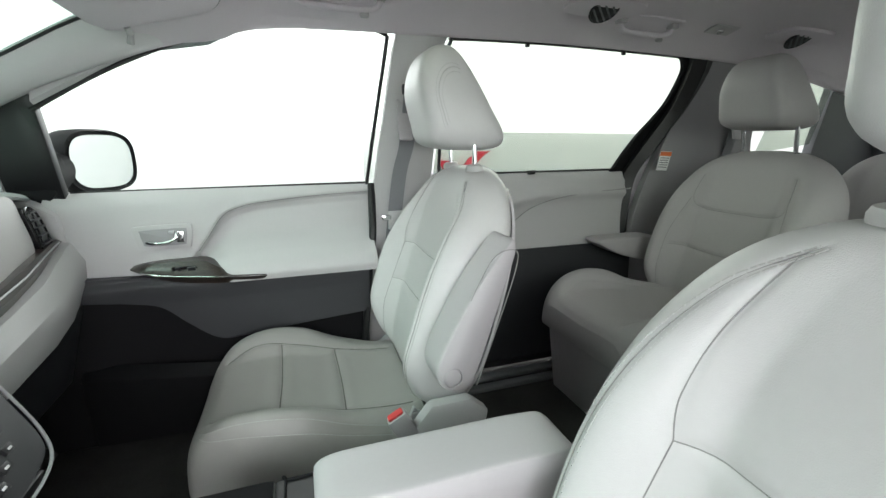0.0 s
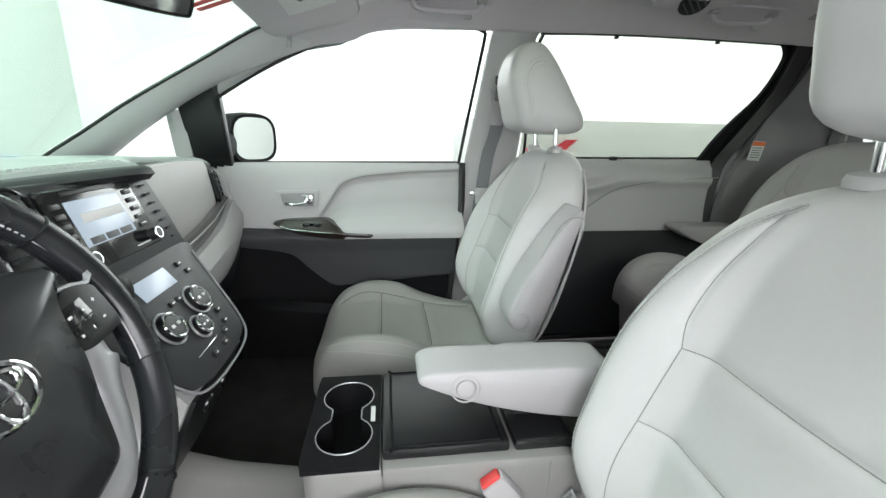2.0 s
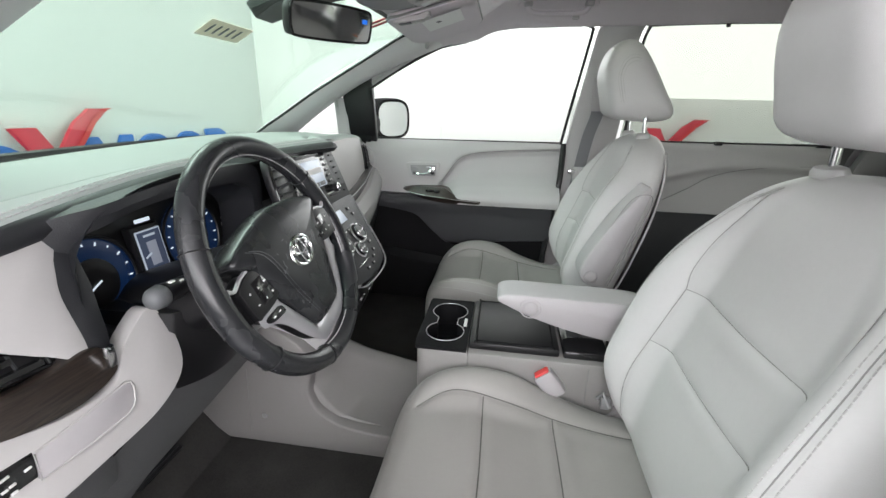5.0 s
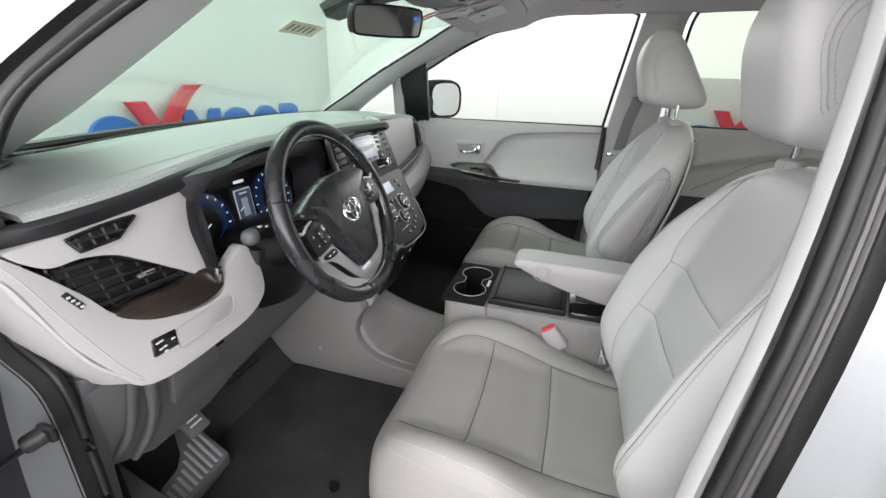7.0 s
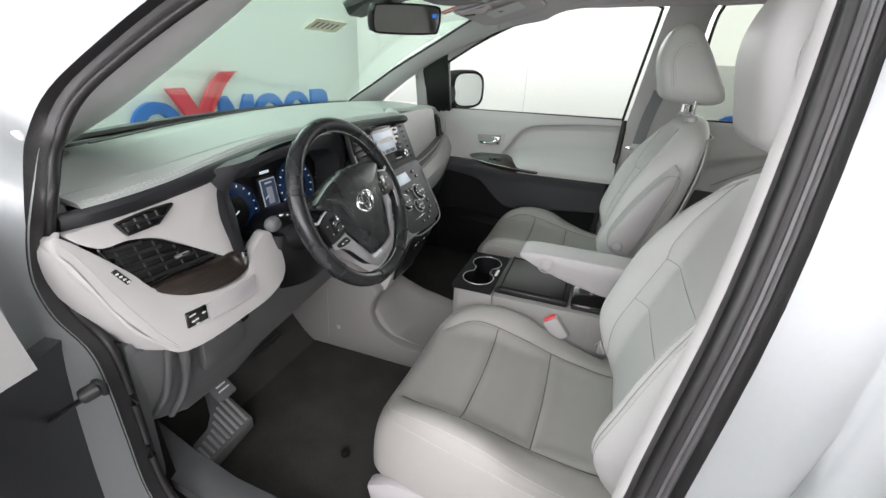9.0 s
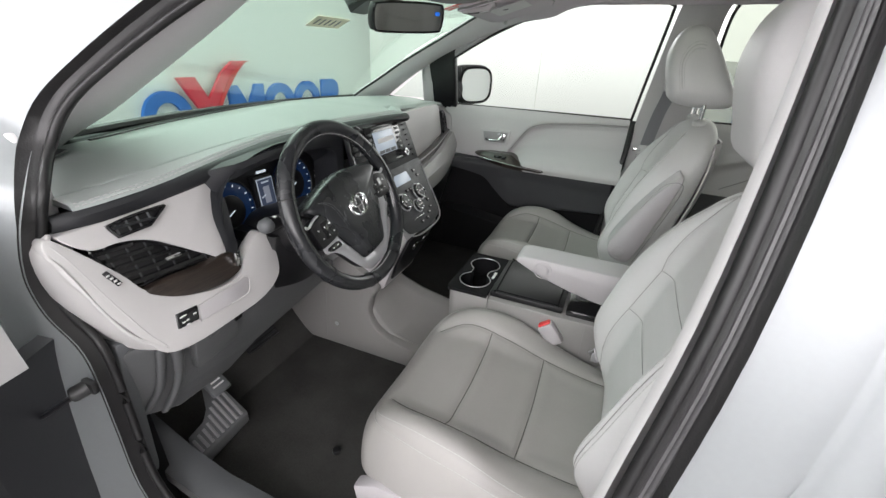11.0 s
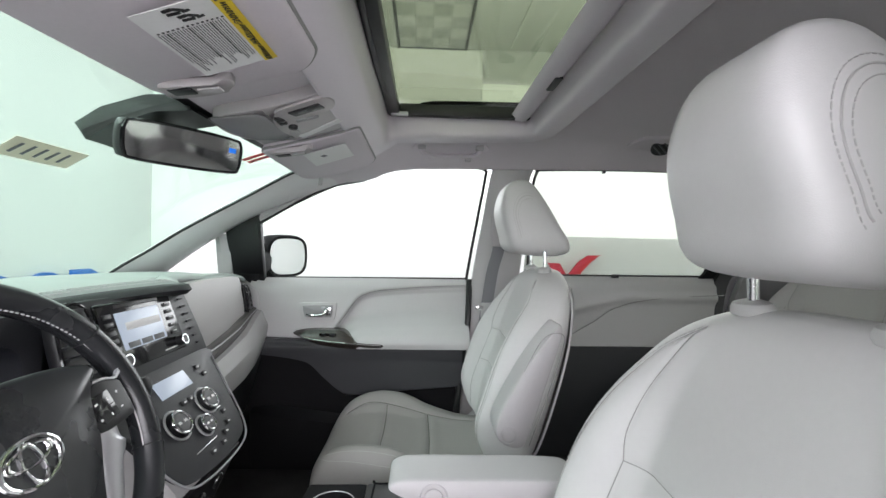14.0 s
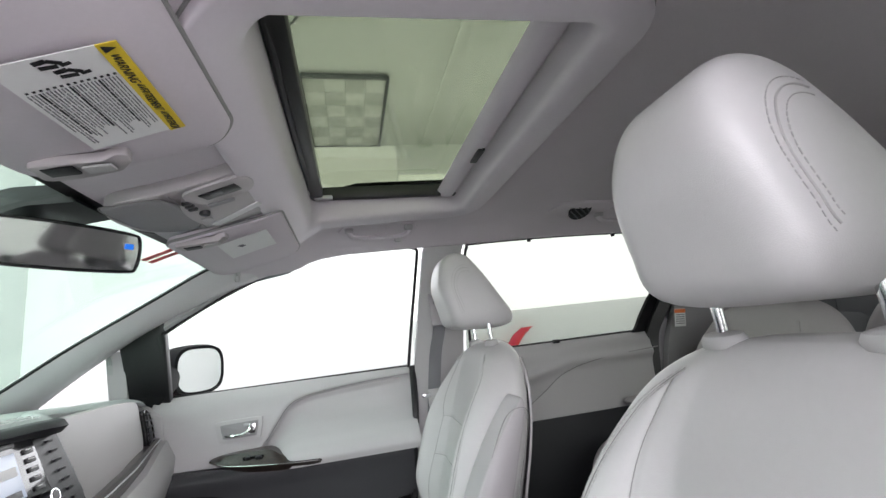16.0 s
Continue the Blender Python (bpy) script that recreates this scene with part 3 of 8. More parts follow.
for sgn in (1, -1):
    dp = loft([[(x0, sgn * (y - 0.0), z), (x1, sgn * (y - 0.03), z), (x1, sgn * (y + 0.04), z), (x0, sgn * (y + 0.04), z)] for x0, x1, y, z in ((2.24, 2.68, 0.775, 1.15), (2.23, 2.66, 0.75, 1.34), (2.21, 2.62, 0.70, 1.60), (2.1, 2.6, 0.67, 1.70))])
    single("tail_pillar_trim", dp, MID, "dark grey tail pillar trim", "pillar trim", kind="structure", smooth=50)
    single("quarter_upper_trim", loft([[(x, sgn * y, 1.20), (x, sgn * (y - 0.012), 1.30), (x, sgn * (y + 0.04), 1.30), (x, sgn * (y + 0.05), 1.20)] for x, y in ((1.85, 0.775), (2.3, 0.77))]), MID, "grey trim under the rear quarter window", "quarter trim", kind="structure")
    side = prism([(-1.08, 0.44), (-0.60, 0.44), (-0.62, 0.8), (-0.70, 1.0), (-0.80, 1.2), (-1.08, 1.22)], "y", sgn * (0.775 if sgn > 0 else 0.84), sgn * 0.87, 0.003)
    single("footwell_side", side, MATTBLACK, "charcoal footwell side wall", "footwell", kind="structure")

# ---- the driver's doorway ----
LOOP = [(-0.505, -0.9, 0.575), (-0.553, -0.9, 0.66), (-0.556, -0.9, 0.80), (-0.557, -0.9, 0.91), (-0.572, -0.9, 0.98), (-0.632, -0.9, 1.025), (-0.652, -0.9, 1.075), (-0.643, -0.9, 1.12), (-0.615, -0.9, 1.175), (-0.597, -0.888, 1.235), (-0.645, -0.84, 1.285), (-0.622, -0.809, 1.348), (-0.556, -0.772, 1.409), (-0.445, -0.734, 1.481), (-0.31, -0.712, 1.543), (-0.17, -0.695, 1.588), (-0.03, -0.682, 1.618), (0.12, -0.68, 1.637), (0.245, -0.69, 1.637), (0.302, -0.733, 1.585), (0.297, -0.789, 1.45), (0.277, -0.843, 1.25), (0.244, -0.882, 1.05), (0.215, -0.912, 0.85), (0.175, -0.908, 0.68), (0.11, -0.893, 0.56), (-0.05, -0.885, 0.515), (-0.25, -0.89, 0.51), (-0.40, -0.893, 0.52)]
loop = curve_pts(LOOP, 120, True)
mid = Vector((-0.2, 0, 1.08))


def grown(p, d, dy):
    q = Vector((p.x, 0, p.z)) - mid
    q.normalize()
    return Vector((p.x + q.x * d, p.y + dy, p.z + q.z * d))


# The rubber turns edge-on along the front of the doorway, so that it stands narrower there.
flatter = [1.0 if p.z > 1.24 or p.x > -0.3 else 0.0 for p in loop]
flatter = [sum(flatter[(i + k) % 120] for k in range(-3, 4)) / 7 for i in range(120)]
wider = [1.0 if p.x > 0.2 and p.z < 1.6 else 0.0 for p in loop]
wider = [sum(wider[(i + k) % 120] for k in range(-4, 5)) / 9 for i in range(120)]


single("door_seal", tube([grown(p, 0.0, 0.0) for p in loop], 0.0075, 8, True), RUBBER, "black rubber seal round the open doorway", "door seal", kind="structure", smooth=60)
rings = [[grown(p, d * f * (1 + 0.2 * w), dy) for p, f, w in zip(loop, flatter, wider)] for d, dy in ((-0.004, 0.008), (0.004, -0.008), (0.010, -0.010), (0.016, -0.012), (0.019, -0.030))]
V, F = loft(rings, cap=False)
single("seal_channel", (V, F), CHANNEL, "black rubber channel of the doorway", "door seal", kind="structure", smooth=60)
behind = [i for i in range(120) if loop[i].x > 0.17 and 0.6 < loop[i].z < 1.62]
strip = [[grown(loop[i], d, dy) for i in behind] for d, dy in ((0.0085, -0.0085), (0.0092, -0.0118), (0.0120, -0.0125), (0.0126, -0.0105), (0.0136, -0.0128), (0.0165, -0.0140), (0.0172, -0.0110))]
single("seal_strip", loft(strip, cap=False, closed=False), STRIP, "grey ribbed rubber strip in the doorway channel", "door seal", kind="structure", smooth=50)


def reach(p):
    """How far the painted jamb goes out: wide at the windscreen pillar and behind the doorway."""
    if p.x > 0.2:
        return 2.3
    return 2.7 if p.z > 1.3 and p.x < -0.05 else 1.75 if p.z > 0.8 and p.x < -0.25 else 1.0


reaches = [sum(reach(loop[(i + k) % 120]) for k in range(-7, 8)) / 15 for i in range(120)]
# Painted jamb: a stepped band outside the seal.
ridged = [sum(1.0 if loop[(i + k) % 120].x > 0.18 else 0.0 for k in range(-5, 6)) / 11 for i in range(120)]
rings = [[grown(p, d * (k if d > 0.02 else 1) - 0.019 * (1 - f) + 0.004 * w, dy - 0.016 * (1 - f) + ridge * g * (0.6 + 3.4 * min(max((1.15 - p.z) / 0.3, 0), 1))) for p, k, g, f, w in zip(loop, reaches, ridged, flatter, wider)] for d, dy, ridge in ((0.0155, -0.011, 0), (0.030, -0.018, 0), (0.042, -0.024, 0), (0.0435, -0.0248, 0.0033), (0.046, -0.0262, -0.0038), (0.062, -0.035, -0.005), (0.0635, -0.0358, -0.0012), (0.066, -0.0372, -0.0088), (0.083, -0.047, -0.009), (0.085, -0.048, -0.005), (0.088, -0.050, -0.010), (0.105, -0.060, -0.007), (0.116, -0.066, -0.003), (0.120, -0.05, 0), (0.120, 0.03, 0))]
single("door_jamb", loft(rings, cap=False), PAINT, "silver painted door jamb round the doorway", "door jamb", kind="structure", smooth=75)
# Inner trim lip of the doorway, light at the pillar and dark at the sill.
rings = [[grown(p, d, dy) for p in loop[74:100]] for d, dy in ((0.012, 0.05), (-0.012, 0.034), (-0.019, 0.016), (-0.012, 0.004))]
single("pillar_edge_trim", loft(rings, cap=False, closed=False), TRIM, "light grey edge of the centre pillar trim", "pillar trim", kind="structure", smooth=60)
# Sill and kick trim.
sill = loft([[(x, -0.855 + dy, 0.50 + dz + lift) for dy, dz in ((0, 0), (0, 0.03), (0.035, 0.045), (0.07, 0.035), (0.085, -0.02), (0.04, -0.02))] for x, lift in ((-0.72, 0.10), (-0.62, 0.05), (-0.5, 0.012), (-0.3, 0), (0, 0), (0.2, 0.01))])
single("door_sill_trim", sill, MID, "mid grey plastic door sill trim", "sill trim", kind="structure", smooth=50)
sill2 = mirrored(sill)
single("door_sill_trim", sill2, MID, "mid grey plastic door sill trim", "sill trim", kind="structure", smooth=50)


# Outer side behind the doorway: the sliding door's silver skin with a crease and handle line.
def skin(u, v):
    x = 0.50 + 1.18 * u
    z = 0.35 + 0.86 * v
    y = -0.955 - 0.035 * math.sin(v * 2.6) + (0.012 if 0.62 < v < 0.66 else 0) - 0.008 * math.exp(-((v - 0.74) / 0.03) ** 2)
    return x, y, z


single("sliding_door_skin", shell(skin, 8, 48, 0.02), PAINT, "silver painted outer skin of the sliding door", "car door", kind="structure", smooth=50)
up = shell(lambda u, v: (0.52 + 1.02 * u + 0.02 * v, -0.953 + 0.23 * v ** 1.15, 1.21 + 0.44 * v), 4, 14, 0.008)
single("sliding_door_window_outer", up, PRIVACY_GLASS, "dark tinted sliding door window from outside", "window", kind="structure", smooth=60)
# Front wing seen beyond the doorway.
wing = shell(lambda u, v: (-0.80 - 0.9 * u, -0.935 - 0.035 * math.sin(v * 2.4) + 0.05 * u * u, 0.45 + 0.72 * v), 8, 12, 0.012)
single("front_wing", wing, PAINT, "silver painted front wing", "car wing", kind="structure", smooth=50)


# ---- seats ----
def seg_dist(p, a, b):
    ax, ay = a
    bx, by = b
    dx, dy = bx - ax, by - ay
    t = np.clip(((p[0] - ax) * dx + (p[1] - ay) * dy) / max(dx * dx + dy * dy, 1e-9), 0, 1)
    return np.hypot(p[0] - ax - t * dx, p[1] - ay - t * dy)


def line_dist(p, lines):
    d = np.full(np.shape(p[0]), 9.0)
    for ln in lines:
        for a, b in zip(ln, ln[1:]):
            d = np.minimum(d, seg_dist(p, a, b))
    return d


def smooth_line(pts, n=24):
    return [(q.x, q.y) for q in curve_pts([(a, b, 0) for a, b in pts], n)]


# Backrest in the seat's own frame: x to the rear, y across, z up. Columns: height, front, back, half width, bolster.
BACK = [(0.735, 0.262, 0.36, 0.225, 0.0), (0.78, 0.258, 0.385, 0.25, 0.05), (0.86, 0.272, 0.41, 0.268, 0.105), (0.95, 0.298, 0.435, 0.273, 0.112), (1.05, 0.328, 0.462, 0.269, 0.105), (1.13, 0.352, 0.478, 0.257, 0.076), (1.19, 0.37, 0.487, 0.232, 0.038), (1.235, 0.386, 0.49, 0.192, 0.016), (1.262, 0.402, 0.485, 0.144, 0.0), (1.276, 0.418, 0.478, 0.094, 0.0), (1.281, 0.432, 0.468, 0.045, 0.0)]
BACK_SEAMS = [smooth_line([(s * 0.158, 1.056), (s * 0.164, 1.10), (s * 0.155, 1.17), (s * 0.128, 1.24)]) for s in (1, -1)]
BACK_SEAMS += [smooth_line([(s * 0.158, 1.056), (s * 0.164, 0.97), (s * 0.168, 0.88), (s * 0.165, 0.76)]) for s in (1, -1)]
BACK_SEAMS += [smooth_line([(0.158, 1.056), (0.08, 1.053), (0.0, 1.051), (-0.08, 1.053), (-0.158, 1.056)], 30)]
BACK_SEAMS += [smooth_line([(0.166, 0.945), (0.09, 0.94), (0.0, 0.938), (-0.09, 0.94), (-0.166, 0.945)], 30)]
BACK_EDGE = [smooth_line([(s * 0.19, 0.765), (s * 0.220, 0.86), (s * 0.227, 0.96), (s * 0.222, 1.06), (s * 0.203, 1.14), (s * 0.170, 1.205), (s * 0.115, 1.25)], 40) for s in (1, -1)]


def back_front(y, z, deep=True):
    xf, xb, hw, bol = lerp(BACK, z)
    q = y / max(hw, 1e-4)
    xm = 0.5 * (xf + xb)
    t = min(max((abs(q) - 0.44) / 0.46, 0), 1)
    b = bol * t * t * (3 - 2 * t)
    return xm + (xf - b - xm) * (1 - min(abs(q), 1) ** 5) ** 0.5


def back_seam(ln, depth):
    """A thread line laid into the groove of the backrest's front."""
    out = []
    for y, z in ln:
        q = min(abs(y) / max(lerp(BACK, z)[2], 1e-4), 1)
        out.append((back_front(y, z) + depth * (1 - q ** 8) - 0.0006, y, z))
    return out


def back_geo(seams, edge, nq=150, nz=150):
    zs = [0.735 + 0.546 * (1 - (1 - i / nz) ** 1.7) for i in range(nz + 1)]
    rings = []
    for z in zs:
        xf, xb, hw, bol = lerp(BACK, z)
        xm = 0.5 * (xf + xb)
        qs = [math.sin((j / nq - 0.5) * math.pi) for j in range(nq + 1)]
        ys = np.array([q * hw for q in qs])
        d = line_dist((ys, np.full(ys.shape, z)), seams)
        e = line_dist((ys, np.full(ys.shape, z)), edge)
        sink = 0.0034 * np.exp(-(d / 0.0048) ** 2) + 0.0026 * np.exp(-(e / 0.004) ** 2) - 0.0016 * np.exp(-((d - 0.02) / 0.015) ** 2)
        ring = [(back_front(y, z) + s * (1 - abs(q) ** 8), y, z) for y, q, s in zip(ys, qs, sink)]
        for q in [math.sin((j / 24 - 0.5) * math.pi) for j in range(23, 0, -1)]:
            ring.append((xm + (xb - xm) * (1 - abs(q) ** 4) ** 0.5, q * hw, z))
        rings.append(ring)
    return loft(rings)


# Cushion: columns along x: top height, half width.
CUSH = [(-0.215, 0.715, 0.19), (-0.20, 0.735, 0.222), (-0.17, 0.752, 0.243), (-0.10, 0.760, 0.262), (0.0, 0.752, 0.27), (0.12, 0.735, 0.268), (0.22, 0.724, 0.255), (0.29, 0.722, 0.245)]
CUSH_SEAMS = [smooth_line([(-0.172, s * 0.135), (-0.10, s * 0.168), (0.02, s * 0.165), (0.14, s * 0.158), (0.27, s * 0.15)]) for s in (1, -1)]
CUSH_SEAMS += [[(-0.035, -0.165), (-0.032, 0), (-0.035, 0.165)], [(0.11, -0.16), (0.114, 0), (0.11, 0.16)]]
CUSH_EDGE = [smooth_line([(-0.198, s * 0.15), (-0.165, s * 0.208), (-0.08, s * 0.236), (0.04, s * 0.243), (0.2, s * 0.232)]) for s in (1, -1)]


BOLSTER = [(-0.215, 0.0), (-0.19, 0.018), (-0.15, 0.042), (-0.10, 0.058), (-0.04, 0.066), (0.02, 0.062), (0.06, 0.05), (0.11, 0.03), (0.20, 0.012), (0.29, 0.006)]


def cush_top(x, y):
    """Height of the cushion: a hollow between two side bolsters that stand highest behind the front edge."""
    zt, hw = lerp(CUSH, x)
    q = min(abs(y) / hw, 1)
    zb = 0.635
    t = min(max((q - 0.46) / 0.42, 0), 1)
    b = lerp(BOLSTER, x)[0] * t * t * (3 - 2 * t) - 0.006 * math.exp(-(y / 0.1) ** 2)
    return zb + (zt + b - zb) * (1 - q ** 10) ** 0.5


def cush_geo(seams, edge, nx=140, nq=130):
    rings = []
    for i in range(nx + 1):
        x = -0.215 + 0.505 * (i / nx) ** 1.25
        zt, hw = lerp(CUSH, x)
        qs = [math.sin((j / nq - 0.5) * math.pi) for j in range(nq + 1)]
        ys = np.array([q * hw for q in qs])
        d = line_dist((np.full(ys.shape, x), ys), seams)
        e = line_dist((np.full(ys.shape, x), ys), edge)
        sink = 0.0034 * np.exp(-(d / 0.005) ** 2) + 0.0034 * np.exp(-(e / 0.0045) ** 2) - 0.002 * np.exp(-((d - 0.02) / 0.015) ** 2)
        ring = [(x, y, cush_top(x, y) - s * (1 - abs(q) ** 8)) for y, q, s in zip(ys, qs, sink)]
        for q in (0.9, 0.5, 0.0, -0.5, -0.9):
            ring.append((x + (0.03 if x < -0.15 else 0), q * hw, 0.612))
        rings.append(ring)
    return loft(rings)


HEAD_PROFILE = [(0.303, 1.347), (0.279, 1.40), (0.262, 1.477), (0.277, 1.54), (0.312, 1.570), (0.356, 1.563), (0.40, 1.508), (0.447, 1.428), (0.478, 1.372), (0.468, 1.342), (0.40, 1.334)]


def head_geo(hw=0.113, seams=True):
    prof = curve_pts([(a, 0, b) for a, b in HEAD_PROFILE], 56, True)
    c = Vector((0.36, 0, 1.44))
    rings = []
    n = 40
    for i in range(n + 1):
        v = math.sin((i / n - 0.5) * math.pi)
        f = (1 - abs(v) ** 7) ** 0.36
        ring = []
        for p in prof:
            q = c + (p - c) * max(f, 0.02)
            w = hw * (1 - 0.27 * max(0, (q.z - 1.334) / 0.236) ** 1.5 - 0.10 * max(0, 1 - (q.z - 1.334) / 0.06) ** 2)
            ring.append((q.x, v * w, q.z))
        rings.append(ring)
    return loft(rings)


def head_line(v, hw=0.113, lo=0, hi=56):
    """A seam down the headrest: v across, wider apart towards its foot."""
    out = []
    c = Vector((0.36, 0, 1.44))
    for p in curve_pts([(a, 0, b) for a, b in HEAD_PROFILE], 56, True)[lo:hi]:
        k = abs(v)
        q = c + (p - c) * (1 - k ** 7) ** 0.36 * 1.004
        w = hw * (1 - 0.27 * max(0, (q.z - 1.334) / 0.236) ** 1.5 - 0.10 * max(0, 1 - (q.z - 1.334) / 0.06) ** 2)
        out.append(Vector((q.x, math.copysign(k, v) * 1.004 * w, q.z)))
    return out


ARM_SIDE = [(-0.020, 0.960), (-0.010, 0.971), (0.02, 0.975), (0.11, 0.974), (0.22, 0.972), (0.262, 0.960), (0.265, 0.905), (0.235, 0.876), (0.18, 0.881), (0.10, 0.902), (0.04, 0.925), (-0.008, 0.950)]


def arm_geo(y0, y1):
    prof = curve_pts([(a, 0, b) for a, b in ARM_SIDE], 60, True)
    c = Vector((0.14, 0, 0.94))
    rings = []
    for f, v in ((0.90, 0.0), (0.955, 0.02), (0.985, 0.06), (1.0, 0.15), (1.0, 0.85), (0.985, 0.94), (0.955, 0.98), (0.90, 1.0)):
        y = y0 + (y1 - y0) * v
        rings.append([(c.x + (p.x - c.x) * (1 - (1 - f) * 0.35), y, c.z + (p.z - c.z) * f) for p in prof])
    return loft(rings)


def front_seat(x0, y0, label, inboard, arm_up, head_shift=0.0, buckle_x=0.103, forward=0.0):
    """A leather front seat; inboard is +1 where its inner side looks towards +y."""
    at = Matrix.Translation((x0, y0, 0))
    s = thing("front_seat", (x0 + 0.05, y0, 0.47), label, "car seat", "front seats")
    back = part("backrest", moved(back_geo(BACK_SEAMS, BACK_EDGE), at), LEATHER, s, smooth=60)
    for ln in BACK_SEAMS:
        part("seam", moved(tube(back_seam(ln, 0.0031), 0.0008, 5), at), SEAM, back)
    for ln in BACK_EDGE:
        part("piping_seam", moved(tube(back_seam(ln, 0.0023), 0.0008, 5), at), SEAM, back)
        for f in (0.965, 1.033):
            off = [(y * f, z) for y, z in ln if abs(y * f) < lerp(BACK, z)[2] * 0.985]
            part("stitching", moved(stitches(back_seam(off, 0.0003), 0.0055, 0.002, 0.0009), at), THREAD, back)
    cat = at @ Matrix.Translation((-forward, 0, 0))
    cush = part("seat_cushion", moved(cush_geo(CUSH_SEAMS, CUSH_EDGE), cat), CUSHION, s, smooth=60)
    for ln in CUSH_SEAMS:
        part("seam", moved(tube([(x, y, cush_top(x, y) - 0.0019) for x, y in smooth_line(ln, 30)], 0.0012, 5), cat), CUSHSEAM, cush)
    for ln in CUSH_EDGE:
        part("stitching", moved(join(stitches([(x, y * 0.965, cush_top(x, y * 0.965) + 0.0004) for x, y in ln], 0.0055, 0.002, 0.0009), stitches([(x, y * 1.03, cush_top(x, y * 1.03) + 0.0002) for x, y in ln], 0.0055, 0.002, 0.0009)), cat), THREAD, cush)
    hat = at @ Matrix.Translation((head_shift, 0, -0.45 * head_shift))
    head = part("headrest", moved(head_geo(), hat), LEATHER, s, smooth=60)
    for v in (-0.965, 0.965):
        ln = head_line(v, lo=1, hi=26)
        part("seam", moved(tube(ln, 0.0011, 5), hat), THREAD, head)
        part("stitching", moved(join(stitches(head_line(v - math.copysign(0.014, v), lo=1, hi=26), 0.0038, 0.002, 0.0007), stitches(head_line(v + math.copysign(0.012, v), lo=1, hi=26), 0.0038, 0.002, 0.0007)), hat), THREAD, head)
    for v in (-0.083, 0.083):
        part("headrest_post", moved(tube([(0.430, v, 1.24), (0.428, v, 1.29), (0.424, v, 1.40)], 0.0065, 14), at), CHROME, s, "chrome headrest post")
        part("post_guide", moved(moved(disc((0, 0, 0), (0, 0, 1), 0.020, 0.016, 28, 0.45), Matrix.Translation((0.428, v, 1.272)) @ Matrix.Rotation(radians(-7), 4, 'Y') @ Matrix.Diagonal((1.0, 1.35, 1, 1))), at), TRIM, s)
    # side shields and base
    for sg in (1, -1):
        pr = prism([(-0.17, 0.50), (0.30, 0.50), (0.37, 0.60), (0.375, 0.72), (0.31, 0.755), (0.24, 0.70), (0.1, 0.655), (-0.14, 0.65), (-0.195, 0.62)], "y", sg * 0.235, sg * 0.268, 0.008)
        part("side_shield", moved(pr, at), SEATSIDE, s)
        part("slide_rail", moved(rbox((0.05, sg * 0.17, 0.485), (0.52, 0.04, 0.035), 0.005), at), BLACK, s)
    part("seat_pan", moved(rbox((0.05, 0, 0.585), (0.44, 0.44, 0.09), 0.02), at), DARK, s)
    part("rear_shell", moved(shell(lambda u, v: ((lambda z: (lerp(BACK, z)[1] + 0.012 - 0.03 * (2 * v - 1) ** 4, (2 * v - 1) * (lerp(BACK, z)[2] - 0.03), z))(0.70 + 0.53 * u)), 16, 12, 0.006), at), SEATSIDE, s, "grey plastic seat rear shell")
    # recliner cover at the inner side
    k = inboard
    cov = prism([(0.20, 0.66), (0.36, 0.66), (0.385, 0.76), (0.34, 0.80), (0.25, 0.80), (0.21, 0.75)], "y", k * 0.262, k * 0.295, 0.01)
    part("recliner_cover", moved(cov, at), SEATSIDE, s)
    # armrest
    a0, a1 = k * 0.282, k * 0.372
    arm = arm_geo(a0, a1)
    if not arm_up:
        arm = moved(arm, Matrix.Translation((-0.018, 0, -0.014)) @ Matrix.Diagonal((1.16, 1, 1, 1)) @ Matrix.Translation((0.018, 0, 0)))
    near = a0 if k > 0 else a1
    face = -1.0
    yb = near
    piece = [join(torus((0.055, yb, 0.945), (0, face, 0), 0.023, 0.0016, 36, 6), disc((0.055, yb, 0.945), (0, face, 0), 0.0165, 0.003, 30, 0.3))]
    seam_ln = [(x, yb + 0.003, z) for x, z in ((0.0, 0.948), (0.012, 0.961), (0.04, 0.966), (0.15, 0.965), (0.26, 0.961))]
    if arm_up:
        turn = Matrix.Translation((0.283, 0, 0.892)) @ Matrix.Rotation(radians(107), 4, "Y") @ Matrix.Diagonal((1.08, 1, 0.86, 1)) @ Matrix.Translation((-0.25, 0, -0.938))
        arm = moved(arm, turn)
        seam = moved(tube(curve_pts([(x, yb, z) for x, z in ((0.25, 0.979), (0.14, 0.984), (0.03, 0.985), (-0.002, 0.97), (0.02, 0.925), (0.1, 0.903))], 40), 0.0011, 5), turn)
        piece = [join(torus((0.268, yb - 0.001, 0.905), (0, face, 0), 0.0185, 0.0014, 36, 6), disc((0.268, yb, 0.905), (0, face, 0), 0.0175, 0.002, 30, 0.3))]
    else:
        seam = moved(tube(curve_pts(seam_ln, 30), 0.0012, 5), Matrix.Translation((0, 0, -0.014)))
        piece[0] = moved(piece[0], Matrix.Translation((0, 0, -0.014)))
    ar = part("armrest", moved(arm, at), SEATSIDE, s, smooth=60)
    part("seam", moved(seam, at), SEAM, ar)
    part("button", moved(piece[0], at), SEATSIDE, ar)
    # belt buckle at the inner side
    bx, by, bz = buckle_x, k * (0.235 if k > 0 else 0.282), 0.782 if k > 0 else 0.768
    lean = Matrix.Translation((bx, by, bz)) @ Matrix.Rotation(radians(-28 if k < 0 else -38), 4, "Y")
    bu = part("buckle", moved(rbox((0, 0, -0.0095), (0.044, 0.028, 0.064), 0.007, None), at @ lean), SEATSIDE, s)
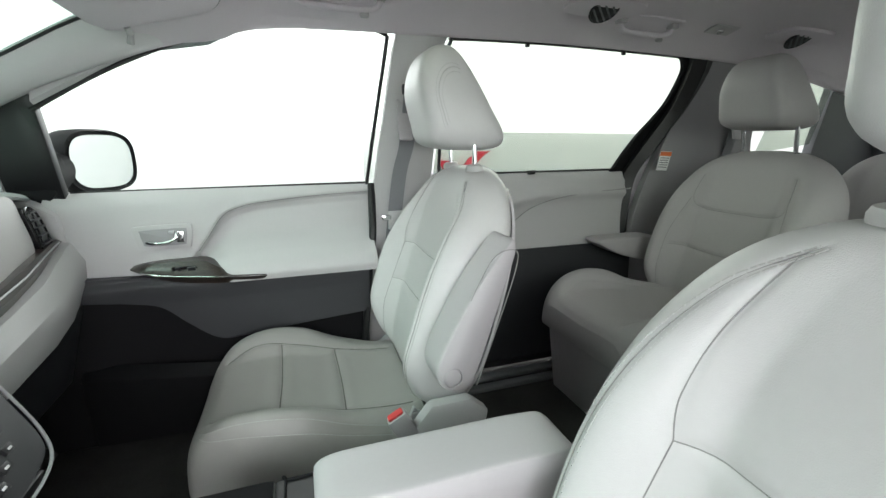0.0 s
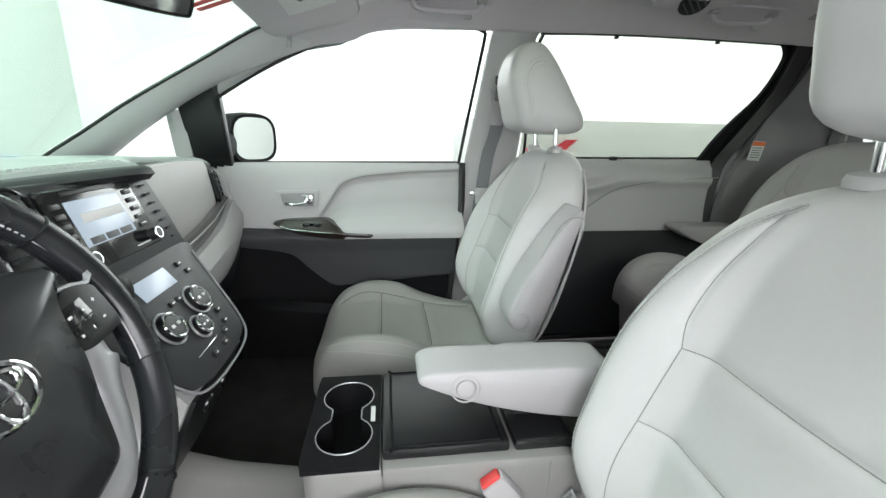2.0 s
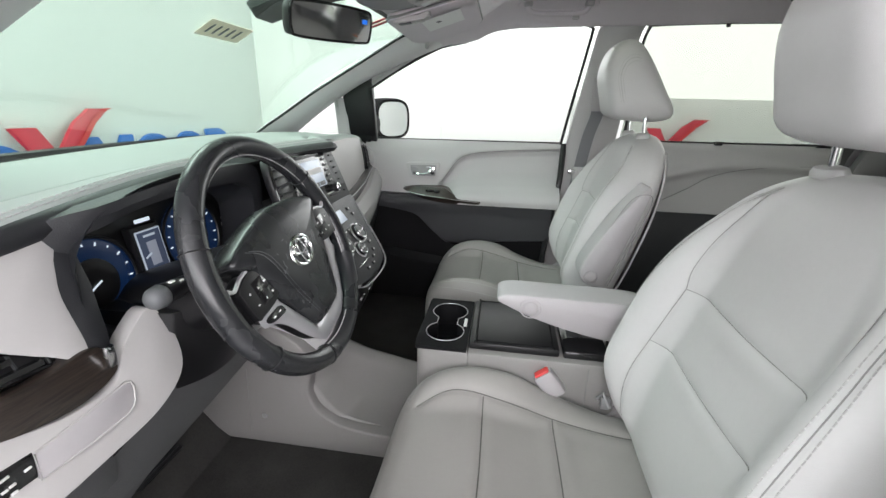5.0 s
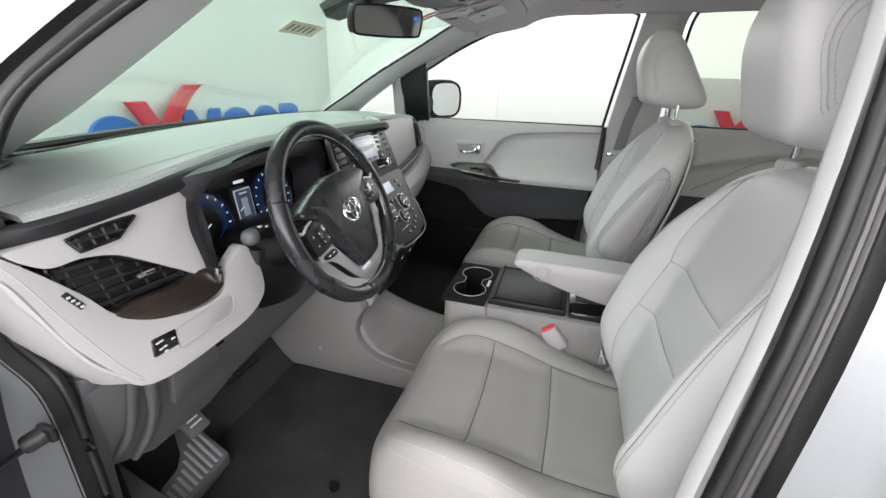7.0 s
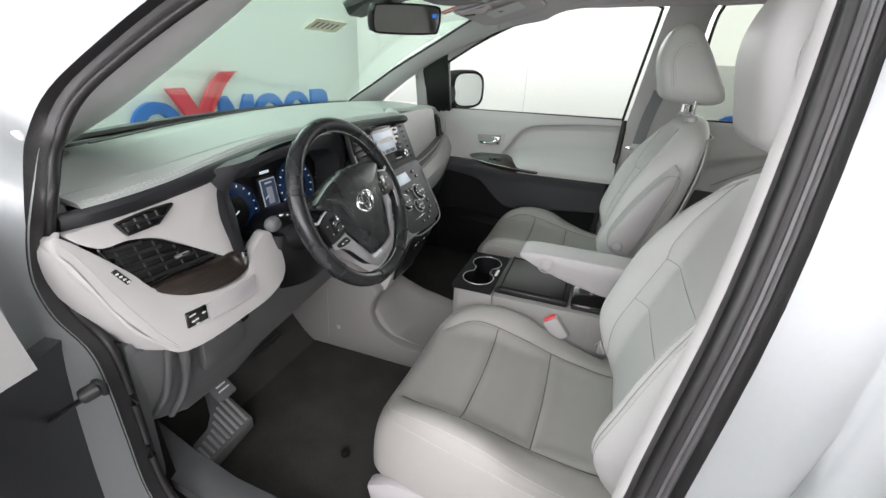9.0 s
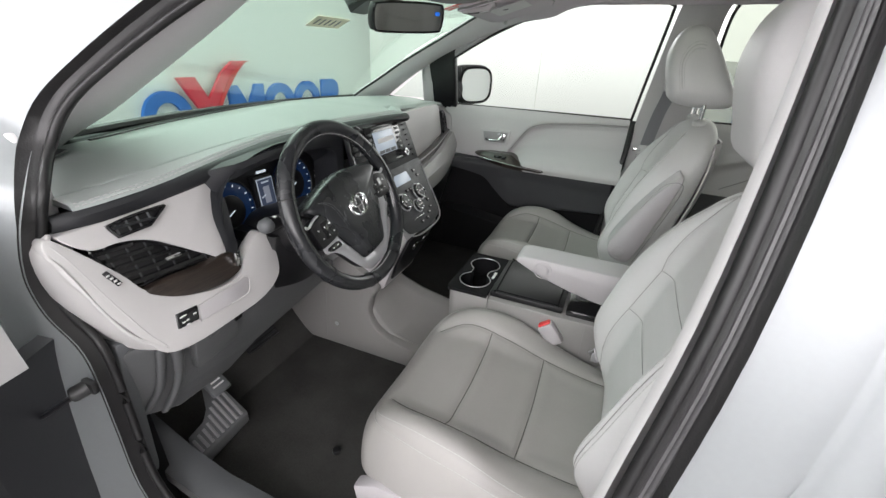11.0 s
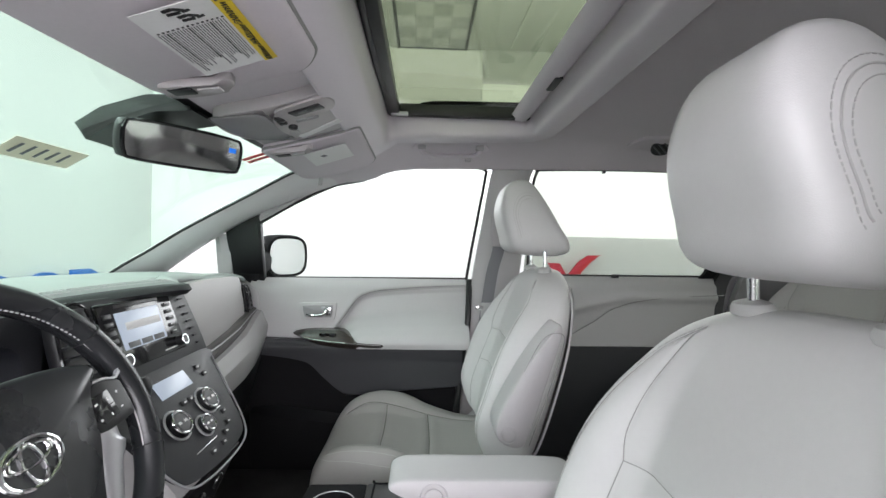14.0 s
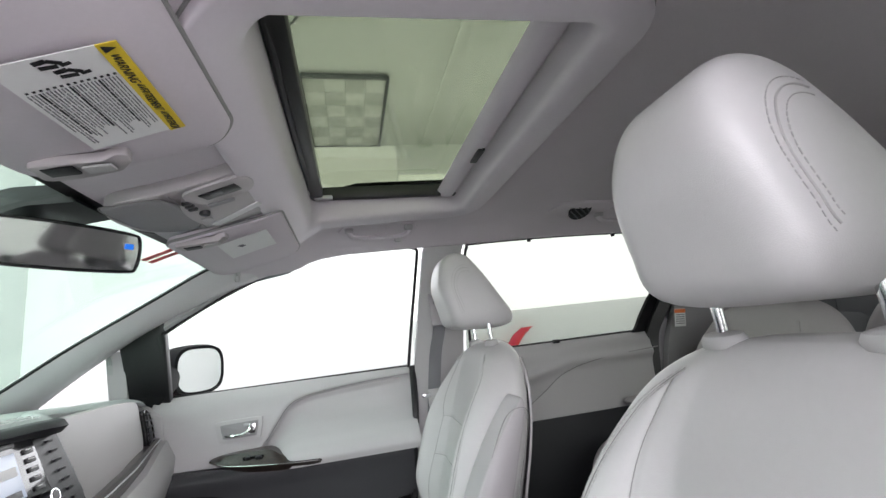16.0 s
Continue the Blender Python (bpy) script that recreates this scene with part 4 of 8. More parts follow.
    part("release_button", moved(rbox((0.0, 0, 0.0235), (0.034, 0.018, 0.008), 0.003), at @ lean), RED, bu, "red release button")
    if k < 0:
        part("buckle_stalk", moved(tube([(0.0, 0, -0.05), (-0.02, 0.0, -0.14)], 0.009, 8), at @ lean), BLACK, s)
    part("anchor", moved(join(tube([(0.24, k * 0.225, 0.735), (0.225, k * 0.235, 0.765), (0.215, k * 0.24, 0.745)], 0.004, 6), rbox((0.232, k * 0.235, 0.74), (0.02, 0.012, 0.03), 0.003)), at), SATIN, s)
    return s


front_seat(0.0, -0.47, "light grey leather driver seat with its armrest down", 1, False, 0.045)
front_seat(-0.03, 0.47, "light grey leather passenger seat with its armrest folded up", -1, True, 0.03, 0.185, 0.024)


def rear_seat(x0, y0, label, z0=0.035, wide=1.0):
    at = Matrix.Translation((x0, y0, z0)) @ Matrix.Diagonal((1, wide, 1, 1))
    s = thing("second_row_seat", (x0 + 0.05, y0, 0.47), label, "car seat", "second row seats")
    seams = [smooth_line([(-0.15, 1.20), (-0.155, 1.12), (-0.12, 1.085), (0, 1.08), (0.12, 1.085), (0.155, 1.12), (0.15, 1.20)], 50), smooth_line([(-0.175, 0.95), (0, 0.94), (0.175, 0.95)]), smooth_line([(-0.16, 1.12), (-0.185, 0.98), (-0.18, 0.80)]), smooth_line([(0.16, 1.12), (0.185, 0.98), (0.18, 0.80)])]
    b = part("backrest", moved(back_geo(seams, []), at), LEATHER_SHADED, s, smooth=60)
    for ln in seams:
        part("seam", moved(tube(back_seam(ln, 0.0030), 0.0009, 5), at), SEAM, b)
    part("seat_cushion", moved(cush_geo(CUSH_SEAMS[:2], []), at @ Matrix.Translation((-0.005, 0, 0.065)) @ Matrix.Diagonal((1.1, 1, 1, 1))), LEATHER_SHADED, s, smooth=60)
    part("headrest", moved(head_geo(0.117), at @ Matrix.Translation((0.03, 0, 0.13)) @ Matrix.Diagonal((1, 1, 0.91, 1))), LEATHER_SHADED, s, smooth=60)
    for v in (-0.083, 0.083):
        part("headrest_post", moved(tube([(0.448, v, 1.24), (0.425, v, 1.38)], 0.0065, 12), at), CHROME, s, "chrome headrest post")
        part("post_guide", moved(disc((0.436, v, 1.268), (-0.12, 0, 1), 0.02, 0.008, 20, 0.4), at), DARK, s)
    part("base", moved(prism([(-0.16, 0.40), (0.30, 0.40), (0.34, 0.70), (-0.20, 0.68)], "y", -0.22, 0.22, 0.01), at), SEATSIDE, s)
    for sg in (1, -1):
        part("armrest", moved(arm_geo(sg * 0.285, sg * 0.375), at @ Matrix.Translation((0.07, 0, -0.02))), LEATHER_SHADED, s, smooth=60)
    return s


rear_seat(1.0, 0.414, "grey leather second row captain seat with armrests")
rear_seat(1.0, -0.44, "grey leather second row captain seat with armrests")

bench = thing("third_row_bench", (2.15, 0, 0.47), "grey leather third row bench seat with folded headrests", "car seat")
for y in (-0.42, 0.0, 0.42):
    at = Matrix.Translation((1.82, y, 0.03)) @ Matrix.Diagonal((1, 0.8, 1, 1))
    part("backrest", moved(back_geo([], [], 50, 50), at), LEATHER_SHADED, bench, smooth=60)
    part("seat_cushion", moved(cush_geo([], [], 50, 50), at), LEATHER_SHADED, bench, smooth=60)
    part("headrest", moved(head_geo(0.14), at @ Matrix.Translation((0.03, 0, -0.05))), LEATHER_SHADED, bench, smooth=60)
part("base", rbox((1.90, 0, 0.53), (0.44, 1.2, 0.14), 0.02), DARK, bench)


# ---- dashboard ----
def patch(pts, fx, t, r=0.003, lift=0.0):
    """A plate with the outline pts (y, z) that lies on the face x = fx(y, z) and stands t proud of it."""
    V, F = prism(pts, "x", -0.012, t, r)
    return [Vector((fx(p.y, p.z) + p.x + lift, p.y, p.z)) for p in V], F


def rounded(pts, n=40):
    return [(q.x, q.y) for q in curve_pts([(a, b, 0) for a, b in pts], n, True)]


LIP = [(-0.92, -0.646, 1.184), (-0.88, -0.613, 1.192), (-0.82, -0.591, 1.199), (-0.72, -0.585, 1.208), (-0.62, -0.591, 1.22), (-0.5, -0.605, 1.23), (-0.38, -0.613, 1.237), (-0.25, -0.589, 1.245), (-0.1, -0.553, 1.252), (0.05, -0.521, 1.254), (0.1, -0.513, 1.253), (0.14, -0.553, 1.257), (0.3, -0.568, 1.248), (0.45, -0.587, 1.241), (0.6, -0.607, 1.23), (0.75, -0.642, 1.209), (0.83, -0.682, 1.194)]
FAR = [(-0.92, -0.88, 1.195), (-0.86, -0.91, 1.20), (-0.70, -0.971, 1.212), (-0.55, -1.012, 1.213), (-0.40, -1.054, 1.215), (-0.20, -1.097, 1.217), (0.0, -1.135, 1.218), (0.20, -1.15, 1.219), (0.40, -1.13, 1.219), (0.60, -1.08, 1.217), (0.75, -1.0, 1.213), (0.83, -0.94, 1.205)]
dash = thing("dashboard", (-0.75, 0, 0.95), "two-tone grey dashboard with wood trim and a sage top pad", "dashboard")


def top_pt(y, v):
    fx, fz = lerp(FAR, y)
    lx, lz = lerp(LIP, y)
    x = fx + (lx - fx) * v
    cr = lerp([(-0.9, 0.80), (-0.7, 0.83), (-0.5, 0.88), (-0.3, 0.92), (0.1, 0.93), (0.2, 0.90), (0.9, 0.86)], y)[0]
    ridge = min(v / 0.42, (1 - v) / 0.58)
    crown = 0.022 * (ridge - 0.12 * ridge ** 6) - 0.010 * math.exp(-((v - cr) / 0.011) ** 2) + 0.006 * min(1, max(0, v - cr) / 0.03)
    z = fz + (lz - fz) * v + crown * (1 - 0.3 * abs(y))
    if v > 0.96:
        z -= 0.010 * ((v - 0.96) / 0.04) ** 2
    return Vector((x, y, z))


pad = part("top_pad", shell(lambda u, v: top_pt(-0.858 + 1.688 * u, v), 80, 110, -0.01), DASHTOP, dash, "sage grey soft top pad", smooth=50)
part("defroster_slot", shell(lambda u, v: top_pt(-0.62 + 1.0 * u, 0.10 + 0.035 * v) + Vector((0, 0, 0.003)), 40, 2, 0.004), BLACK, pad, "black defroster slot")
CREASE = [(-0.9, 0.80), (-0.7, 0.83), (-0.5, 0.88), (-0.3, 0.92), (0.0, 0.928)]
part("crease_line", tube([top_pt(-0.855 + 0.80 * i / 60, lerp(CREASE, -0.855 + 0.80 * i / 60)[0]) + Vector((0, 0, 0.0015)) for i in range(61)], 0.0035, 6), KNEE, pad, "dark crease line across the top pad")
part("speaker_cover", shell(lambda u, v: top_pt(-0.858 + 0.15 * u, 0.05 + 0.33 * v * (1 - 0.35 * u * u)) + Vector((0, 0, 0.003)), 20, 14, 0.004), KNEE, pad, "dark grey speaker cover")
part("stitching", join(stitches([top_pt(-0.852 + 0.932 * i / 90, 0.968) + Vector((0, 0, 0.0012)) for i in range(91)], 0.005, 0.003, 0.0009), stitches([top_pt(-0.852 + 0.932 * i / 90, 0.984) + Vector((0, 0, 0.0012)) for i in range(91)], 0.005, 0.003, 0.0009)), LEATHER, pad, "pale stitching")


BULGE = [(-0.92, -0.010, 0.044), (-0.80, -0.010, 0.046), (-0.70, -0.004, 0.044), (-0.62, 0.006, 0.038), (-0.5, 0.024, 0.024), (-0.3, 0.030, 0.022), (0.0, 0.018, 0.024), (0.12, 0.010, 0.028)]


def lip_ring(y):
    x, z = lerp(LIP, y)
    b, d = lerp(BULGE, y)
    return [(x - 0.02, y, z - 0.006), (x + 0.003, y, z - 0.002), (x + 0.010 + max(b, 0) * 0.5, y, z - d * 0.22), (x + 0.012 + b * 0.9, y, z - d * 0.6), (x + b, y, z - d), (x + b - 0.03, y, z - d - 0.006)]


part("edge_band", loft([lip_ring(-0.888 + 0.988 * i / 50) for i in range(51)]), DARK, dash, "charcoal edge band", smooth=60)
part("cowl", loft([[(lerp(FAR, y)[0] + 0.012, y, lerp(FAR, y)[1] - 0.008), (lerp(FAR, y)[0] - 0.04, y, lerp(FAR, y)[1] - 0.002), (lerp(FAR, y)[0] - 0.10, y, lerp(FAR, y)[1] - 0.02), (lerp(FAR, y)[0] - 0.10, y, lerp(FAR, y)[1] - 0.10), (lerp(FAR, y)[0] + 0.012, y, lerp(FAR, y)[1] - 0.10)] for y in [-0.86 + 1.69 * i / 40 for i in range(41)]]), MATTBLACK, dash, "black cowl under the windscreen")
# core that closes the dash below the pad
core = loft([[(lerp(FAR, y)[0], y, lerp(FAR, y)[1] - 0.012), (lerp(LIP, y)[0] - 0.03, y, lerp(LIP, y)[1] - 0.02), (-0.66, y, 1.10), (-0.64, y, 0.98), (-0.68, y, 0.80), (-0.80, y, 0.72), (-1.03, y, 0.72)] for y in [-0.88 + 1.68 * i / 24 for i in range(25)]])
part("core", core, BLACK, dash)


def left_face(y, z):
    return -0.60 + 0.425 * (1.2 - z) - 0.03 * max(0.0, (-y - 0.65) / 0.25) ** 2


part("left_panel", patch(rounded([(-0.893, 1.158), (-0.870, 1.164), (-0.812, 1.168), (-0.739, 1.175), (-0.631, 1.187), (-0.640, 1.155), (-0.654, 1.119), (-0.665, 1.047), (-0.705, 1.069), (-0.745, 1.098), (-0.78, 1.121), (-0.821, 1.131), (-0.864, 1.131)], 80), left_face, 0.012, 0.004), DASHPANEL, dash, "light grey wing panel")
part("binnacle_blade", patch([(-0.632, 1.184), (-0.604, 1.186), (-0.612, 1.12), (-0.628, 1.06), (-0.640, 1.030), (-0.664, 1.040), (-0.656, 1.119)], left_face, 0.011, 0.004), DARK, dash, "charcoal blade beside the gauges")
low = [(-0.905, 1.162), (-0.88, 1.135), (-0.845, 1.085), (-0.822, 1.045), (-0.775, 1.018), (-0.72, 1.003), (-0.66, 1.004), (-0.632, 1.03), (-0.60, 1.05), (-0.56, 1.062), (-0.548, 1.02), (-0.565, 0.97), (-0.62, 0.945), (-0.70, 0.938), (-0.83, 0.935), (-0.865, 0.98), (-0.90, 1.07), (-0.915, 1.14)]
part("lower_panel", patch(rounded(low, 90), left_face, 0.014, 0.005), DASHPANEL, dash, "light grey lower panel")
fold = [(-0.607, -0.898, 1.166), (-0.597, -0.912, 1.14), (-0.580, -0.905, 1.11), (-0.545, -0.888, 1.03), (-0.522, -0.872, 0.985), (-0.497, -0.838, 0.943)]
wrap = [(-0.72, -0.885, 1.185), (-0.72, -0.898, 1.12), (-0.71, -0.90, 1.05), (-0.685, -0.888, 1.0), (-0.645, -0.872, 0.946)]
rows_ = [[a.lerp(b, t) + Vector((0.012 * math.sin(t * math.pi), -0.012 * math.sin(t * math.pi), 0)) for a, b in zip(curve_pts(fold, 16), curve_pts(wrap, 16))] for t in (0, 0.08, 0.2, 0.4, 0.7, 1.0)]
part("side_end", loft(rows_, cap=False, closed=False), DASHPANEL, dash, "light grey wrapped end")
part("fold_edge", tube(curve_pts(fold, 24), 0.004, 6), DASHPANEL, dash)
crease = [(left_face(y, z) + 0.0125, y, z) for y, z in ((-0.904, 1.15), (-0.893, 1.12), (-0.880, 1.069), (-0.866, 1.021), (-0.852, 0.979), (-0.838, 0.95))]
part("fold_edge", tube(curve_pts(crease, 30), 0.0018, 8), DASHPANEL, dash, smooth=60)


def vent(name, pts, fx, nslat, nfin, parent, slat_mat=None, fin_mat=None, thick=1.0):
    """An air vent: a dark well, a rim, level slats and upright fins inside the outline pts (y, z)."""
    outline = rounded(pts, 48)
    v = part(name, patch(outline, fx, 0.006, 0.002), BLACK, parent)
    rim = [Vector((fx(y, z) + 0.010, y, z)) for y, z in outline]
    part("rim", tube(rim, 0.0028, 6, True), GLOSSBLACK, v)
    ys, zs = [p[0] for p in outline], [p[1] for p in outline]

    def span(fixed, along):
        cut = []
        for a, b in zip(outline, outline[1:] + outline[:1]):
            u0, u1 = (a[1], b[1]) if along == "y" else (a[0], b[0])
            if (u0 - fixed) * (u1 - fixed) < 0:
                f = (fixed - u0) / (u1 - u0)
                cut.append((a[0] + f * (b[0] - a[0])) if along == "y" else (a[1] + f * (b[1] - a[1])))
        return (min(cut), max(cut)) if len(cut) >= 2 else None
    for i in range(nslat):
        z = min(zs) + (max(zs) - min(zs)) * (i + 0.7) / (nslat + 0.4)
        c = span(z, "y")
        if c and c[1] - c[0] > 0.012:
            part("slat", loft([[(fx(y, z) + 0.007 + dx, y, z + dz) for dx, dz in ((-0.002, -0.0022 * thick), (0.011, 0.0), (0.011, 0.004 * thick), (-0.002, 0.0022 * thick))] for y in (c[0] + 0.003, c[1] - 0.012 * thick)]), slat_mat or SLAT, v)
    for i in range(nfin):
        y = min(ys) + (max(ys) - min(ys)) * (i + 0.7) / (nfin + 0.4)
        c = span(y, "z")
        if c and c[1] - c[0] > 0.01:
            part("fin", loft([[(fx(y, z) + 0.006 + dx, y + dy, z) for dx, dy in ((0, -0.0012), (0.0035, -0.0012), (0.0035, 0.0012), (0, 0.0012))] for z in (c[0] + 0.002, c[1] - 0.002)]), fin_mat or SLAT, v)
    return v


lf2 = lambda y, z: left_face(y, z) + 0.008
vent("demister_vent", [(-0.830, 1.159), (-0.829, 1.161), (-0.80, 1.166), (-0.77, 1.169), (-0.737, 1.170), (-0.736, 1.168), (-0.752, 1.158), (-0.769, 1.147), (-0.772, 1.146), (-0.80, 1.144), (-0.821, 1.142), (-0.823, 1.143)], lf2, 1, 5, dash, SLAT, MID, 0.4)
big = vent("side_vent", [(-0.860, 1.126), (-0.821, 1.127), (-0.78, 1.117), (-0.745, 1.095), (-0.675, 1.052), (-0.72, 1.055), (-0.78, 1.056), (-0.825, 1.052), (-0.844, 1.076), (-0.854, 1.102)], lambda y, z: left_face(y, z) - 0.011, 5, 6, dash, GLOSSBLACK, VENTFIN, 1.7)
part("vent_lever", rbox((left_face(-0.765, 1.085) + 0.022, -0.765, 1.088), (0.008, 0.03, 0.006), 0.002), CHROME, big, "chrome vent lever")
wd = part("wood_trim", patch(rounded([(-0.825, 1.047), (-0.78, 1.051), (-0.72, 1.050), (-0.67, 1.056), (-0.648, 1.045), (-0.648, 1.018), (-0.70, 1.006), (-0.76, 1.012), (-0.80, 1.026)], 50), lf2, 0.008, 0.003), WOOD, dash, "dark glossy wood trim")
part("trim_cap", rbox((left_face(-0.652, 1.035) + 0.022, -0.653, 1.04), (0.008, 0.012, 0.03), 0.002), CHROME, wd, "chrome trim cap")
sw = part("switch_block", patch([(-0.804, 0.993), (-0.763, 0.992), (-0.771, 0.968), (-0.811, 0.967)], lf2, 0.007, 0.002), GLOSSBLACK, dash, "black switch block")
for dy, dz, w in ((-0.016, 0.010, 0.013), (-0.019, 0.0, 0.006), (-0.012, 0.001, 0.006), (-0.014, -0.006, 0.006), (0.004, 0.006, 0.007)):
    part("legend_bar", rbox((left_face(-0.78 + dy, 0.977 + dz) + 0.0185, -0.78 + dy, 0.977 + dz), (0.002, w, 0.0026), 0.0004), WHITE, sw)
cub = [(-0.764, 0.990), (-0.70, 0.995), (-0.650, 0.999), (-0.644, 0.996), (-0.643, 0.990), (-0.651, 0.974), (-0.658, 0.968), (-0.668, 0.965), (-0.72, 0.964), (-0.771, 0.964)]
part("cubby", patch(cub, lambda y, z: left_face(y, z) + 0.004, 0.0115, 0.001), SEATSIDE, dash, "shallow tray")
part("cubby_lip", tube([(left_face(y, z) + 0.015, y, z) for y, z in cub], 0.0016, 6, True), DASHPANEL, dash)
bdg = part("side_badge", patch([(-0.868, 1.094), (-0.860, 1.097), (-0.849, 1.073), (-0.857, 1.069)], lf2, 0.008, 0.001), BLACK, dash)
for i in range(4):
    part("badge_mark", rbox((left_face(-0.86, 1.09 - 0.006 * i) + 0.0175, -0.8635 + 0.003 * i, 1.0905 - 0.0055 * i), (0.002, 0.005, 0.003), 0.0004), WHITE, bdg)

# knee panels under the dash
knee = lambda y, z: -0.53 - (0.94 - z) * 0.22 - 0.05 * max(0, (-y - 0.72) / 0.18) ** 2
kp = part("knee_panel", patch([(-0.84, 0.945), (-0.55, 0.935), (-0.40, 0.90), (-0.30, 0.87), (-0.29, 0.82), (-0.42, 0.80), (-0.60, 0.775), (-0.68, 0.745), (-0.80, 0.735), (-0.875, 0.76), (-0.885, 0.93)], knee, 0.006, 0.004), KNEE, dash, "dark grey knee panel")
part("fuse_door", patch([(-0.765, 0.895), (-0.66, 0.892), (-0.655, 0.83), (-0.76, 0.815)], knee, 0.009, 0.003), KNEE, kp)
part("release_latch", patch([(-0.735, 0.905), (-0.712, 0.908), (-0.712, 0.888), (-0.735, 0.885)], knee, 0.016, 0.003), KNEE, kp)
part("socket_plate", patch([(-0.668, 0.912), (-0.648, 0.914), (-0.648, 0.885), (-0.668, 0.883)], knee, 0.012, 0.003), GLOSSBLACK, kp)
for ln_ in ([(-0.546, -0.822, 0.925), (-0.560, -0.825, 0.864), (-0.576, -0.834, 0.805), (-0.60, -0.851, 0.765)], [(-0.543, -0.798, 0.91), (-0.557, -0.795, 0.839), (-0.573, -0.808, 0.78), (-0.592, -0.825, 0.742)]):
    part("moulded_ridge", tube(curve_pts(ln_, 24), 0.011, 10, flat=0.7), KNEE, kp, smooth=60)
part("kick_panel", prism([(-0.92, 0.96), (-0.56, 0.96), (-0.585, 0.80), (-0.60, 0.62), (-0.62, 0.56), (-0.95, 0.56)], "y", -0.885, -0.86, 0.004), MID, dash, "mid grey kick panel")

# instrument binnacle
hood = part("binnacle", loft([[(x, yc + w * math.cos(a) * k, zc + h * math.copysign(abs(math.sin(a)) ** 0.7, math.sin(a))) for a in [i / 48 * 6.28318 for i in range(48)] for k in (1,)] for x, yc, w, zc, h in ((-0.545, -0.425, 0.215, 1.115, 0.125), (-0.555, -0.425, 0.205, 1.115, 0.117), (-0.60, -0.425, 0.195, 1.11, 0.107), (-0.63, -0.425, 0.19, 1.105, 0.10))], cap=False), DARK, dash, "charcoal binnacle")
part("gauge_plate", patch(rounded([(-0.60, 1.03), (-0.615, 1.12), (-0.56, 1.195), (-0.42, 1.21), (-0.28, 1.195), (-0.235, 1.12), (-0.25, 1.03), (-0.42, 1.008)], 50), lambda y, z: -0.635 - (z - 1.1) * 0.15, 0.0, 0), BLACK, hood)
col = lambda y, z: -0.548 - 0.25 * max(0.0, 1.10 - z) - 0.04 * max(0.0, (-y - 0.58) / 0.06)
frame_pts = rounded([(-0.64, 1.19), (-0.64, 1.10), (-0.625, 1.0), (-0.56, 0.98), (-0.42, 0.965), (-0.29, 0.98), (-0.225, 1.02), (-0.215, 1.12), (-0.23, 1.225), (-0.42, 1.232), (-0.6, 1.215)], 60)
inner_pts = rounded([(-0.615, 1.165), (-0.620, 1.09), (-0.60, 1.03), (-0.53, 1.01), (-0.42, 1.0), (-0.31, 1.01), (-0.25, 1.04), (-0.24, 1.12), (-0.26, 1.19), (-0.42, 1.205), (-0.56, 1.195)], 60)
fr = [[(col(y, z) - 0.03, y, z) for y, z in frame_pts], [(col(y, z) + 0.004, y, z) for y, z in frame_pts], [(col((y + a) / 2, (z + b) / 2) + 0.006, (y + a) / 2, (z + b) / 2) for (y, z), (a, b) in zip(frame_pts, inner_pts)], [(col(y, z), y, z) for y, z in inner_pts], [(-0.63, y, z) for y, z in inner_pts]]
part("binnacle_frame", loft(fr, cap=False), DARK, hood)


def gauge(y, z, r, needle):
    q = lambda a, b, d=0.0: Vector((-0.632 - (b - 1.1) * 0.15 + d, a, b))
    g = part("gauge", disc(q(y, z), (1, 0, 0.15), r, 0.004, 40, 0.05), BLUESCREEN, hood, "blue-lit round gauge")
    part("bezel", torus(q(y, z, 0.005), (1, 0, 0.15), r, 0.003, 40, 6), BLACK, g)
    part("hub", disc(q(y, z, 0.0035), (1, 0, 0.15), r * 0.55, 0.004, 30, 0.1), BLACK, g)
    marks = []
    for i in range(15):
        a = radians(225 - 270 * i / 14)
        p = q(y + r * 0.84 * math.cos(a), z + r * 0.84 * math.sin(a), 0.0055)
        marks.append(rbox(p, (0.001, 0.0022, 0.006 if i % 2 == 0 else 0.0035), 0, Matrix.Rotation(a - math.pi / 2, 4, "X")))
    part("gauge_marks", join(*marks), GAUGEWHITE, g, "white gauge marks")
    a = radians(needle)
    part("needle", tube([q(y - 0.1 * r * math.cos(a), z - 0.1 * r * math.sin(a), 0.009), q(y + 0.72 * r * math.cos(a), z + 0.72 * r * math.sin(a), 0.009)], 0.0014, 6), GAUGEWHITE, g, "white needle")
    return g


gauge(-0.548, 1.085, 0.072, 205)
gauge(-0.332, 1.098, 0.072, 215)
mid_s = part("trip_screen", patch([(-0.475, 1.055), (-0.415, 1.055), (-0.415, 1.15), (-0.475, 1.15)], lambda y, z: -0.62 - (z - 1.1) * 0.15, 0.004, 0.002), BLACK, hood)
sc = lambda y, z, w, h, m, nm: part(nm, rbox((-0.614 - (z - 1.1) * 0.15, y, z), (0.002, w, h), 0, Matrix.Rotation(radians(-8), 4, "Y")), m, mid_s)
sc(-0.445, 1.105, 0.050, 0.076, PALESCREEN, "screen_edge")
part("screen_field", rbox((-0.6135 - (1.105 - 1.1) * 0.15, -0.445, 1.105), (0.002, 0.046, 0.071), 0, Matrix.Rotation(radians(-8), 4, "Y")), SCREENDARK, mid_s)
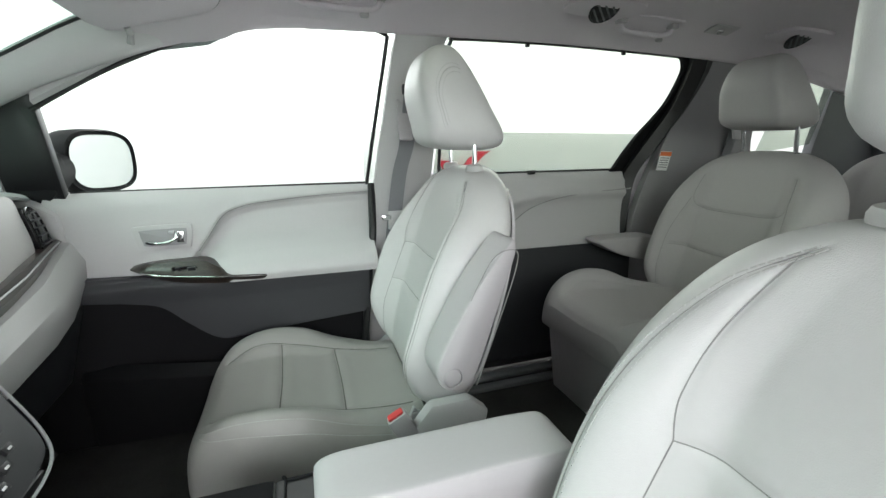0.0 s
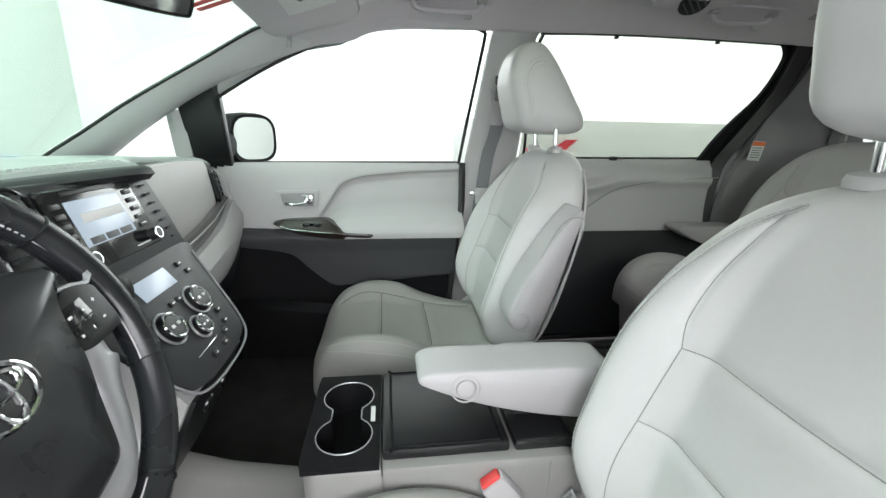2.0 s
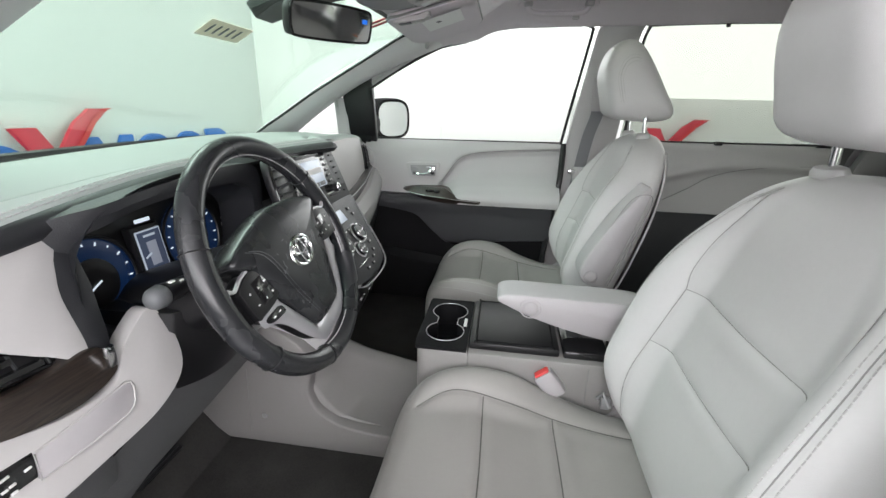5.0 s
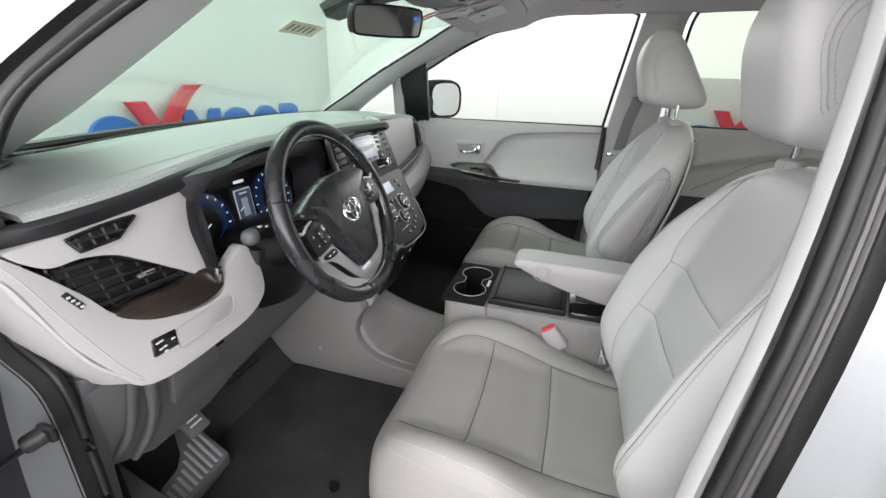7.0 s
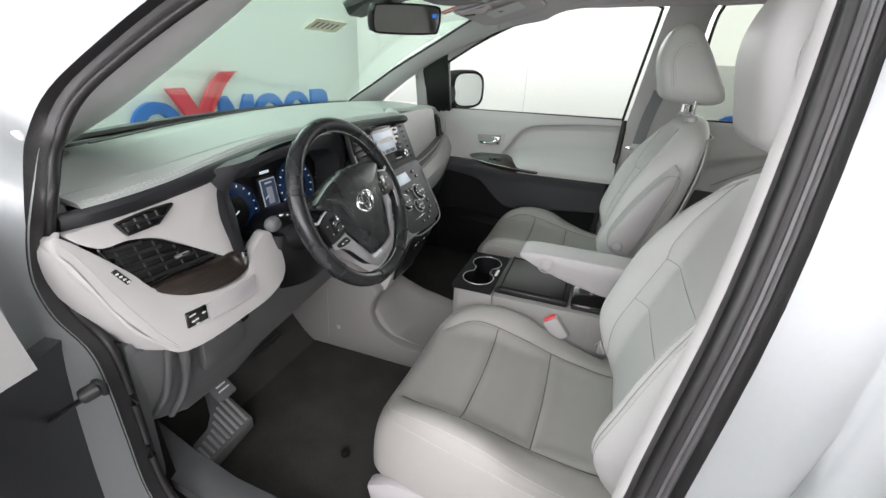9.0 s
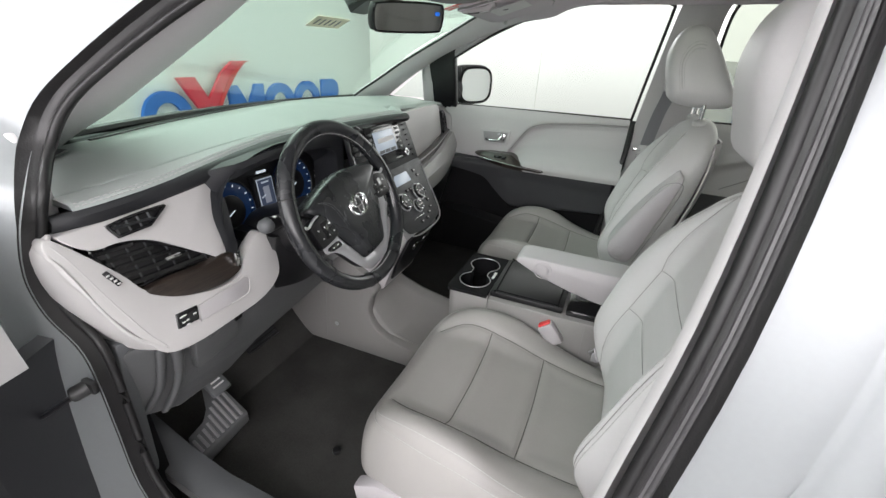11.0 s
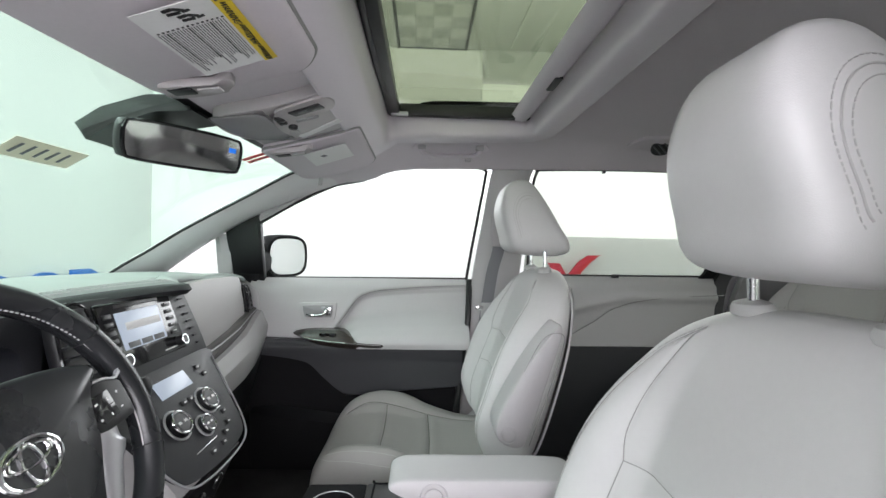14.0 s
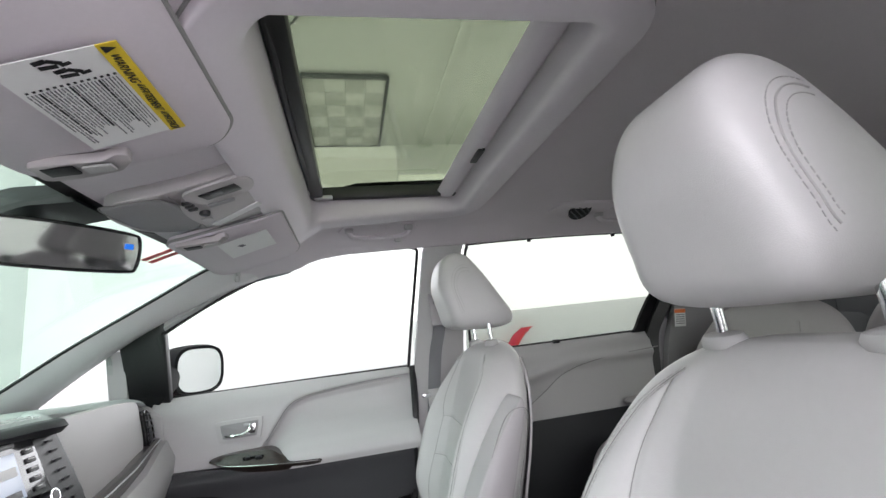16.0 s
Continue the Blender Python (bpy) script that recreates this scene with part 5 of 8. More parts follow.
part("car_outline_mark", moved(rbox((0, 0, 0), (0.002, 0.020, 0.042), 0.0009), Matrix.Translation((-0.6128 - 0.0003, -0.445, 1.102)) @ Matrix.Rotation(radians(-8), 4, "Y")), SCREENCAR, mid_s)
part("door_mark", moved(rbox((0, 0, 0), (0.002, 0.014, 0.003), 0), Matrix.Translation((-0.6124, -0.458, 1.10)) @ Matrix.Rotation(radians(25), 4, "X")), PALESCREEN, mid_s)
part("heading_bar", rbox((-0.6178, -0.445, 1.133), (0.002, 0.024, 0.004), 0), PALESCREEN, mid_s)
for i in range(3):
    part("readout_bar", rbox((-0.6125 - (1.07 + 0.0 - 1.1) * 0.15, -0.462 + 0.017 * i, 1.058), (0.002, 0.011, 0.005), 0), GAUGEWHITE, mid_s)
part("readout_bar", rbox((-0.62, -0.45, 1.16), (0.002, 0.03, 0.006), 0), GAUGEWHITE, mid_s)
part("warning_light", rbox((-0.627, -0.352, 1.125), (0.002, 0.006, 0.005), 0), REDGLOW, hood, "red warning light")

# column, stalk
part("column_shroud", loft([[(x, -0.47 + w * math.cos(a), z + h * math.sin(a)) for a in [i / 24 * 6.28318 for i in range(24)]] for x, w, z, h in ((-0.62, 0.075, 1.0, 0.075), (-0.50, 0.07, 1.05, 0.07), (-0.415, 0.06, 1.092, 0.06))]), BLACK, dash)
COVER = [(-0.555, 1.05, 0.505), (-0.556, 1.0, 0.512), (-0.556, 0.95, 0.522), (-0.55, 0.905, 0.537)]
part("column_cover", loft([[(-x + 0.03 * (1 - u * u), -0.445 + (abs(y) - 0.445) * u, z - 0.012 * (1 - u * u)) for u in [i / 12 - 1 for i in range(25)]] + [(-0.64, -0.32, z), (-0.64, -0.565, z)] for y, z, x in COVER]), BLACK, dash, "black lower column cover", smooth=60)
def stalk_ring(x, y, z, r):
    return [(x + r * math.cos(a), y, z + r * math.sin(a)) for a in [i / 16 * 6.28318 for i in range(16)]]


stalk = part("indicator_stalk", loft([stalk_ring(*q) for q in ((-0.47, -0.47, 1.097, 0.009), (-0.475, -0.535, 1.097, 0.009), (-0.476, -0.542, 1.097, 0.013), (-0.478, -0.57, 1.097, 0.015), (-0.4795, -0.583, 1.097, 0.016))]), BLACK, dash, "black indicator stalk", smooth=60)
part("stalk_knob", loft([stalk_ring(*q) for q in ((-0.4795, -0.583, 1.097, 0.0145), (-0.48, -0.586, 1.097, 0.017), (-0.48, -0.600, 1.097, 0.0155), (-0.48, -0.607, 1.097, 0.011), (-0.48, -0.610, 1.097, 0.004))]), MID, stalk, "grey turning knob", smooth=60)
part("stalk_mark", join(rbox((-0.4715, -0.558, 1.109), (0.006, 0.006, 0.002), 0), rbox((-0.474, -0.572, 1.112), (0.006, 0.008, 0.002), 0)), WHITE, stalk)

# ---- centre stack ----
us = lambda y, z: -0.525 + (1.237 - z) * 0.35
ls = lambda y, z: -0.475 + (1.095 - z) * 0.788
stack = part("audio_panel", patch([(-0.205, 1.242), (0.112, 1.242), (0.128, 1.16), (0.135, 1.088), (-0.225, 1.088)], us, 0.004, 0.004), DARK, dash, "charcoal centre stack")
head_unit = part("head_unit", patch([(-0.155, 1.233), (0.047, 1.233), (0.056, 1.118), (-0.160, 1.118)], us, 0.010, 0.004), GLOSSBLACK, stack, "gloss black touchscreen unit")
lambda y, z: us(y, z) + 0.011
rot_us = Matrix.Rotation(radians(-19.3), 4, "Y")
rot_ls = Matrix.Rotation(radians(-38.2), 4, "Y")


def on(fx, y, z, w, h, t, material, name, parent, rot, lift=0.011, label="", r=0.001):
    return part(name, rbox((fx(y, z) + lift, y, z), (t, w, h), r, rot), material, parent, label)


tagged(stack, "charcoal centre stack")
on(us, -0.06, 1.183, 0.118, 0.068, 0.003, PALESCREEN, "display", stack, rot_us, 0.0105, "pale lit touchscreen")
on(us, -0.055, 1.19, 0.095, 0.014, 0.001, WHITE, "display_bar", stack, rot_us, 0.0125)
for i in range(3):
    on(us, -0.095 + 0.035 * i, 1.158, 0.03, 0.010, 0.001, MID, "display_tab", stack, rot_us, 0.0125)
on(us, -0.055, 1.226, 0.12, 0.006, 0.003, BLACK, "disc_slot", stack, rot_us, 0.0105)
for i in range(5):
    on(us, 0.028, 1.212 - 0.014 * i, 0.02, 0.008, 0.003, BLACK, "side_key", stack, rot_us, 0.0105)
    on(us, 0.028, 1.2145 - 0.014 * i, 0.012, 0.0015, 0.001, WHITE, "key_mark", stack, rot_us, 0.0122)
    on(us, -0.137, 1.212 - 0.014 * i, 0.02, 0.008, 0.003, BLACK, "side_key", stack, rot_us, 0.0105)
on(us, 0.0, 1.128, 0.04, 0.003, 0.001, WHITE, "maker_bar", stack, rot_us, 0.0115)
for y in (0.030, -0.137):
    part("tuning_knob", disc((us(y, 1.135) + 0.01, y, 1.135), (1, 0, 0.35), 0.011, 0.016, 26, 0.2), BLACK, stack)
    part("knob_ring", torus((us(y, 1.135) + 0.024, y, 1.135 + 0.005), (1, 0, 0.35), 0.0095, 0.0014, 26, 6), CHROME, stack, "chrome knob ring")
vent("centre_vent", [(0.075, 1.228), (0.100, 1.227), (0.116, 1.118), (0.092, 1.118)], lambda y, z: us(y, z) - 0.010, 8, 0, dash)
part("vent_backing", patch([(0.070, 1.232), (0.142, 1.230), (0.168, 1.108), (0.090, 1.108)], lambda y, z: us(y, z) - 0.022, 0.006, 0.003), BLACK, dash, "black strip beside the centre stack")
vent("centre_vent", [(-0.235, 1.228), (-0.180, 1.232), (-0.178, 1.118), (-0.245, 1.118)], lambda y, z: us(y, z) + 0.006, 8, 0, dash)

lo = part("climate_panel", patch(rounded([(-0.215, 1.097), (-0.05, 1.099), (0.128, 1.097), (0.115, 1.06), (0.085, 1.0), (0.062, 0.955), (0.03, 0.938), (-0.06, 0.932), (-0.15, 0.938), (-0.18, 0.955), (-0.20, 1.01)], 70), ls, 0.006, 0.004), DARK, dash, "charcoal climate panel")
on(ls, -0.045, 1.068, 0.098, 0.034, 0.003, PALESCREEN, "climate_display", lo, rot_ls, 0.008, "pale lit climate display")
for y, z, r in ((-0.103, 1.012, 0.024), (0.005, 1.018, 0.024), (-0.045, 0.988, 0.018)):
    c = Vector((ls(y, z) + 0.004, y, z))
    nrm = Vector((0.785, 0, 0.62))
    kn = part("climate_knob", disc(c, nrm, r, 0.014, 36, 0.18), BLACK, lo, "black climate knob with chrome ring")
    kn_ring = part("knob_ring", torus(c + nrm * 0.013, nrm, r * 0.88, 0.0028, 36, 8), CHROME, lo, "chrome knob ring")
    part("knob_skirt", torus(c + nrm * 0.003, nrm, r * 1.16, 0.0022, 36, 8), SATIN, lo)
    for s in (-1, 1):
        p = c + nrm * 0.0146 + Vector((0, s * r * 0.35, 0))
        part("knob_mark", rbox(p, (0.0012, r * 0.32, r * 0.22), 0, rot_ls), WHITE, lo)
for y, z in ((0.05, 1.075), (0.058, 1.06), (-0.115, 1.075), (-0.128, 1.058), (-0.14, 1.04), (-0.052, 1.036), (-0.03, 1.036), (0.03, 0.99), (0.02, 0.972), (-0.005, 0.962), (-0.03, 0.952), (-0.07, 0.952)):
    k = on(ls, y, z, 0.017, 0.010, 0.004, BLACK, "key", lo, rot_ls, 0.008)
    on(ls, y, z + 0.001, 0.007, 0.003, 0.001, WHITE, "key_mark", lo, rot_ls, 0.0108)
on(ls, -0.075, 0.966, 0.075, 0.0022, 0.003, CHROME, "slider_bar", lo, rot_ls, 0.009, "chrome slider bar")
on(ls, 0.018, 1.0, 0.022, 0.002, 0.003, CHROME, "slider_bar", lo, rot_ls, 0.009, "chrome slider bar")
rimln = [Vector((ls(q.x, q.y) + 0.007, q.x, q.y)) for q in curve_pts([(0.122, 1.08, 0), (0.10, 1.025, 0), (0.07, 0.96, 0), (0.03, 0.932, 0), (-0.06, 0.926, 0), (-0.15, 0.932, 0), (-0.185, 0.955, 0), (-0.205, 1.01, 0)], 50)]
part("chrome_edge", tube(rimln, 0.0022, 6), SATIN, lo, "satin silver edge line")
# side cheeks and foot of the stack
foot = loft([[(-0.475, -0.21, 1.09), (-0.475, 0.125, 1.09), (-0.66, 0.15, 1.10), (-0.66, -0.24, 1.10)], [(-0.372, -0.185, 0.952), (-0.372, 0.068, 0.952), (-0.62, 0.12, 0.95), (-0.62, -0.24, 0.95)], [(-0.362, -0.17, 0.92), (-0.362, 0.055, 0.92), (-0.62, 0.11, 0.90), (-0.62, -0.24, 0.90)], [(-0.40, -0.165, 0.84), (-0.40, 0.055, 0.84), (-0.66, 0.09, 0.80), (-0.66, -0.22, 0.80)], [(-0.45, -0.16, 0.72), (-0.45, 0.05, 0.72), (-0.70, 0.07, 0.68), (-0.70, -0.20, 0.68)]])
part("stack_foot", foot, TRIM, dash, "light grey stack foot")
part("lower_recess", patch([(-0.155, 0.915), (0.05, 0.915), (0.045, 0.80), (0.0, 0.745), (-0.13, 0.745), (-0.15, 0.80)], lambda y, z: -0.358 - (0.92 - z) * 0.44, 0.004, 0.003), BLACK, dash, "black recess with sockets")
for y in (-0.09, -0.02):
    part("power_socket", disc((-0.372, y, 0.87), (1, 0, -0.4), 0.016, 0.006, 24, 0.2), GLOSSBLACK, dash)
# shift lever on the stack's driver side
part("shift_lever", tube(curve_pts([(-0.50, -0.215, 1.06), (-0.455, -0.215, 1.08), (-0.42, -0.215, 1.10)], 10), 0.008, 10), SATIN, dash)
part("shift_knob", loft([[(x, -0.215 + r * math.cos(a), z + r * 1.2 * math.sin(a)) for a in [i / 18 * 6.28318 for i in range(18)]] for x, z, r in ((-0.44, 1.085, 0.008), (-0.43, 1.092, 0.018), (-0.41, 1.105, 0.022), (-0.39, 1.115, 0.018), (-0.384, 1.118, 0.006))]), BLACK, dash, smooth=60)
# tunnel between the footwells, light, running back to the console
TUN = [(-0.90, 0.80, 0.86), (-0.72, 0.76, 0.80), (-0.58, 0.70, 0.74), (-0.48, 0.655, 0.68), (-0.44, 0.60, 0.665), (-0.40, 0.565, 0.65), (-0.33, 0.548, 0.635), (-0.26, 0.54, 0.62), (-0.20, 0.54, 0.61)]
tun = loft([[(x, -0.182, 0.46), (x, -0.182, a - 0.012), (x, -0.174, a), (x, -0.08, a + 0.006), (x, -0.02, b - 0.012), (x, 0.015, b), (x, 0.04, b - 0.012), (x, 0.06, 0.46)] for x, a, b in [(-0.90 + 0.70 * i / 28, *lerp(TUN, -0.90 + 0.70 * i / 28)) for i in range(29)]])
tn = single("tunnel_cover", tun, TAUPE, "light grey plastic tunnel cover under the dashboard", "tunnel cover", smooth=50)
cheek = [(-0.90, 0.47), (-0.19, 0.47), (-0.19, 0.536)] + [(q.x, q.y) for q in curve_pts([(-0.22, 0.538, 0), (-0.341, 0.546, 0), (-0.411, 0.562, 0), (-0.459, 0.595, 0), (-0.479, 0.641, 0), (-0.473, 0.692, 0), (-0.45, 0.73, 0)], 30)] + [(-0.50, 0.79), (-0.62, 0.86), (-0.90, 0.90)]
part("side_cheek", prism(cheek, "y", -0.210, -0.165, 0.006), TAUPE, tn, "light grey cheek with a rounded tray opening", smooth=50)
part("cheek_joint", tube([(-0.645, -0.2105, 0.70), (-0.65, -0.2105, 0.60), (-0.655, -0.2105, 0.50)], 0.0012, 5), SEAM, tn)
part("screw_cap", disc((-0.61, -0.21, 0.56), (0, -1, 0), 0.008, 0.003, 18, 0.3), SATIN, tn)

# ---- passenger side of the dash ----
pf = lambda y, z: -0.53 - 0.10 * y - 0.10 * (z - 1.15) - 0.10 * max(0, y - 0.5)
part("passenger_panel", patch(rounded([(0.135, 1.236), (0.20, 1.242), (0.40, 1.240), (0.57, 1.226), (0.60, 1.18), (0.615, 1.11), (0.58, 1.085), (0.45, 1.075), (0.28, 1.062), (0.18, 1.08), (0.155, 1.14)], 70), pf, 0.012, 0.006), DASHPANEL, dash, "light grey passenger panel")
vent("side_vent", [(0.60, 1.190), (0.625, 1.196), (0.67, 1.175), (0.70, 1.115), (0.69, 1.098), (0.632, 1.098), (0.618, 1.14)], lambda y, z: pf(y, z) + 0.01, 5, 1, dash)
pw = part("wood_trim", loft([[(pf(y, zc) + 0.012 + dx, y, zc + dz) for dx, dz in ((-0.02, -h), (0.012, -h), (0.02, 0), (0.012, h), (-0.02, h))] for y, zc, h in ((0.17, 1.045, 0.018), (0.25, 1.045, 0.022), (0.40, 1.058, 0.022), (0.55, 1.075, 0.020), (0.66, 1.087, 0.014), (0.735, 1.095, 0.006))]), WOOD, dash, "dark glossy wood trim")
part("chrome_line", tube([(pf(y, z) + 0.036, y, z) for y, z in ((0.17, 1.062), (0.30, 1.066), (0.45, 1.078), (0.60, 1.095), (0.70, 1.10))], 0.0018, 6), SATIN, pw)
part("lower_dash", loft([[(pf(y, 1.0) + dx, y, z) for dx, z in ((-0.05, 1.03 + k), (0.034, 1.022 + k), (0.058, 0.99 + k * 0.7), (0.055, 0.95 + k * 0.5), (0.03, 0.905), (-0.06, 0.88), (-0.12, 0.95))] for y, k in ((0.12, 0.0), (0.2, 0.0), (0.35, 0.01), (0.5, 0.025), (0.62, 0.045), (0.72, 0.06), (0.80, 0.065))]), TRIM, dash, "light grey lower dash")
part("glovebox", patch([(0.11, 0.915), (0.72, 0.93), (0.70, 0.72), (0.12, 0.70)], lambda y, z: -0.575 - (0.92 - z) * 0.25, 0.01, 0.008), DARK, dash, "charcoal glovebox lid")
part("end_cheek", prism([(-0.80, 1.19), (-0.66, 1.20), (-0.60, 1.16), (-0.585, 1.05), (-0.61, 0.92), (-0.80, 0.90)], "y", 0.755, 0.81, 0.012), TRIM, dash)

# ---- steering wheel ----
WC = Vector((-0.352, -0.47, 1.128))
T = radians(24)
WM = Matrix(((0, -math.sin(T), math.cos(T), WC.x), (1, 0, 0, WC.y), (0, math.cos(T), math.sin(T), WC.z), (0, 0, 0, 1))) @ Matrix.Rotation(radians(8), 4, "Z")
wheel = thing("steering_wheel", WC, "charcoal leather steering wheel with silver spokes and scuffed airbag cover", "steering wheel")
R = 0.176


def rim_r(a):
    return R * (1.0 - 0.03 * max(0, -math.sin(a)) ** 3)


def rim_pt(a, d=0.0):
    return (rim_r(a) * math.cos(a), rim_r(a) * math.sin(a), d)


rg = []
for i in range(96):
    a = i / 96 * 2 * math.pi
    er = Vector((math.cos(a), math.sin(a), 0))
    k = 1 + 0.10 * math.exp(-((math.sin(a) - 0.25) / 0.25) ** 2)
    rg.append([Vector(rim_pt(a)) + er * 0.0158 * k * math.cos(b) + Vector((0, 0, 0.0172 * math.sin(b))) for b in [j / 18 * 2 * math.pi for j in range(18)]])
rim = part("rim", moved(loft(rg + [rg[0]], cap=False), WM), WHEELLEATHER, wheel, "scuffed charcoal leather rim", smooth=60)
for a0 in (28, 152, 208, 332, 250, 290):
    a = radians(a0)
    er = Vector((math.cos(a), math.sin(a), 0))
    part("rim_joint", moved(tube([Vector(rim_pt(a)) + er * 0.0166 * math.cos(b) + Vector((0, 0, 0.0181 * math.sin(b))) for b in [j / 16 * 2 * math.pi for j in range(16)]], 0.0011, 5, True), WM), BLACK, rim)
for lo_a, hi_a in ((30, 150), (-28, 28), (152, 208), (252, 288)):
    pts = []
    for i in range(60):
        a = radians(lo_a + (hi_a - lo_a) * i / 59)
        er = Vector((math.cos(a), math.sin(a), 0))
        pts.append(Vector(rim_pt(a)) - er * 0.0150 + Vector((0, 0, 0.0055)))
    part("stitching", moved(stitches(pts, 0.003, 0.003, 0.0011), WM), THREAD, rim)
hubo = rounded([(-0.132, 0.044), (-0.116, 0.056), (-0.065, 0.070), (0, 0.077), (0.065, 0.070), (0.116, 0.056), (0.132, 0.044), (0.110, 0.022), (0.096, -0.014), (0.090, -0.032), (0.070, -0.066), (0.052, -0.100), (0.044, -0.110), (0.032, -0.114), (0.0, -0.116), (-0.032, -0.114), (-0.044, -0.110), (-0.052, -0.100), (-0.070, -0.066), (-0.090, -0.032), (-0.096, -0.014), (-0.110, 0.022)], 110)
HUB_RISE = ((1.0, 0.006), (0.98, 0.012), (0.92, 0.0165), (0.6, 0.022), (0.25, 0.0245))
hub = part("airbag_cover", moved(loft([[(x * s, y * s, z) for x, y in hubo] for s, z in ((0.9, -0.040), (1.0, -0.02)) + HUB_RISE]), WM), WHEELLEATHER, wheel, "charcoal airbag cover", smooth=60)


def hub_z(x, y):
    """Height of the airbag cover over the wheel's plane."""
    a = math.atan2(y, x)
    edge = min(hubo, key=lambda p: abs(math.atan2(math.sin(math.atan2(p[1], p[0]) - a), math.cos(math.atan2(p[1], p[0]) - a))))
    return lerp([(s, z) for s, z in HUB_RISE[::-1]], math.hypot(x, y) / math.hypot(edge[0], edge[1]))[0]


for dx in (0.0, 0.006):
    ln = curve_pts([(-0.105 + dx, 0.050 - dx * 0.3, 0), (-0.087 + dx, 0.038, 0), (-0.076 + dx, 0.022, 0), (-0.068 + dx, 0.0, 0), (-0.057 + dx, -0.046, 0), (-0.037 + dx * 0.8, -0.098, 0)], 60)
    hs = [hub_z(p.x, p.y) for p in ln]
    part("stitching", moved(stitches([(p.x, p.y, sum(hs[max(0, i - 4):i + 5]) / len(hs[max(0, i - 4):i + 5]) + 0.0004) for i, p in enumerate(ln)], 0.0022, 0.0024, 0.0005), WM), MID, hub)
rnd = random.Random(31)
for i in range(9):
    x, y, a, l = rnd.uniform(-0.062, -0.022), rnd.uniform(-0.012, 0.030), rnd.uniform(0, 3.14), rnd.uniform(0.001, 0.0045)
    part("scuff_mark", moved(tube([(x + k * l * math.cos(a), y + k * l * math.sin(a) + 0.0006 * k * k, hub_z(x, y) + 0.0002) for k in (-1, 0, 1)], 0.0005, 5), WM), MID, hub)
em = part("emblem", moved(torus((0, -0.005, 0.0247), (0, 0, 1), 0.024, 0.0026, 44, 8), WM @ Matrix.Translation((0, 0.0024, 0)) @ Matrix.Diagonal((1.28, 0.92, 1, 1))), CHROME, wheel, "chrome oval emblem")
part("emblem_oval", moved(torus((0, 0.0, 0), (0, 0, 1), 0.0115, 0.0018, 36, 8), WM @ Matrix.Translation((0, -0.004, 0.0255)) @ Matrix.Diagonal((0.85, 1.7, 1.2, 1))), CHROME, em)
part("emblem_oval", moved(torus((0, 0.0, 0), (0, 0, 1), 0.0115, 0.0018, 36, 8), WM @ Matrix.Translation((0, 0.004, 0.0255)) @ Matrix.Diagonal((1.95, 0.82, 1.2, 1))), CHROME, em)
# Satin V of the lower spokes: pairs of inner and outer edge points, from a pod down to the foot.
RUNGS = [((0.089, -0.026), (0.146, -0.030)), ((0.090, -0.032), (0.143, -0.044)), ((0.087, -0.039), (0.121, -0.053)), ((0.077, -0.057), (0.103, -0.070)), ((0.061, -0.085), (0.086, -0.096)), ((0.050, -0.104), (0.068, -0.120)), ((0.042, -0.111), (0.051, -0.136)), ((0.024, -0.114), (0.035, -0.146)), ((0.0, -0.115), (0.0, -0.149))]
POD = [(0.117, 0.027), (0.101, 0.019), (0.088, 0.003), (0.085, -0.014), (0.089, -0.024), (0.106, -0.029), (0.138, -0.030), (0.148, -0.027), (0.151, 0.006), (0.147, 0.018)]
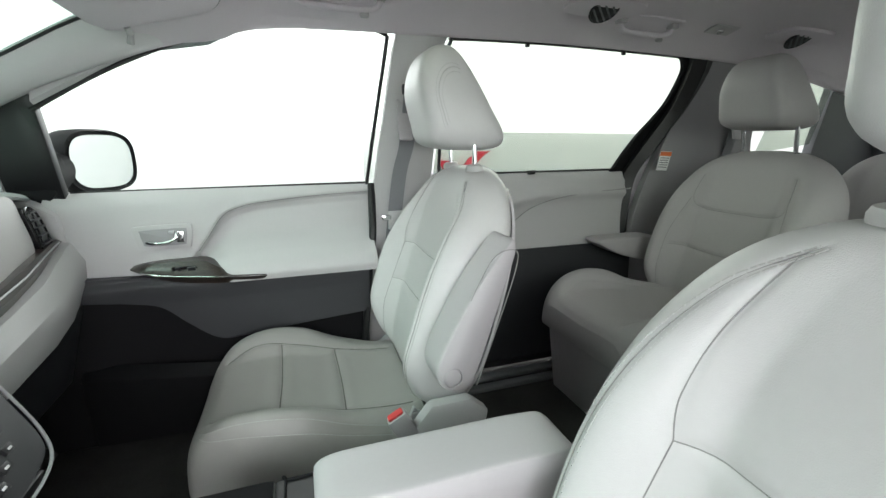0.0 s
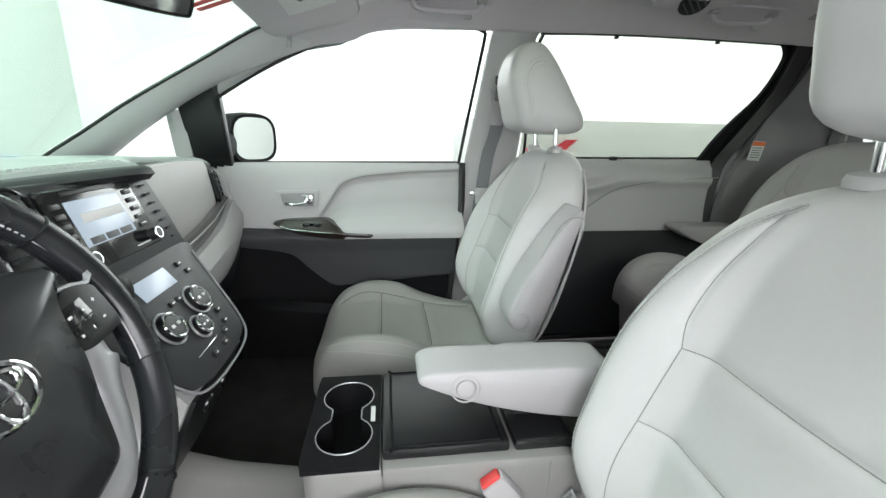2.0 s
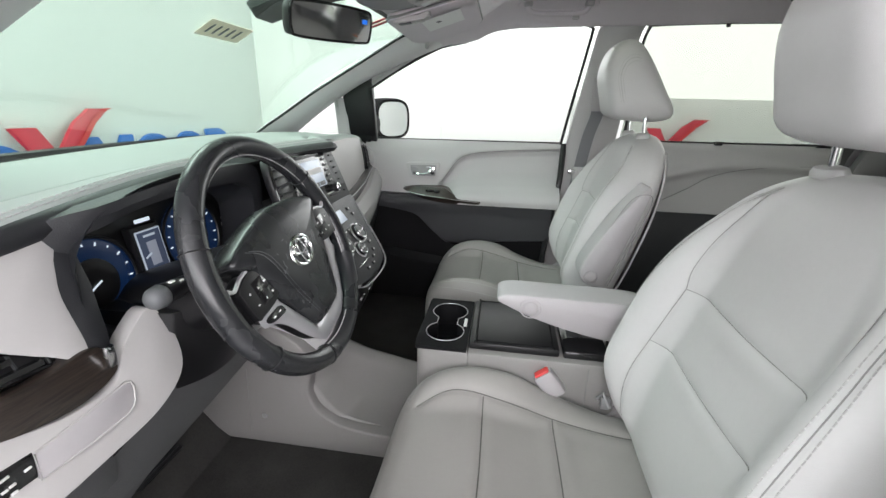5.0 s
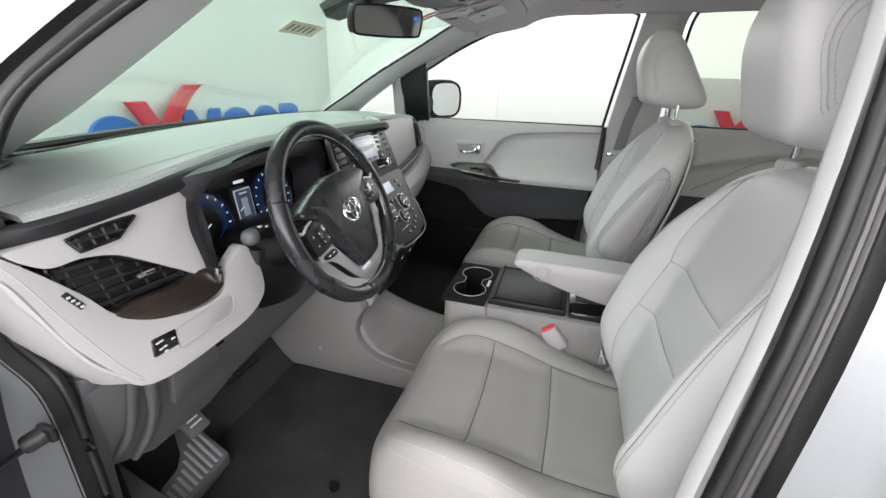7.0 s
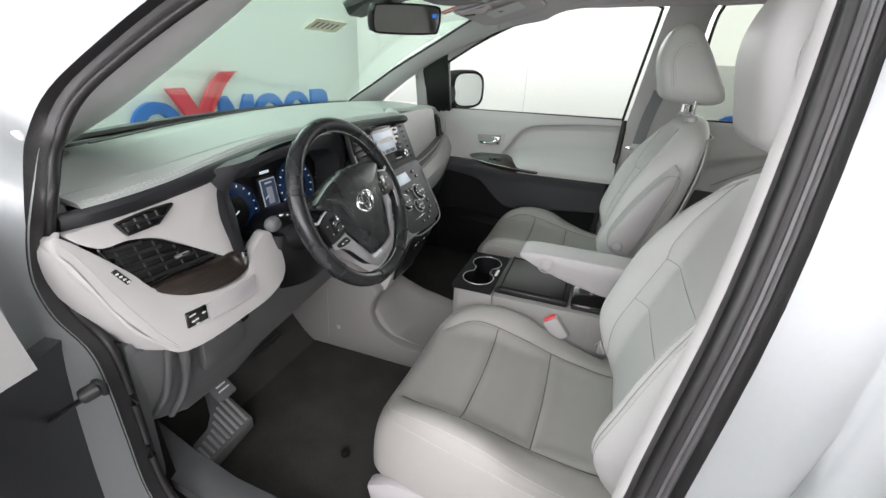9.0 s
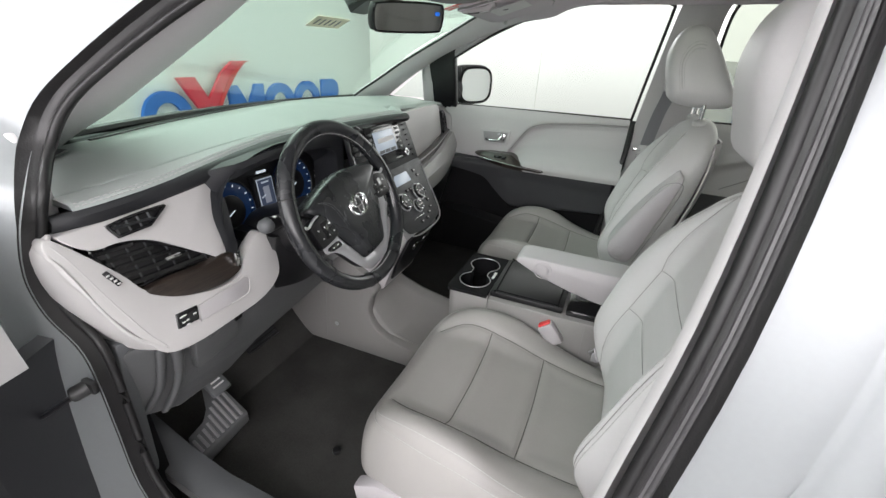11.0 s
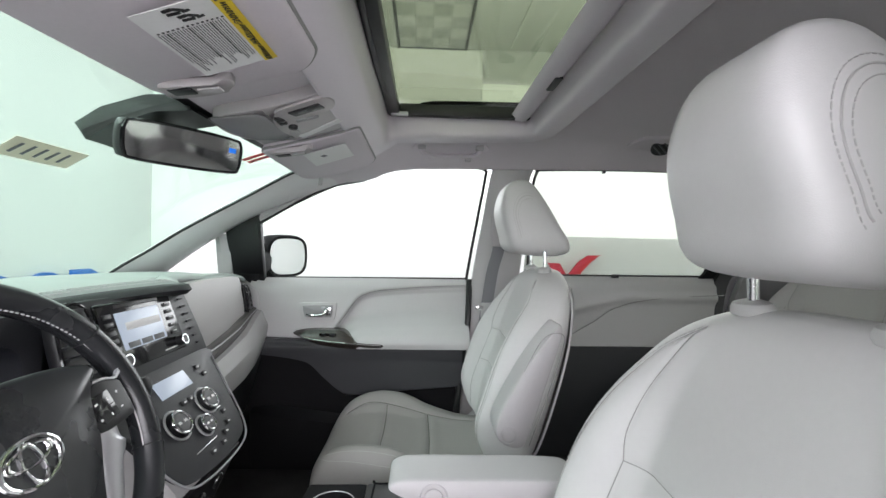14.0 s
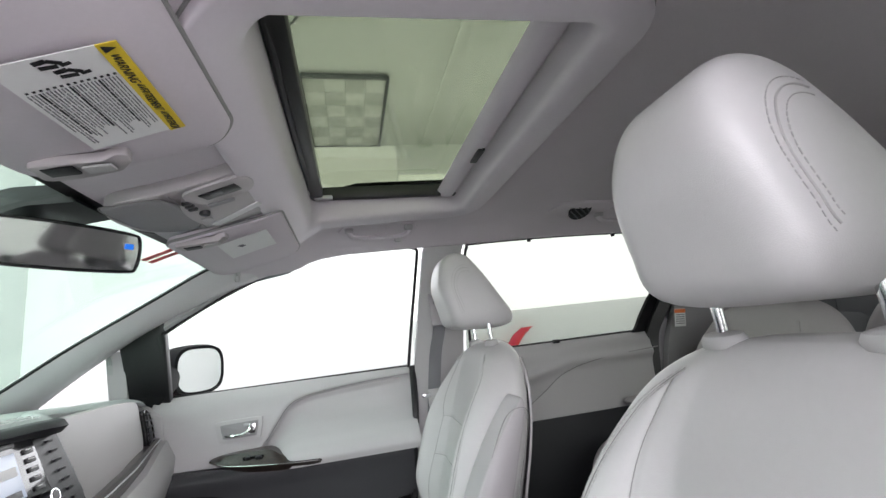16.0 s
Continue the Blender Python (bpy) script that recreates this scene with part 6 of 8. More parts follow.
for sg in (1, -1):
    ins = curve_pts([(a[0], a[1], 0) for a, b in RUNGS], 33)
    outs = curve_pts([(b[0] - (0.026 if sg > 0 and i < 2 else 0), b[1], 0) for i, (a, b) in enumerate(RUNGS)], 33)
    sp, un = [], []
    for i, (p, q) in enumerate(zip(ins, outs)):
        z = 0.0105 - 0.0105 * (i / 32) ** 3
        row = [(p, z - 0.003), (p.lerp(q, 0.12), z + 0.001), (p.lerp(q, 0.5), z + 0.0024), (p.lerp(q, 0.88), z + 0.001), (q, z - 0.002), (q.lerp(p, 0.06), z - 0.005), (p.lerp(q, 0.1), z - 0.005)]
        sp.append([Vector((sg * c.x, c.y, h)) for c, h in row])
        un.append([Vector((sg * c.x, c.y, h)) for c, h in ((p.lerp(q, 0.15), z - 0.0045), (q.lerp(p, 0.12), z - 0.0045), (q.lerp(p, 0.3), z - 0.028), (p.lerp(q, 0.15), z - 0.028))])
    part("lower_spoke", moved(loft(sp), WM), SATIN, wheel, "satin silver lower spoke", smooth=50)
    part("spoke_underside", moved(loft(un), WM), BLACK, wheel, "black underside of the spoke")
    p = part("switch_pod", moved(prism([(sg * x, y) for x, y in rounded(POD, 40)], "z", -0.014, 0.0145, 0.003), WM), BLACK, wheel, "black switch pod")
    square = [(0.094, 0.008), (0.100, 0.0145), (0.126, 0.0145), (0.127, -0.019), (0.101, -0.0205), (0.093, -0.012)]
    part("key_block", moved(prism([(sg * x, y) for x, y in square], "z", 0.013, 0.0153, 0.0006), WM), GLOSSBLACK, p, "gloss black key block")
    part("key_gap", moved(rbox((sg * 0.110, -0.0035, 0.0153), (0.0315, 0.0009, 0.0006), 0), WM), MATTBLACK, p)
    for x, y, w, h in ((0.101, 0.005, 0.005, 0.0025), (0.098, -0.014, 0.003, 0.0026), (0.119, 0.004, 0.0012, 0.0034), (0.115, -0.0145, 0.0012, 0.0034), (0.137, 0.005, 0.004, 0.0009), (0.137, 0.005, 0.0009, 0.004), (0.134, -0.014, 0.0036, 0.0018)):
        part("key_mark", moved(rbox((sg * x, y, 0.0156 if x < 0.13 else 0.0147), (w, h, 0.0005), 0), WM), WHITE, p)
    sliver = curve_pts([(0.113, 0.0295, 0), (0.133, 0.0265, 0), (0.150, 0.0200, 0), (0.158, 0.0235, 0), (0.168, 0.030, 0)], 14)
    part("spoke_sliver", moved(loft([[(sg * c.x, c.y + w, 0.008 + h) for w, h in ((-0.0025 - k, 0), (-0.0015 - k, 0.004), (0.0015 + k, 0.004), (0.0025 + k, 0))] for c, k in [(c, 0.003 * max(0, i - 8) / 5) for i, c in enumerate(sliver)]]), WM), SATIN, wheel, "satin silver sliver over the pod", smooth=50)
    part("rim_bridge", moved(loft([[(sg * x, y, z) for y, z in ((0.024 * k, -0.012), (0.024 * k, 0.004), (-0.03 * k, 0.004), (-0.03 * k, -0.012))] for x, k in ((0.145, 1.0), (0.162, 0.9), (0.176, 0.8))]), WM), BLACK, wheel)
kb = part("phone_key", moved(prism(rounded([(-0.136, -0.036), (-0.104, -0.036), (-0.096, -0.044), (-0.100, -0.050), (-0.131, -0.0455)], 24), "z", 0.006, 0.0145, 0.0015), WM), GLOSSBLACK, wheel, "gloss black phone key")
for x in (-0.123, -0.108):
    part("key_mark", moved(rbox((x, -0.042, 0.0148), (0.005, 0.0018, 0.0006), 0), WM), WHITE, kb)
part("wheel_column", moved(tube([(0, 0, -0.03), (0, 0, -0.09)], 0.045, 20), WM), BLACK, wheel)

# ---- pedals and footrest ----
foot_t = thing("footrest", (-0.66, -0.69, 0.47), "grey ribbed rubber footrest on the carpet", "footrest")
rest_z = lambda x: 0.502 - (0.60 + x) * 0.5
rest = [(-0.764, -0.630), (-0.741, -0.602), (-0.622, -0.612), (-0.612, -0.760), (-0.671, -0.755), (-0.678, -0.704), (-0.698, -0.675)]
fp = part("plate", ([Vector((p.x, p.y, rest_z(p.x) + p.z)) for p in prism(rest, "z", -0.03, 0.004, 0.004)[0]], prism(rest, "z", -0.03, 0.004, 0.004)[1]), REST, foot_t, smooth=50)
for i in range(9):
    f = i / 8
    x0 = lerp([(0.0, -0.712), (0.4, -0.690), (0.6, -0.668), (1.0, -0.656)], f)[0]
    y0 = -0.616 - 0.136 * f
    part("rib", tube([(x0, y0, rest_z(x0) + 0.005), (-0.627 + 0.006 * f, y0 - 0.012 + 0.008 * f, rest_z(-0.627) + 0.005)], 0.0042, 8, flat=0.8), RIB, fp)
pb = thing("parking_brake_pedal", (-0.66, -0.67, 0.66), "rubber padded parking brake pedal", "pedal")
part("arm", tube(curve_pts([(-0.80, -0.64, 0.84), (-0.74, -0.66, 0.76), (-0.66, -0.675, 0.69)], 12), 0.008, 8), BLACK, pb)
pad_m = Matrix.Translation((-0.632, -0.678, 0.672)) @ Matrix.Rotation(radians(40), 4, "Y")
pp = part("pad", moved(rbox((0, 0, 0), (0.06, 0.052, 0.016), 0.008), pad_m), MID, pb)
part("legend_bar", moved(join(rbox((-0.004, 0, 0.0085), (0.004, 0.026, 0.001), 0), rbox((0.008, 0, 0.0085), (0.004, 0.03, 0.001), 0)), pad_m), WHITE, pp)
bp_t = thing("brake_pedal", (-0.72, -0.47, 0.66), "black ribbed brake pedal", "pedal")
bm_ = Matrix.Translation((-0.70, -0.47, 0.66)) @ Matrix.Rotation(radians(45), 4, "Y")
part("arm", tube([(-0.84, -0.45, 0.9), (-0.76, -0.46, 0.75), (-0.71, -0.47, 0.66)], 0.009, 8), BLACK, bp_t)
bpad = part("pad", moved(rbox((0, 0, 0), (0.07, 0.12, 0.014), 0.006), bm_), BLACK, bp_t)
for i in range(5):
    part("rib", moved(rbox((-0.024 + 0.012 * i, 0, 0.008), (0.005, 0.1, 0.005), 0.002), bm_), DARK, bpad)

# ---- centre console ----
con = thing("centre_console", (0.02, -0.1, 0.47), "light grey floor console with black top and cup holders", "console")
part("body", prism([(-0.079, 0.47), (0.245, 0.47), (0.255, 0.70), (0.25, 0.79), (0.225, 0.825), (-0.079, 0.825)], "y", -0.225, 0.035, 0.008), TAUPE, con, "light grey console body")
fr_ = [(-0.200, -0.195), (-0.194, -0.214), (-0.175, -0.225), (-0.0785, -0.225), (-0.0785, 0.035), (-0.175, 0.035), (-0.194, 0.024), (-0.200, 0.005)]
in_ = [(-0.187, -0.190), (-0.184, -0.203), (-0.172, -0.211), (-0.082, -0.211), (-0.082, 0.021), (-0.172, 0.021), (-0.184, 0.013), (-0.187, 0.0)]
part("body_nose", loft([[(x, y, 0.47) for x, y in fr_], [(x, y, 0.818) for x, y in fr_], [(x * 0.6 + a * 0.4, y * 0.6 + b * 0.4, 0.826) for (x, y), (a, b) in zip(fr_, in_)], [(x, y, 0.826) for x, y in in_], [(x, y, 0.764) for x, y in in_]], cap=False), TAUPE, con, smooth=60)
for x in (-0.078, 0.19):
    part("joint_line", rbox((x, -0.2262, 0.68), (0.002, 0.002, 0.27), 0), SEAM, con)


def plate_with_cups():
    """The black cup holder plate: a slab with two joined round wells."""
    n = 72
    x0, x1, y0, y1 = -0.203, -0.081, -0.222, 0.032
    c1, c2, r = (-0.140, -0.044), (-0.140, -0.150), 0.046
    inner, outer = [], []
    for i in range(n):
        a = i / n * 2 * math.pi
        d = Vector((math.cos(a), math.sin(a)))
        best = 0
        o = Vector((-0.140, -0.097))
        for k in range(1, 400):
            p = o + d * k * 0.0005
            if (p - Vector(c1)).length < r or (p - Vector(c2)).length < r or (abs(p.x - o.x) < 0.026 and abs(p.y - o.y) < 0.05):
                best = k * 0.0005
        inner.append(o + d * best)
        f = min((x1 - o.x) / d.x if d.x > 1e-6 else 9, (x0 - o.x) / d.x if d.x < -1e-6 else 9, (y1 - o.y) / d.y if d.y > 1e-6 else 9, (y0 - o.y) / d.y if d.y < -1e-6 else 9)
        outer.append(o + d * f)
    rings = [[(p.x, p.y, 0.822) for p in outer], [(p.x, p.y, 0.830) for p in outer], [(p.x, p.y, 0.832) for p in inner], [(p.x, p.y, 0.770) for p in inner]]
    V, F = loft(rings, cap=False)
    F.append(tuple(range(3 * n, 4 * n)))
    return (V, F), [(p.x, p.y, 0.833) for p in inner]


cup, cup_rim = plate_with_cups()
cp_ = part("cup_holder", cup, MATTBLACK, con, "gloss black double cup holder")
part("cup_rim", tube(cup_rim, 0.0010, 6, True), SATIN, cp_, "thin silver cup holder rim")
part("cup_tag", rbox((-0.094, -0.10, 0.833), (0.008, 0.04, 0.003), 0.001), WHITE, cp_, "small white label")
lid = part("lid", rbox((0.025, -0.097, 0.834), (0.205, 0.222, 0.02), 0.006), BLACK, con, "black lid with a recessed mat")
part("lid_rim", tube([(x, y, 0.8445) for x, y in rounded([(-0.06, -0.195), (-0.062, 0.0), (-0.05, 0.008), (0.10, 0.008), (0.112, 0.0), (0.112, -0.19), (0.10, -0.2), (-0.05, -0.2)], 60)], 0.0022, 6, True), MATTBLACK, lid)
part("rear_tray", rbox((0.185, -0.097, 0.832), (0.10, 0.222, 0.02), 0.006), GLOSSBLACK, con)
part("tray_mark", rbox((0.165, -0.10, 0.843), (0.03, 0.08, 0.002), 0.001), DARK, con)
single("seat_tag", rbox((-0.13, -0.64, 0.475), (0.04, 0.02, 0.06), 0.003), YELLOW, "small yellow tag under the seat edge", "tag")
single("floor_plug", disc((-0.35, -0.585, 0.47), (0, 0, 1), 0.012, 0.01, 18, 0.3), BLACK, "small black plug on the carpet", "plug")


# ---- passenger front door ----
WIN_TOP = [(-0.585, 0.72, 1.41), (-0.46, 0.705, 1.482), (-0.35, 0.70, 1.537), (-0.24, 0.70, 1.582), (-0.10, 0.70, 1.622), (0.08, 0.70, 1.641), (0.20, 0.70, 1.644), (0.255, 0.702, 1.63)]


def win_top(x):
    return lerp([(a, c) for a, b, c in WIN_TOP], x)[0]


def door_y(x, z):
    """Inner face of the upper door trim."""
    y = lerp([(0.50, 0.765), (0.80, 0.765), (0.95, 0.77), (1.05, 0.783), (1.12, 0.792), (1.17, 0.802), (1.195, 0.822), (1.212, 0.85)], z)[0]
    return y - 0.03 * max(0, (-x - 0.35) / 0.27) ** 2


door = thing("front_door", (-0.2, 0.85, 0.5), "two-tone grey passenger front door with wood trim", "car door")


def scoop_top(x):
    return lerp([(-0.31, 1.018), (-0.27, 1.075), (-0.225, 1.137), (-0.17, 1.162), (-0.105, 1.172), (0.05, 1.185), (0.21, 1.192)], x)[0]


def step(a, b, x):
    t = min(max((x - a) / (b - a), 0), 1)
    return t * t * (3 - 2 * t)


def trim_y(x, z):
    """The upper trim with its scooped armrest."""
    y = door_y(x, z)
    if x > -0.31:
        top = scoop_top(x)
        inside = step(0.002, -0.014, z - top)
        v = (z - 0.955) / (top - 0.955)
        d = lerp([(-0.3, -0.055), (0.0, -0.066), (0.10, -0.072), (0.22, -0.060), (0.36, -0.018), (0.55, 0.020), (0.85, 0.030), (0.95, 0.022), (1.2, 0.016)], v)[0]
        k = step(-0.31, -0.20, x) if d < 0 else 1
        y += inside * d * k
    return y


part("upper_trim", shell(lambda u, v: (lambda x, z: (x, trim_y(x, z), z))(-0.635 + 0.845 * u, 0.955 + (0.252 + 0.004 * u) * v), 110, 90, 0.03), TRIM, door, "light grey upper trim with a scooped armrest", smooth=60)
part("seam_line", tube([(x, door_y(x, scoop_top(x)) + 0.002, scoop_top(x) - 0.004) for x in [-0.295 + 0.49 * i / 50 for i in range(51)]], 0.0014, 5), SEAM, door)


def overhang(x):
    """Height of the lower edge of the panel's swelling over the pocket."""
    return lerp([(-0.72, 0.95), (-0.50, 0.915), (-0.42, 0.897), (-0.388, 0.881), (-0.342, 0.831), (-0.267, 0.766), (-0.20, 0.764), (-0.10, 0.775), (0.20, 0.80)], x)[0]


def lower_y(x, z):
    y = lerp([(0.50, 0.755), (0.70, 0.752), (0.80, 0.742), (0.90, 0.732), (0.955, 0.722), (0.975, 0.735)], z)[0] - 0.025 * max(0, (-x - 0.35) / 0.27) ** 2
    return y


def lower_top(x):
    u = (x + 0.70) / 0.885
    return 1.012 - 0.045 * max(u, 0) ** 0.4 - 0.01 * u


part("lower_panel", shell(lambda u, v: (lambda x: (lambda z: (x, lower_y(x, z) + 0.02 * (1 - step(0.0, 0.05, v)), z))(overhang(x) + (lower_top(x) - overhang(x)) * v))(-0.70 + 0.885 * u), 90, 40, 0.03), DEEP, door, "charcoal lower panel", smooth=50)
# Recess under the swelling; black puts the shadow there into the colour.
part("shaded_moulding", shell(lambda u, v: (lambda x: (x, 0.782 - 0.055 * step(-0.40, -0.62, x), 0.50 + (overhang(x) + 0.01 - 0.50) * v))(-0.70 + 0.885 * u), 60, 12, 0.02), MATTBLACK, door, "recessed moulding blackened for its shade", smooth=50)
WT = [(-0.455, 1.004, 1.006, 1.009, 0.735), (-0.43, 0.990, 0.997, 1.014, 0.725), (-0.397, 0.977, 0.990, 1.018, 0.717), (-0.35, 0.966, 0.985, 1.020, 0.709), (-0.30, 0.959, 0.981, 1.0205, 0.703), (-0.275, 0.957, 0.979, 1.0195, 0.701), (-0.25, 0.955, 0.977, 1.006, 0.698), (-0.225, 0.954, 0.975, 0.990, 0.697), (-0.17, 0.953, 0.972, 0.984, 0.696), (-0.118, 0.953, 0.970, 0.979, 0.697), (-0.112, 0.956, 0.969, 0.976, 0.702)]
wt_rows = [(-0.455 + 0.343 * i / 40, *lerp(WT, -0.455 + 0.343 * i / 40)) for i in range(41)]
w = part("wood_trim", loft([[(x, 0.775, b), (x, y + 0.012, b), (x, y, m_ - 0.002), (x, y + 0.001, m_ + 0.002), (x, y + 0.022, t), (x, 0.775, t)] for x, b, m_, t, y in wt_rows]), WOOD, door, "dark glossy wood trim", smooth=40)
part("chrome_line", tube([(x, y - 0.0005, m_) for x, b, m_, t, y in wt_rows[3:40]], 0.0016, 6), CHROME, w, "thin chrome line")
tilt_m = Matrix.Rotation(radians(32), 4, "X")
swp = part("window_switch", rbox((-0.322, 0.7145, 1.0035), (0.062, 0.003, 0.014), 0.001, tilt_m), GLOSSBLACK, door, "gloss black window switch plate")
part("switch_key", rbox((-0.305, 0.711, 1.003), (0.020, 0.008, 0.011), 0.002, tilt_m), SLAT, swp)
part("lock_key", rbox((-0.338, 0.712, 1.005), (0.014, 0.006, 0.009), 0.002, tilt_m), SLAT, swp)
bz = rounded([(-0.447, 1.10), (-0.44, 1.114), (-0.32, 1.116), (-0.306, 1.11), (-0.311, 1.058), (-0.325, 1.05), (-0.425, 1.05), (-0.438, 1.062)], 40)
bzl = part("handle_bezel", ([Vector((p.x, door_y(p.x, p.z) - 0.010 + p.y, p.z)) for p in prism(bz, "y", 0, 0.014, 0.003)[0]], prism(bz, "y", 0, 0.014, 0.003)[1]), TRIM, door)
bi = rounded([(-0.432, 1.096), (-0.425, 1.104), (-0.33, 1.106), (-0.318, 1.10), (-0.322, 1.066), (-0.332, 1.06), (-0.415, 1.06), (-0.426, 1.07)], 40)
part("handle_cup", ([Vector((p.x, door_y(p.x, p.z) - 0.0115 + p.y, p.z)) for p in prism(bi, "y", 0, 0.006, 0.001)[0]], prism(bi, "y", 0, 0.006, 0.001)[1]), CPILLAR, bzl, "recessed grey cup")
part("pull_handle", join(tube(curve_pts([(-0.415, 0.766, 1.072), (-0.39, 0.757, 1.070), (-0.36, 0.755, 1.073), (-0.343, 0.757, 1.083), (-0.34, 0.762, 1.10)], 20), 0.0065, 10, flat=0.8), rbox((-0.333, 0.765, 1.085), (0.02, 0.008, 0.032), 0.003)), CHROME, bzl, "chrome pull handle")
part("lock_knob", rbox((-0.352, 0.766, 1.098), (0.016, 0.008, 0.008), 0.002), SATIN, bzl)
# pocket and speaker
part("door_pocket", shell(lambda u, v: (lambda x: (x, 0.70 + 0.02 * (1 - v) + 0.05 * max(0, v - 0.9) / 0.1 - 0.012 * math.sin(u * math.pi), 0.50 + (0.24 - 0.09 * u) * v))(-0.60 + 0.75 * u), 30, 20, 0.03), BLACK, door, "black door pocket", smooth=50)

part("window_glass", shell(lambda u, v: (lambda x: (x, 0.86 - 0.155 * v, 1.19 + (win_top(x) + 0.005 - 1.19) * v))(-0.60 + 0.865 * u), 30, 8, 0.004), CLEAR_GLASS, door, "clear door window glass", smooth=60)
seal_line = [(0.205, 0.835, 1.21), (0.222, 0.79, 1.35), (0.245, 0.735, 1.52), (0.258, 0.703, 1.62)] + [(a, b - 0.003, c + 0.003) for a, b, c in reversed(WIN_TOP)]
part("window_seal", tube(curve_pts(seal_line, 70), 0.006, 8), RUBBER, door, "black window seal")
part("belt_strip", tube([(x, 0.853, 1.205 + 0.01 * (x + 0.6)) for x in [-0.6 + 0.81 * i / 20 for i in range(21)]], 0.005, 6), RUBBER, door)
part("edge_seal", tube(curve_pts([(0.214, 0.80, 1.215), (0.208, 0.772, 1.05), (0.192, 0.762, 0.95), (0.174, 0.75, 0.78), (0.15, 0.75, 0.55)], 30), 0.012, 8), RUBBER, door, "black door edge seal")
part("outer_skin", shell(lambda u, v: (-0.68 + 0.92 * u, 0.955 + 0.03 * math.sin(v * 2.6), 0.40 + 0.79 * v), 6, 14, 0.015), PAINT, door, "silver outer skin")
# window header trim: pad between glass top and roof rail
hd = loft([[(x, 0.698, win_top(x) + 0.004), (x, 0.685, win_top(x) + 0.012), (x, 0.70, win_top(x) + 0.05), (x, 0.74, win_top(x) + 0.03)] for x in [-0.57 + 0.83 * i / 30 for i in range(31)]])
part("window_frame", hd, TRIM, door)

# ---- door mirrors ----
def side_mirror(sg):
    m = thing("door_mirror", (-0.62, sg * 0.86, 1.2), "black door mirror with a large rounded glass", "door mirror", "door mirrors")
    cz = 1.285
    turn = Matrix.Translation((-0.575, sg * 1.035, 0)) @ Matrix.Rotation(radians(-29 * sg), 4, "Z") @ Matrix.Translation((0.53, 0, 0))

    def ring(x, k, kz=1.0):
        return [turn @ Vector((x, sg * 0.108 * k * math.copysign(abs(math.cos(a)) ** 0.6, math.cos(a)), cz + 0.086 * k * kz * math.copysign(abs(math.sin(a)) ** 0.65, math.sin(a)))) for a in [i / 40 * 6.28318 for i in range(40)]]
    part("housing", loft([ring(-0.535, 0.94), ring(-0.528, 1.06), ring(-0.55, 1.13), ring(-0.60, 1.10), ring(-0.65, 0.85), ring(-0.675, 0.5), ring(-0.68, 0.1)]), MATTBLACK, m, smooth=60)
    part("glass", loft([ring(-0.536, 0.93), ring(-0.529, 0.925), ring(-0.5285, 0.4)]), MIRROR, m, "mirror glass")
    part("foot", loft([[(xc + rx * math.cos(a), sg * y, z + rz * math.sin(a)) for a in [i / 20 * 6.28318 for i in range(20)]] for y, xc, rx, z, rz in ((0.79, -0.645, 0.05, 1.245, 0.062), (0.86, -0.645, 0.045, 1.25, 0.055), (0.93, -0.65, 0.04, 1.262, 0.05), (1.0, -0.66, 0.03, 1.275, 0.045))]), MATTBLACK, m, smooth=60)
    return m


side_mirror(1)

# ---- sliding door, passenger side ----
sd = thing("sliding_door", (0.9, 0.87, 0.5), "grey trimmed sliding side door with a tinted window", "car door")


def rear_edge(z):
    return lerp([(0.50, 1.235), (0.95, 1.235), (1.10, 1.245), (1.23, 1.27), (1.35, 1.325), (1.48, 1.385), (1.60, 1.405), (1.66, 1.39)], z)[0]


sy = lambda z: lerp([(0.50, 0.80), (0.80, 0.80), (0.95, 0.805), (1.05, 0.82), (1.15, 0.83), (1.21, 0.84), (1.236, 0.862)], z)[0]
part("upper_trim", shell(lambda u, v: (lambda z: (0.43 + (rear_edge(z) - 0.43) * u, sy(z) - (0.018 * math.exp(-((z - (0.98 + 0.17 * min(1, u * 1.9) ** 0.5)) / 0.02) ** 2) if z < 1.2 else 0), z))(0.95 + 0.285 * v), 40, 40, 0.03), LEATHER_SHADED if 0 else TRIM, sd, "light grey upper trim", smooth=50)
part("lower_panel", shell(lambda u, v: (0.41 + 0.87 * u, 0.795 - 0.012 * math.sin(v * 3.1), 0.50 + 0.452 * v), 10, 16, 0.03), DARK, sd, "charcoal lower panel")
part("crease_line", tube(curve_pts([(0.60, 0.80, 0.98), (0.72, 0.801, 1.05), (0.82, 0.806, 1.11), (0.98, 0.813, 1.145), (1.28, 0.82, 1.165)], 40), 0.002, 5), SEAM, sd)
part("window_glass", shell(lambda u, v: (lambda z: (0.45 + (rear_edge(z) - 0.45) * u, 0.885 - 0.155 * v, z))(1.215 + 0.445 * v), 16, 8, 0.004), PRIVACY_GLASS, sd, "tinted window glass", smooth=60)
rs = [Vector((rear_edge(z), 0.862 - 0.155 * max(0, (z - 1.215) / 0.445), z)) for z in [0.52 + 1.135 * i / 40 for i in range(41)]]
part("rear_seal", loft([[p + Vector((dx, dy, 0)) for dx, dy in ((-0.012, -0.02), (0.03, -0.045), (0.055, -0.03), (0.14, -0.005), (0.14, 0.03), (-0.012, 0.02))] for p in rs]), RUBBER, sd, "thick black rubber seal", smooth=50)
glass_edge = lambda z: lerp([(1.22, 1.17), (1.24, 1.205), (1.30, 1.232), (1.372, 1.272), (1.479, 1.347), (1.56, 1.372), (1.62, 1.372), (1.66, 1.33)], z)[0]
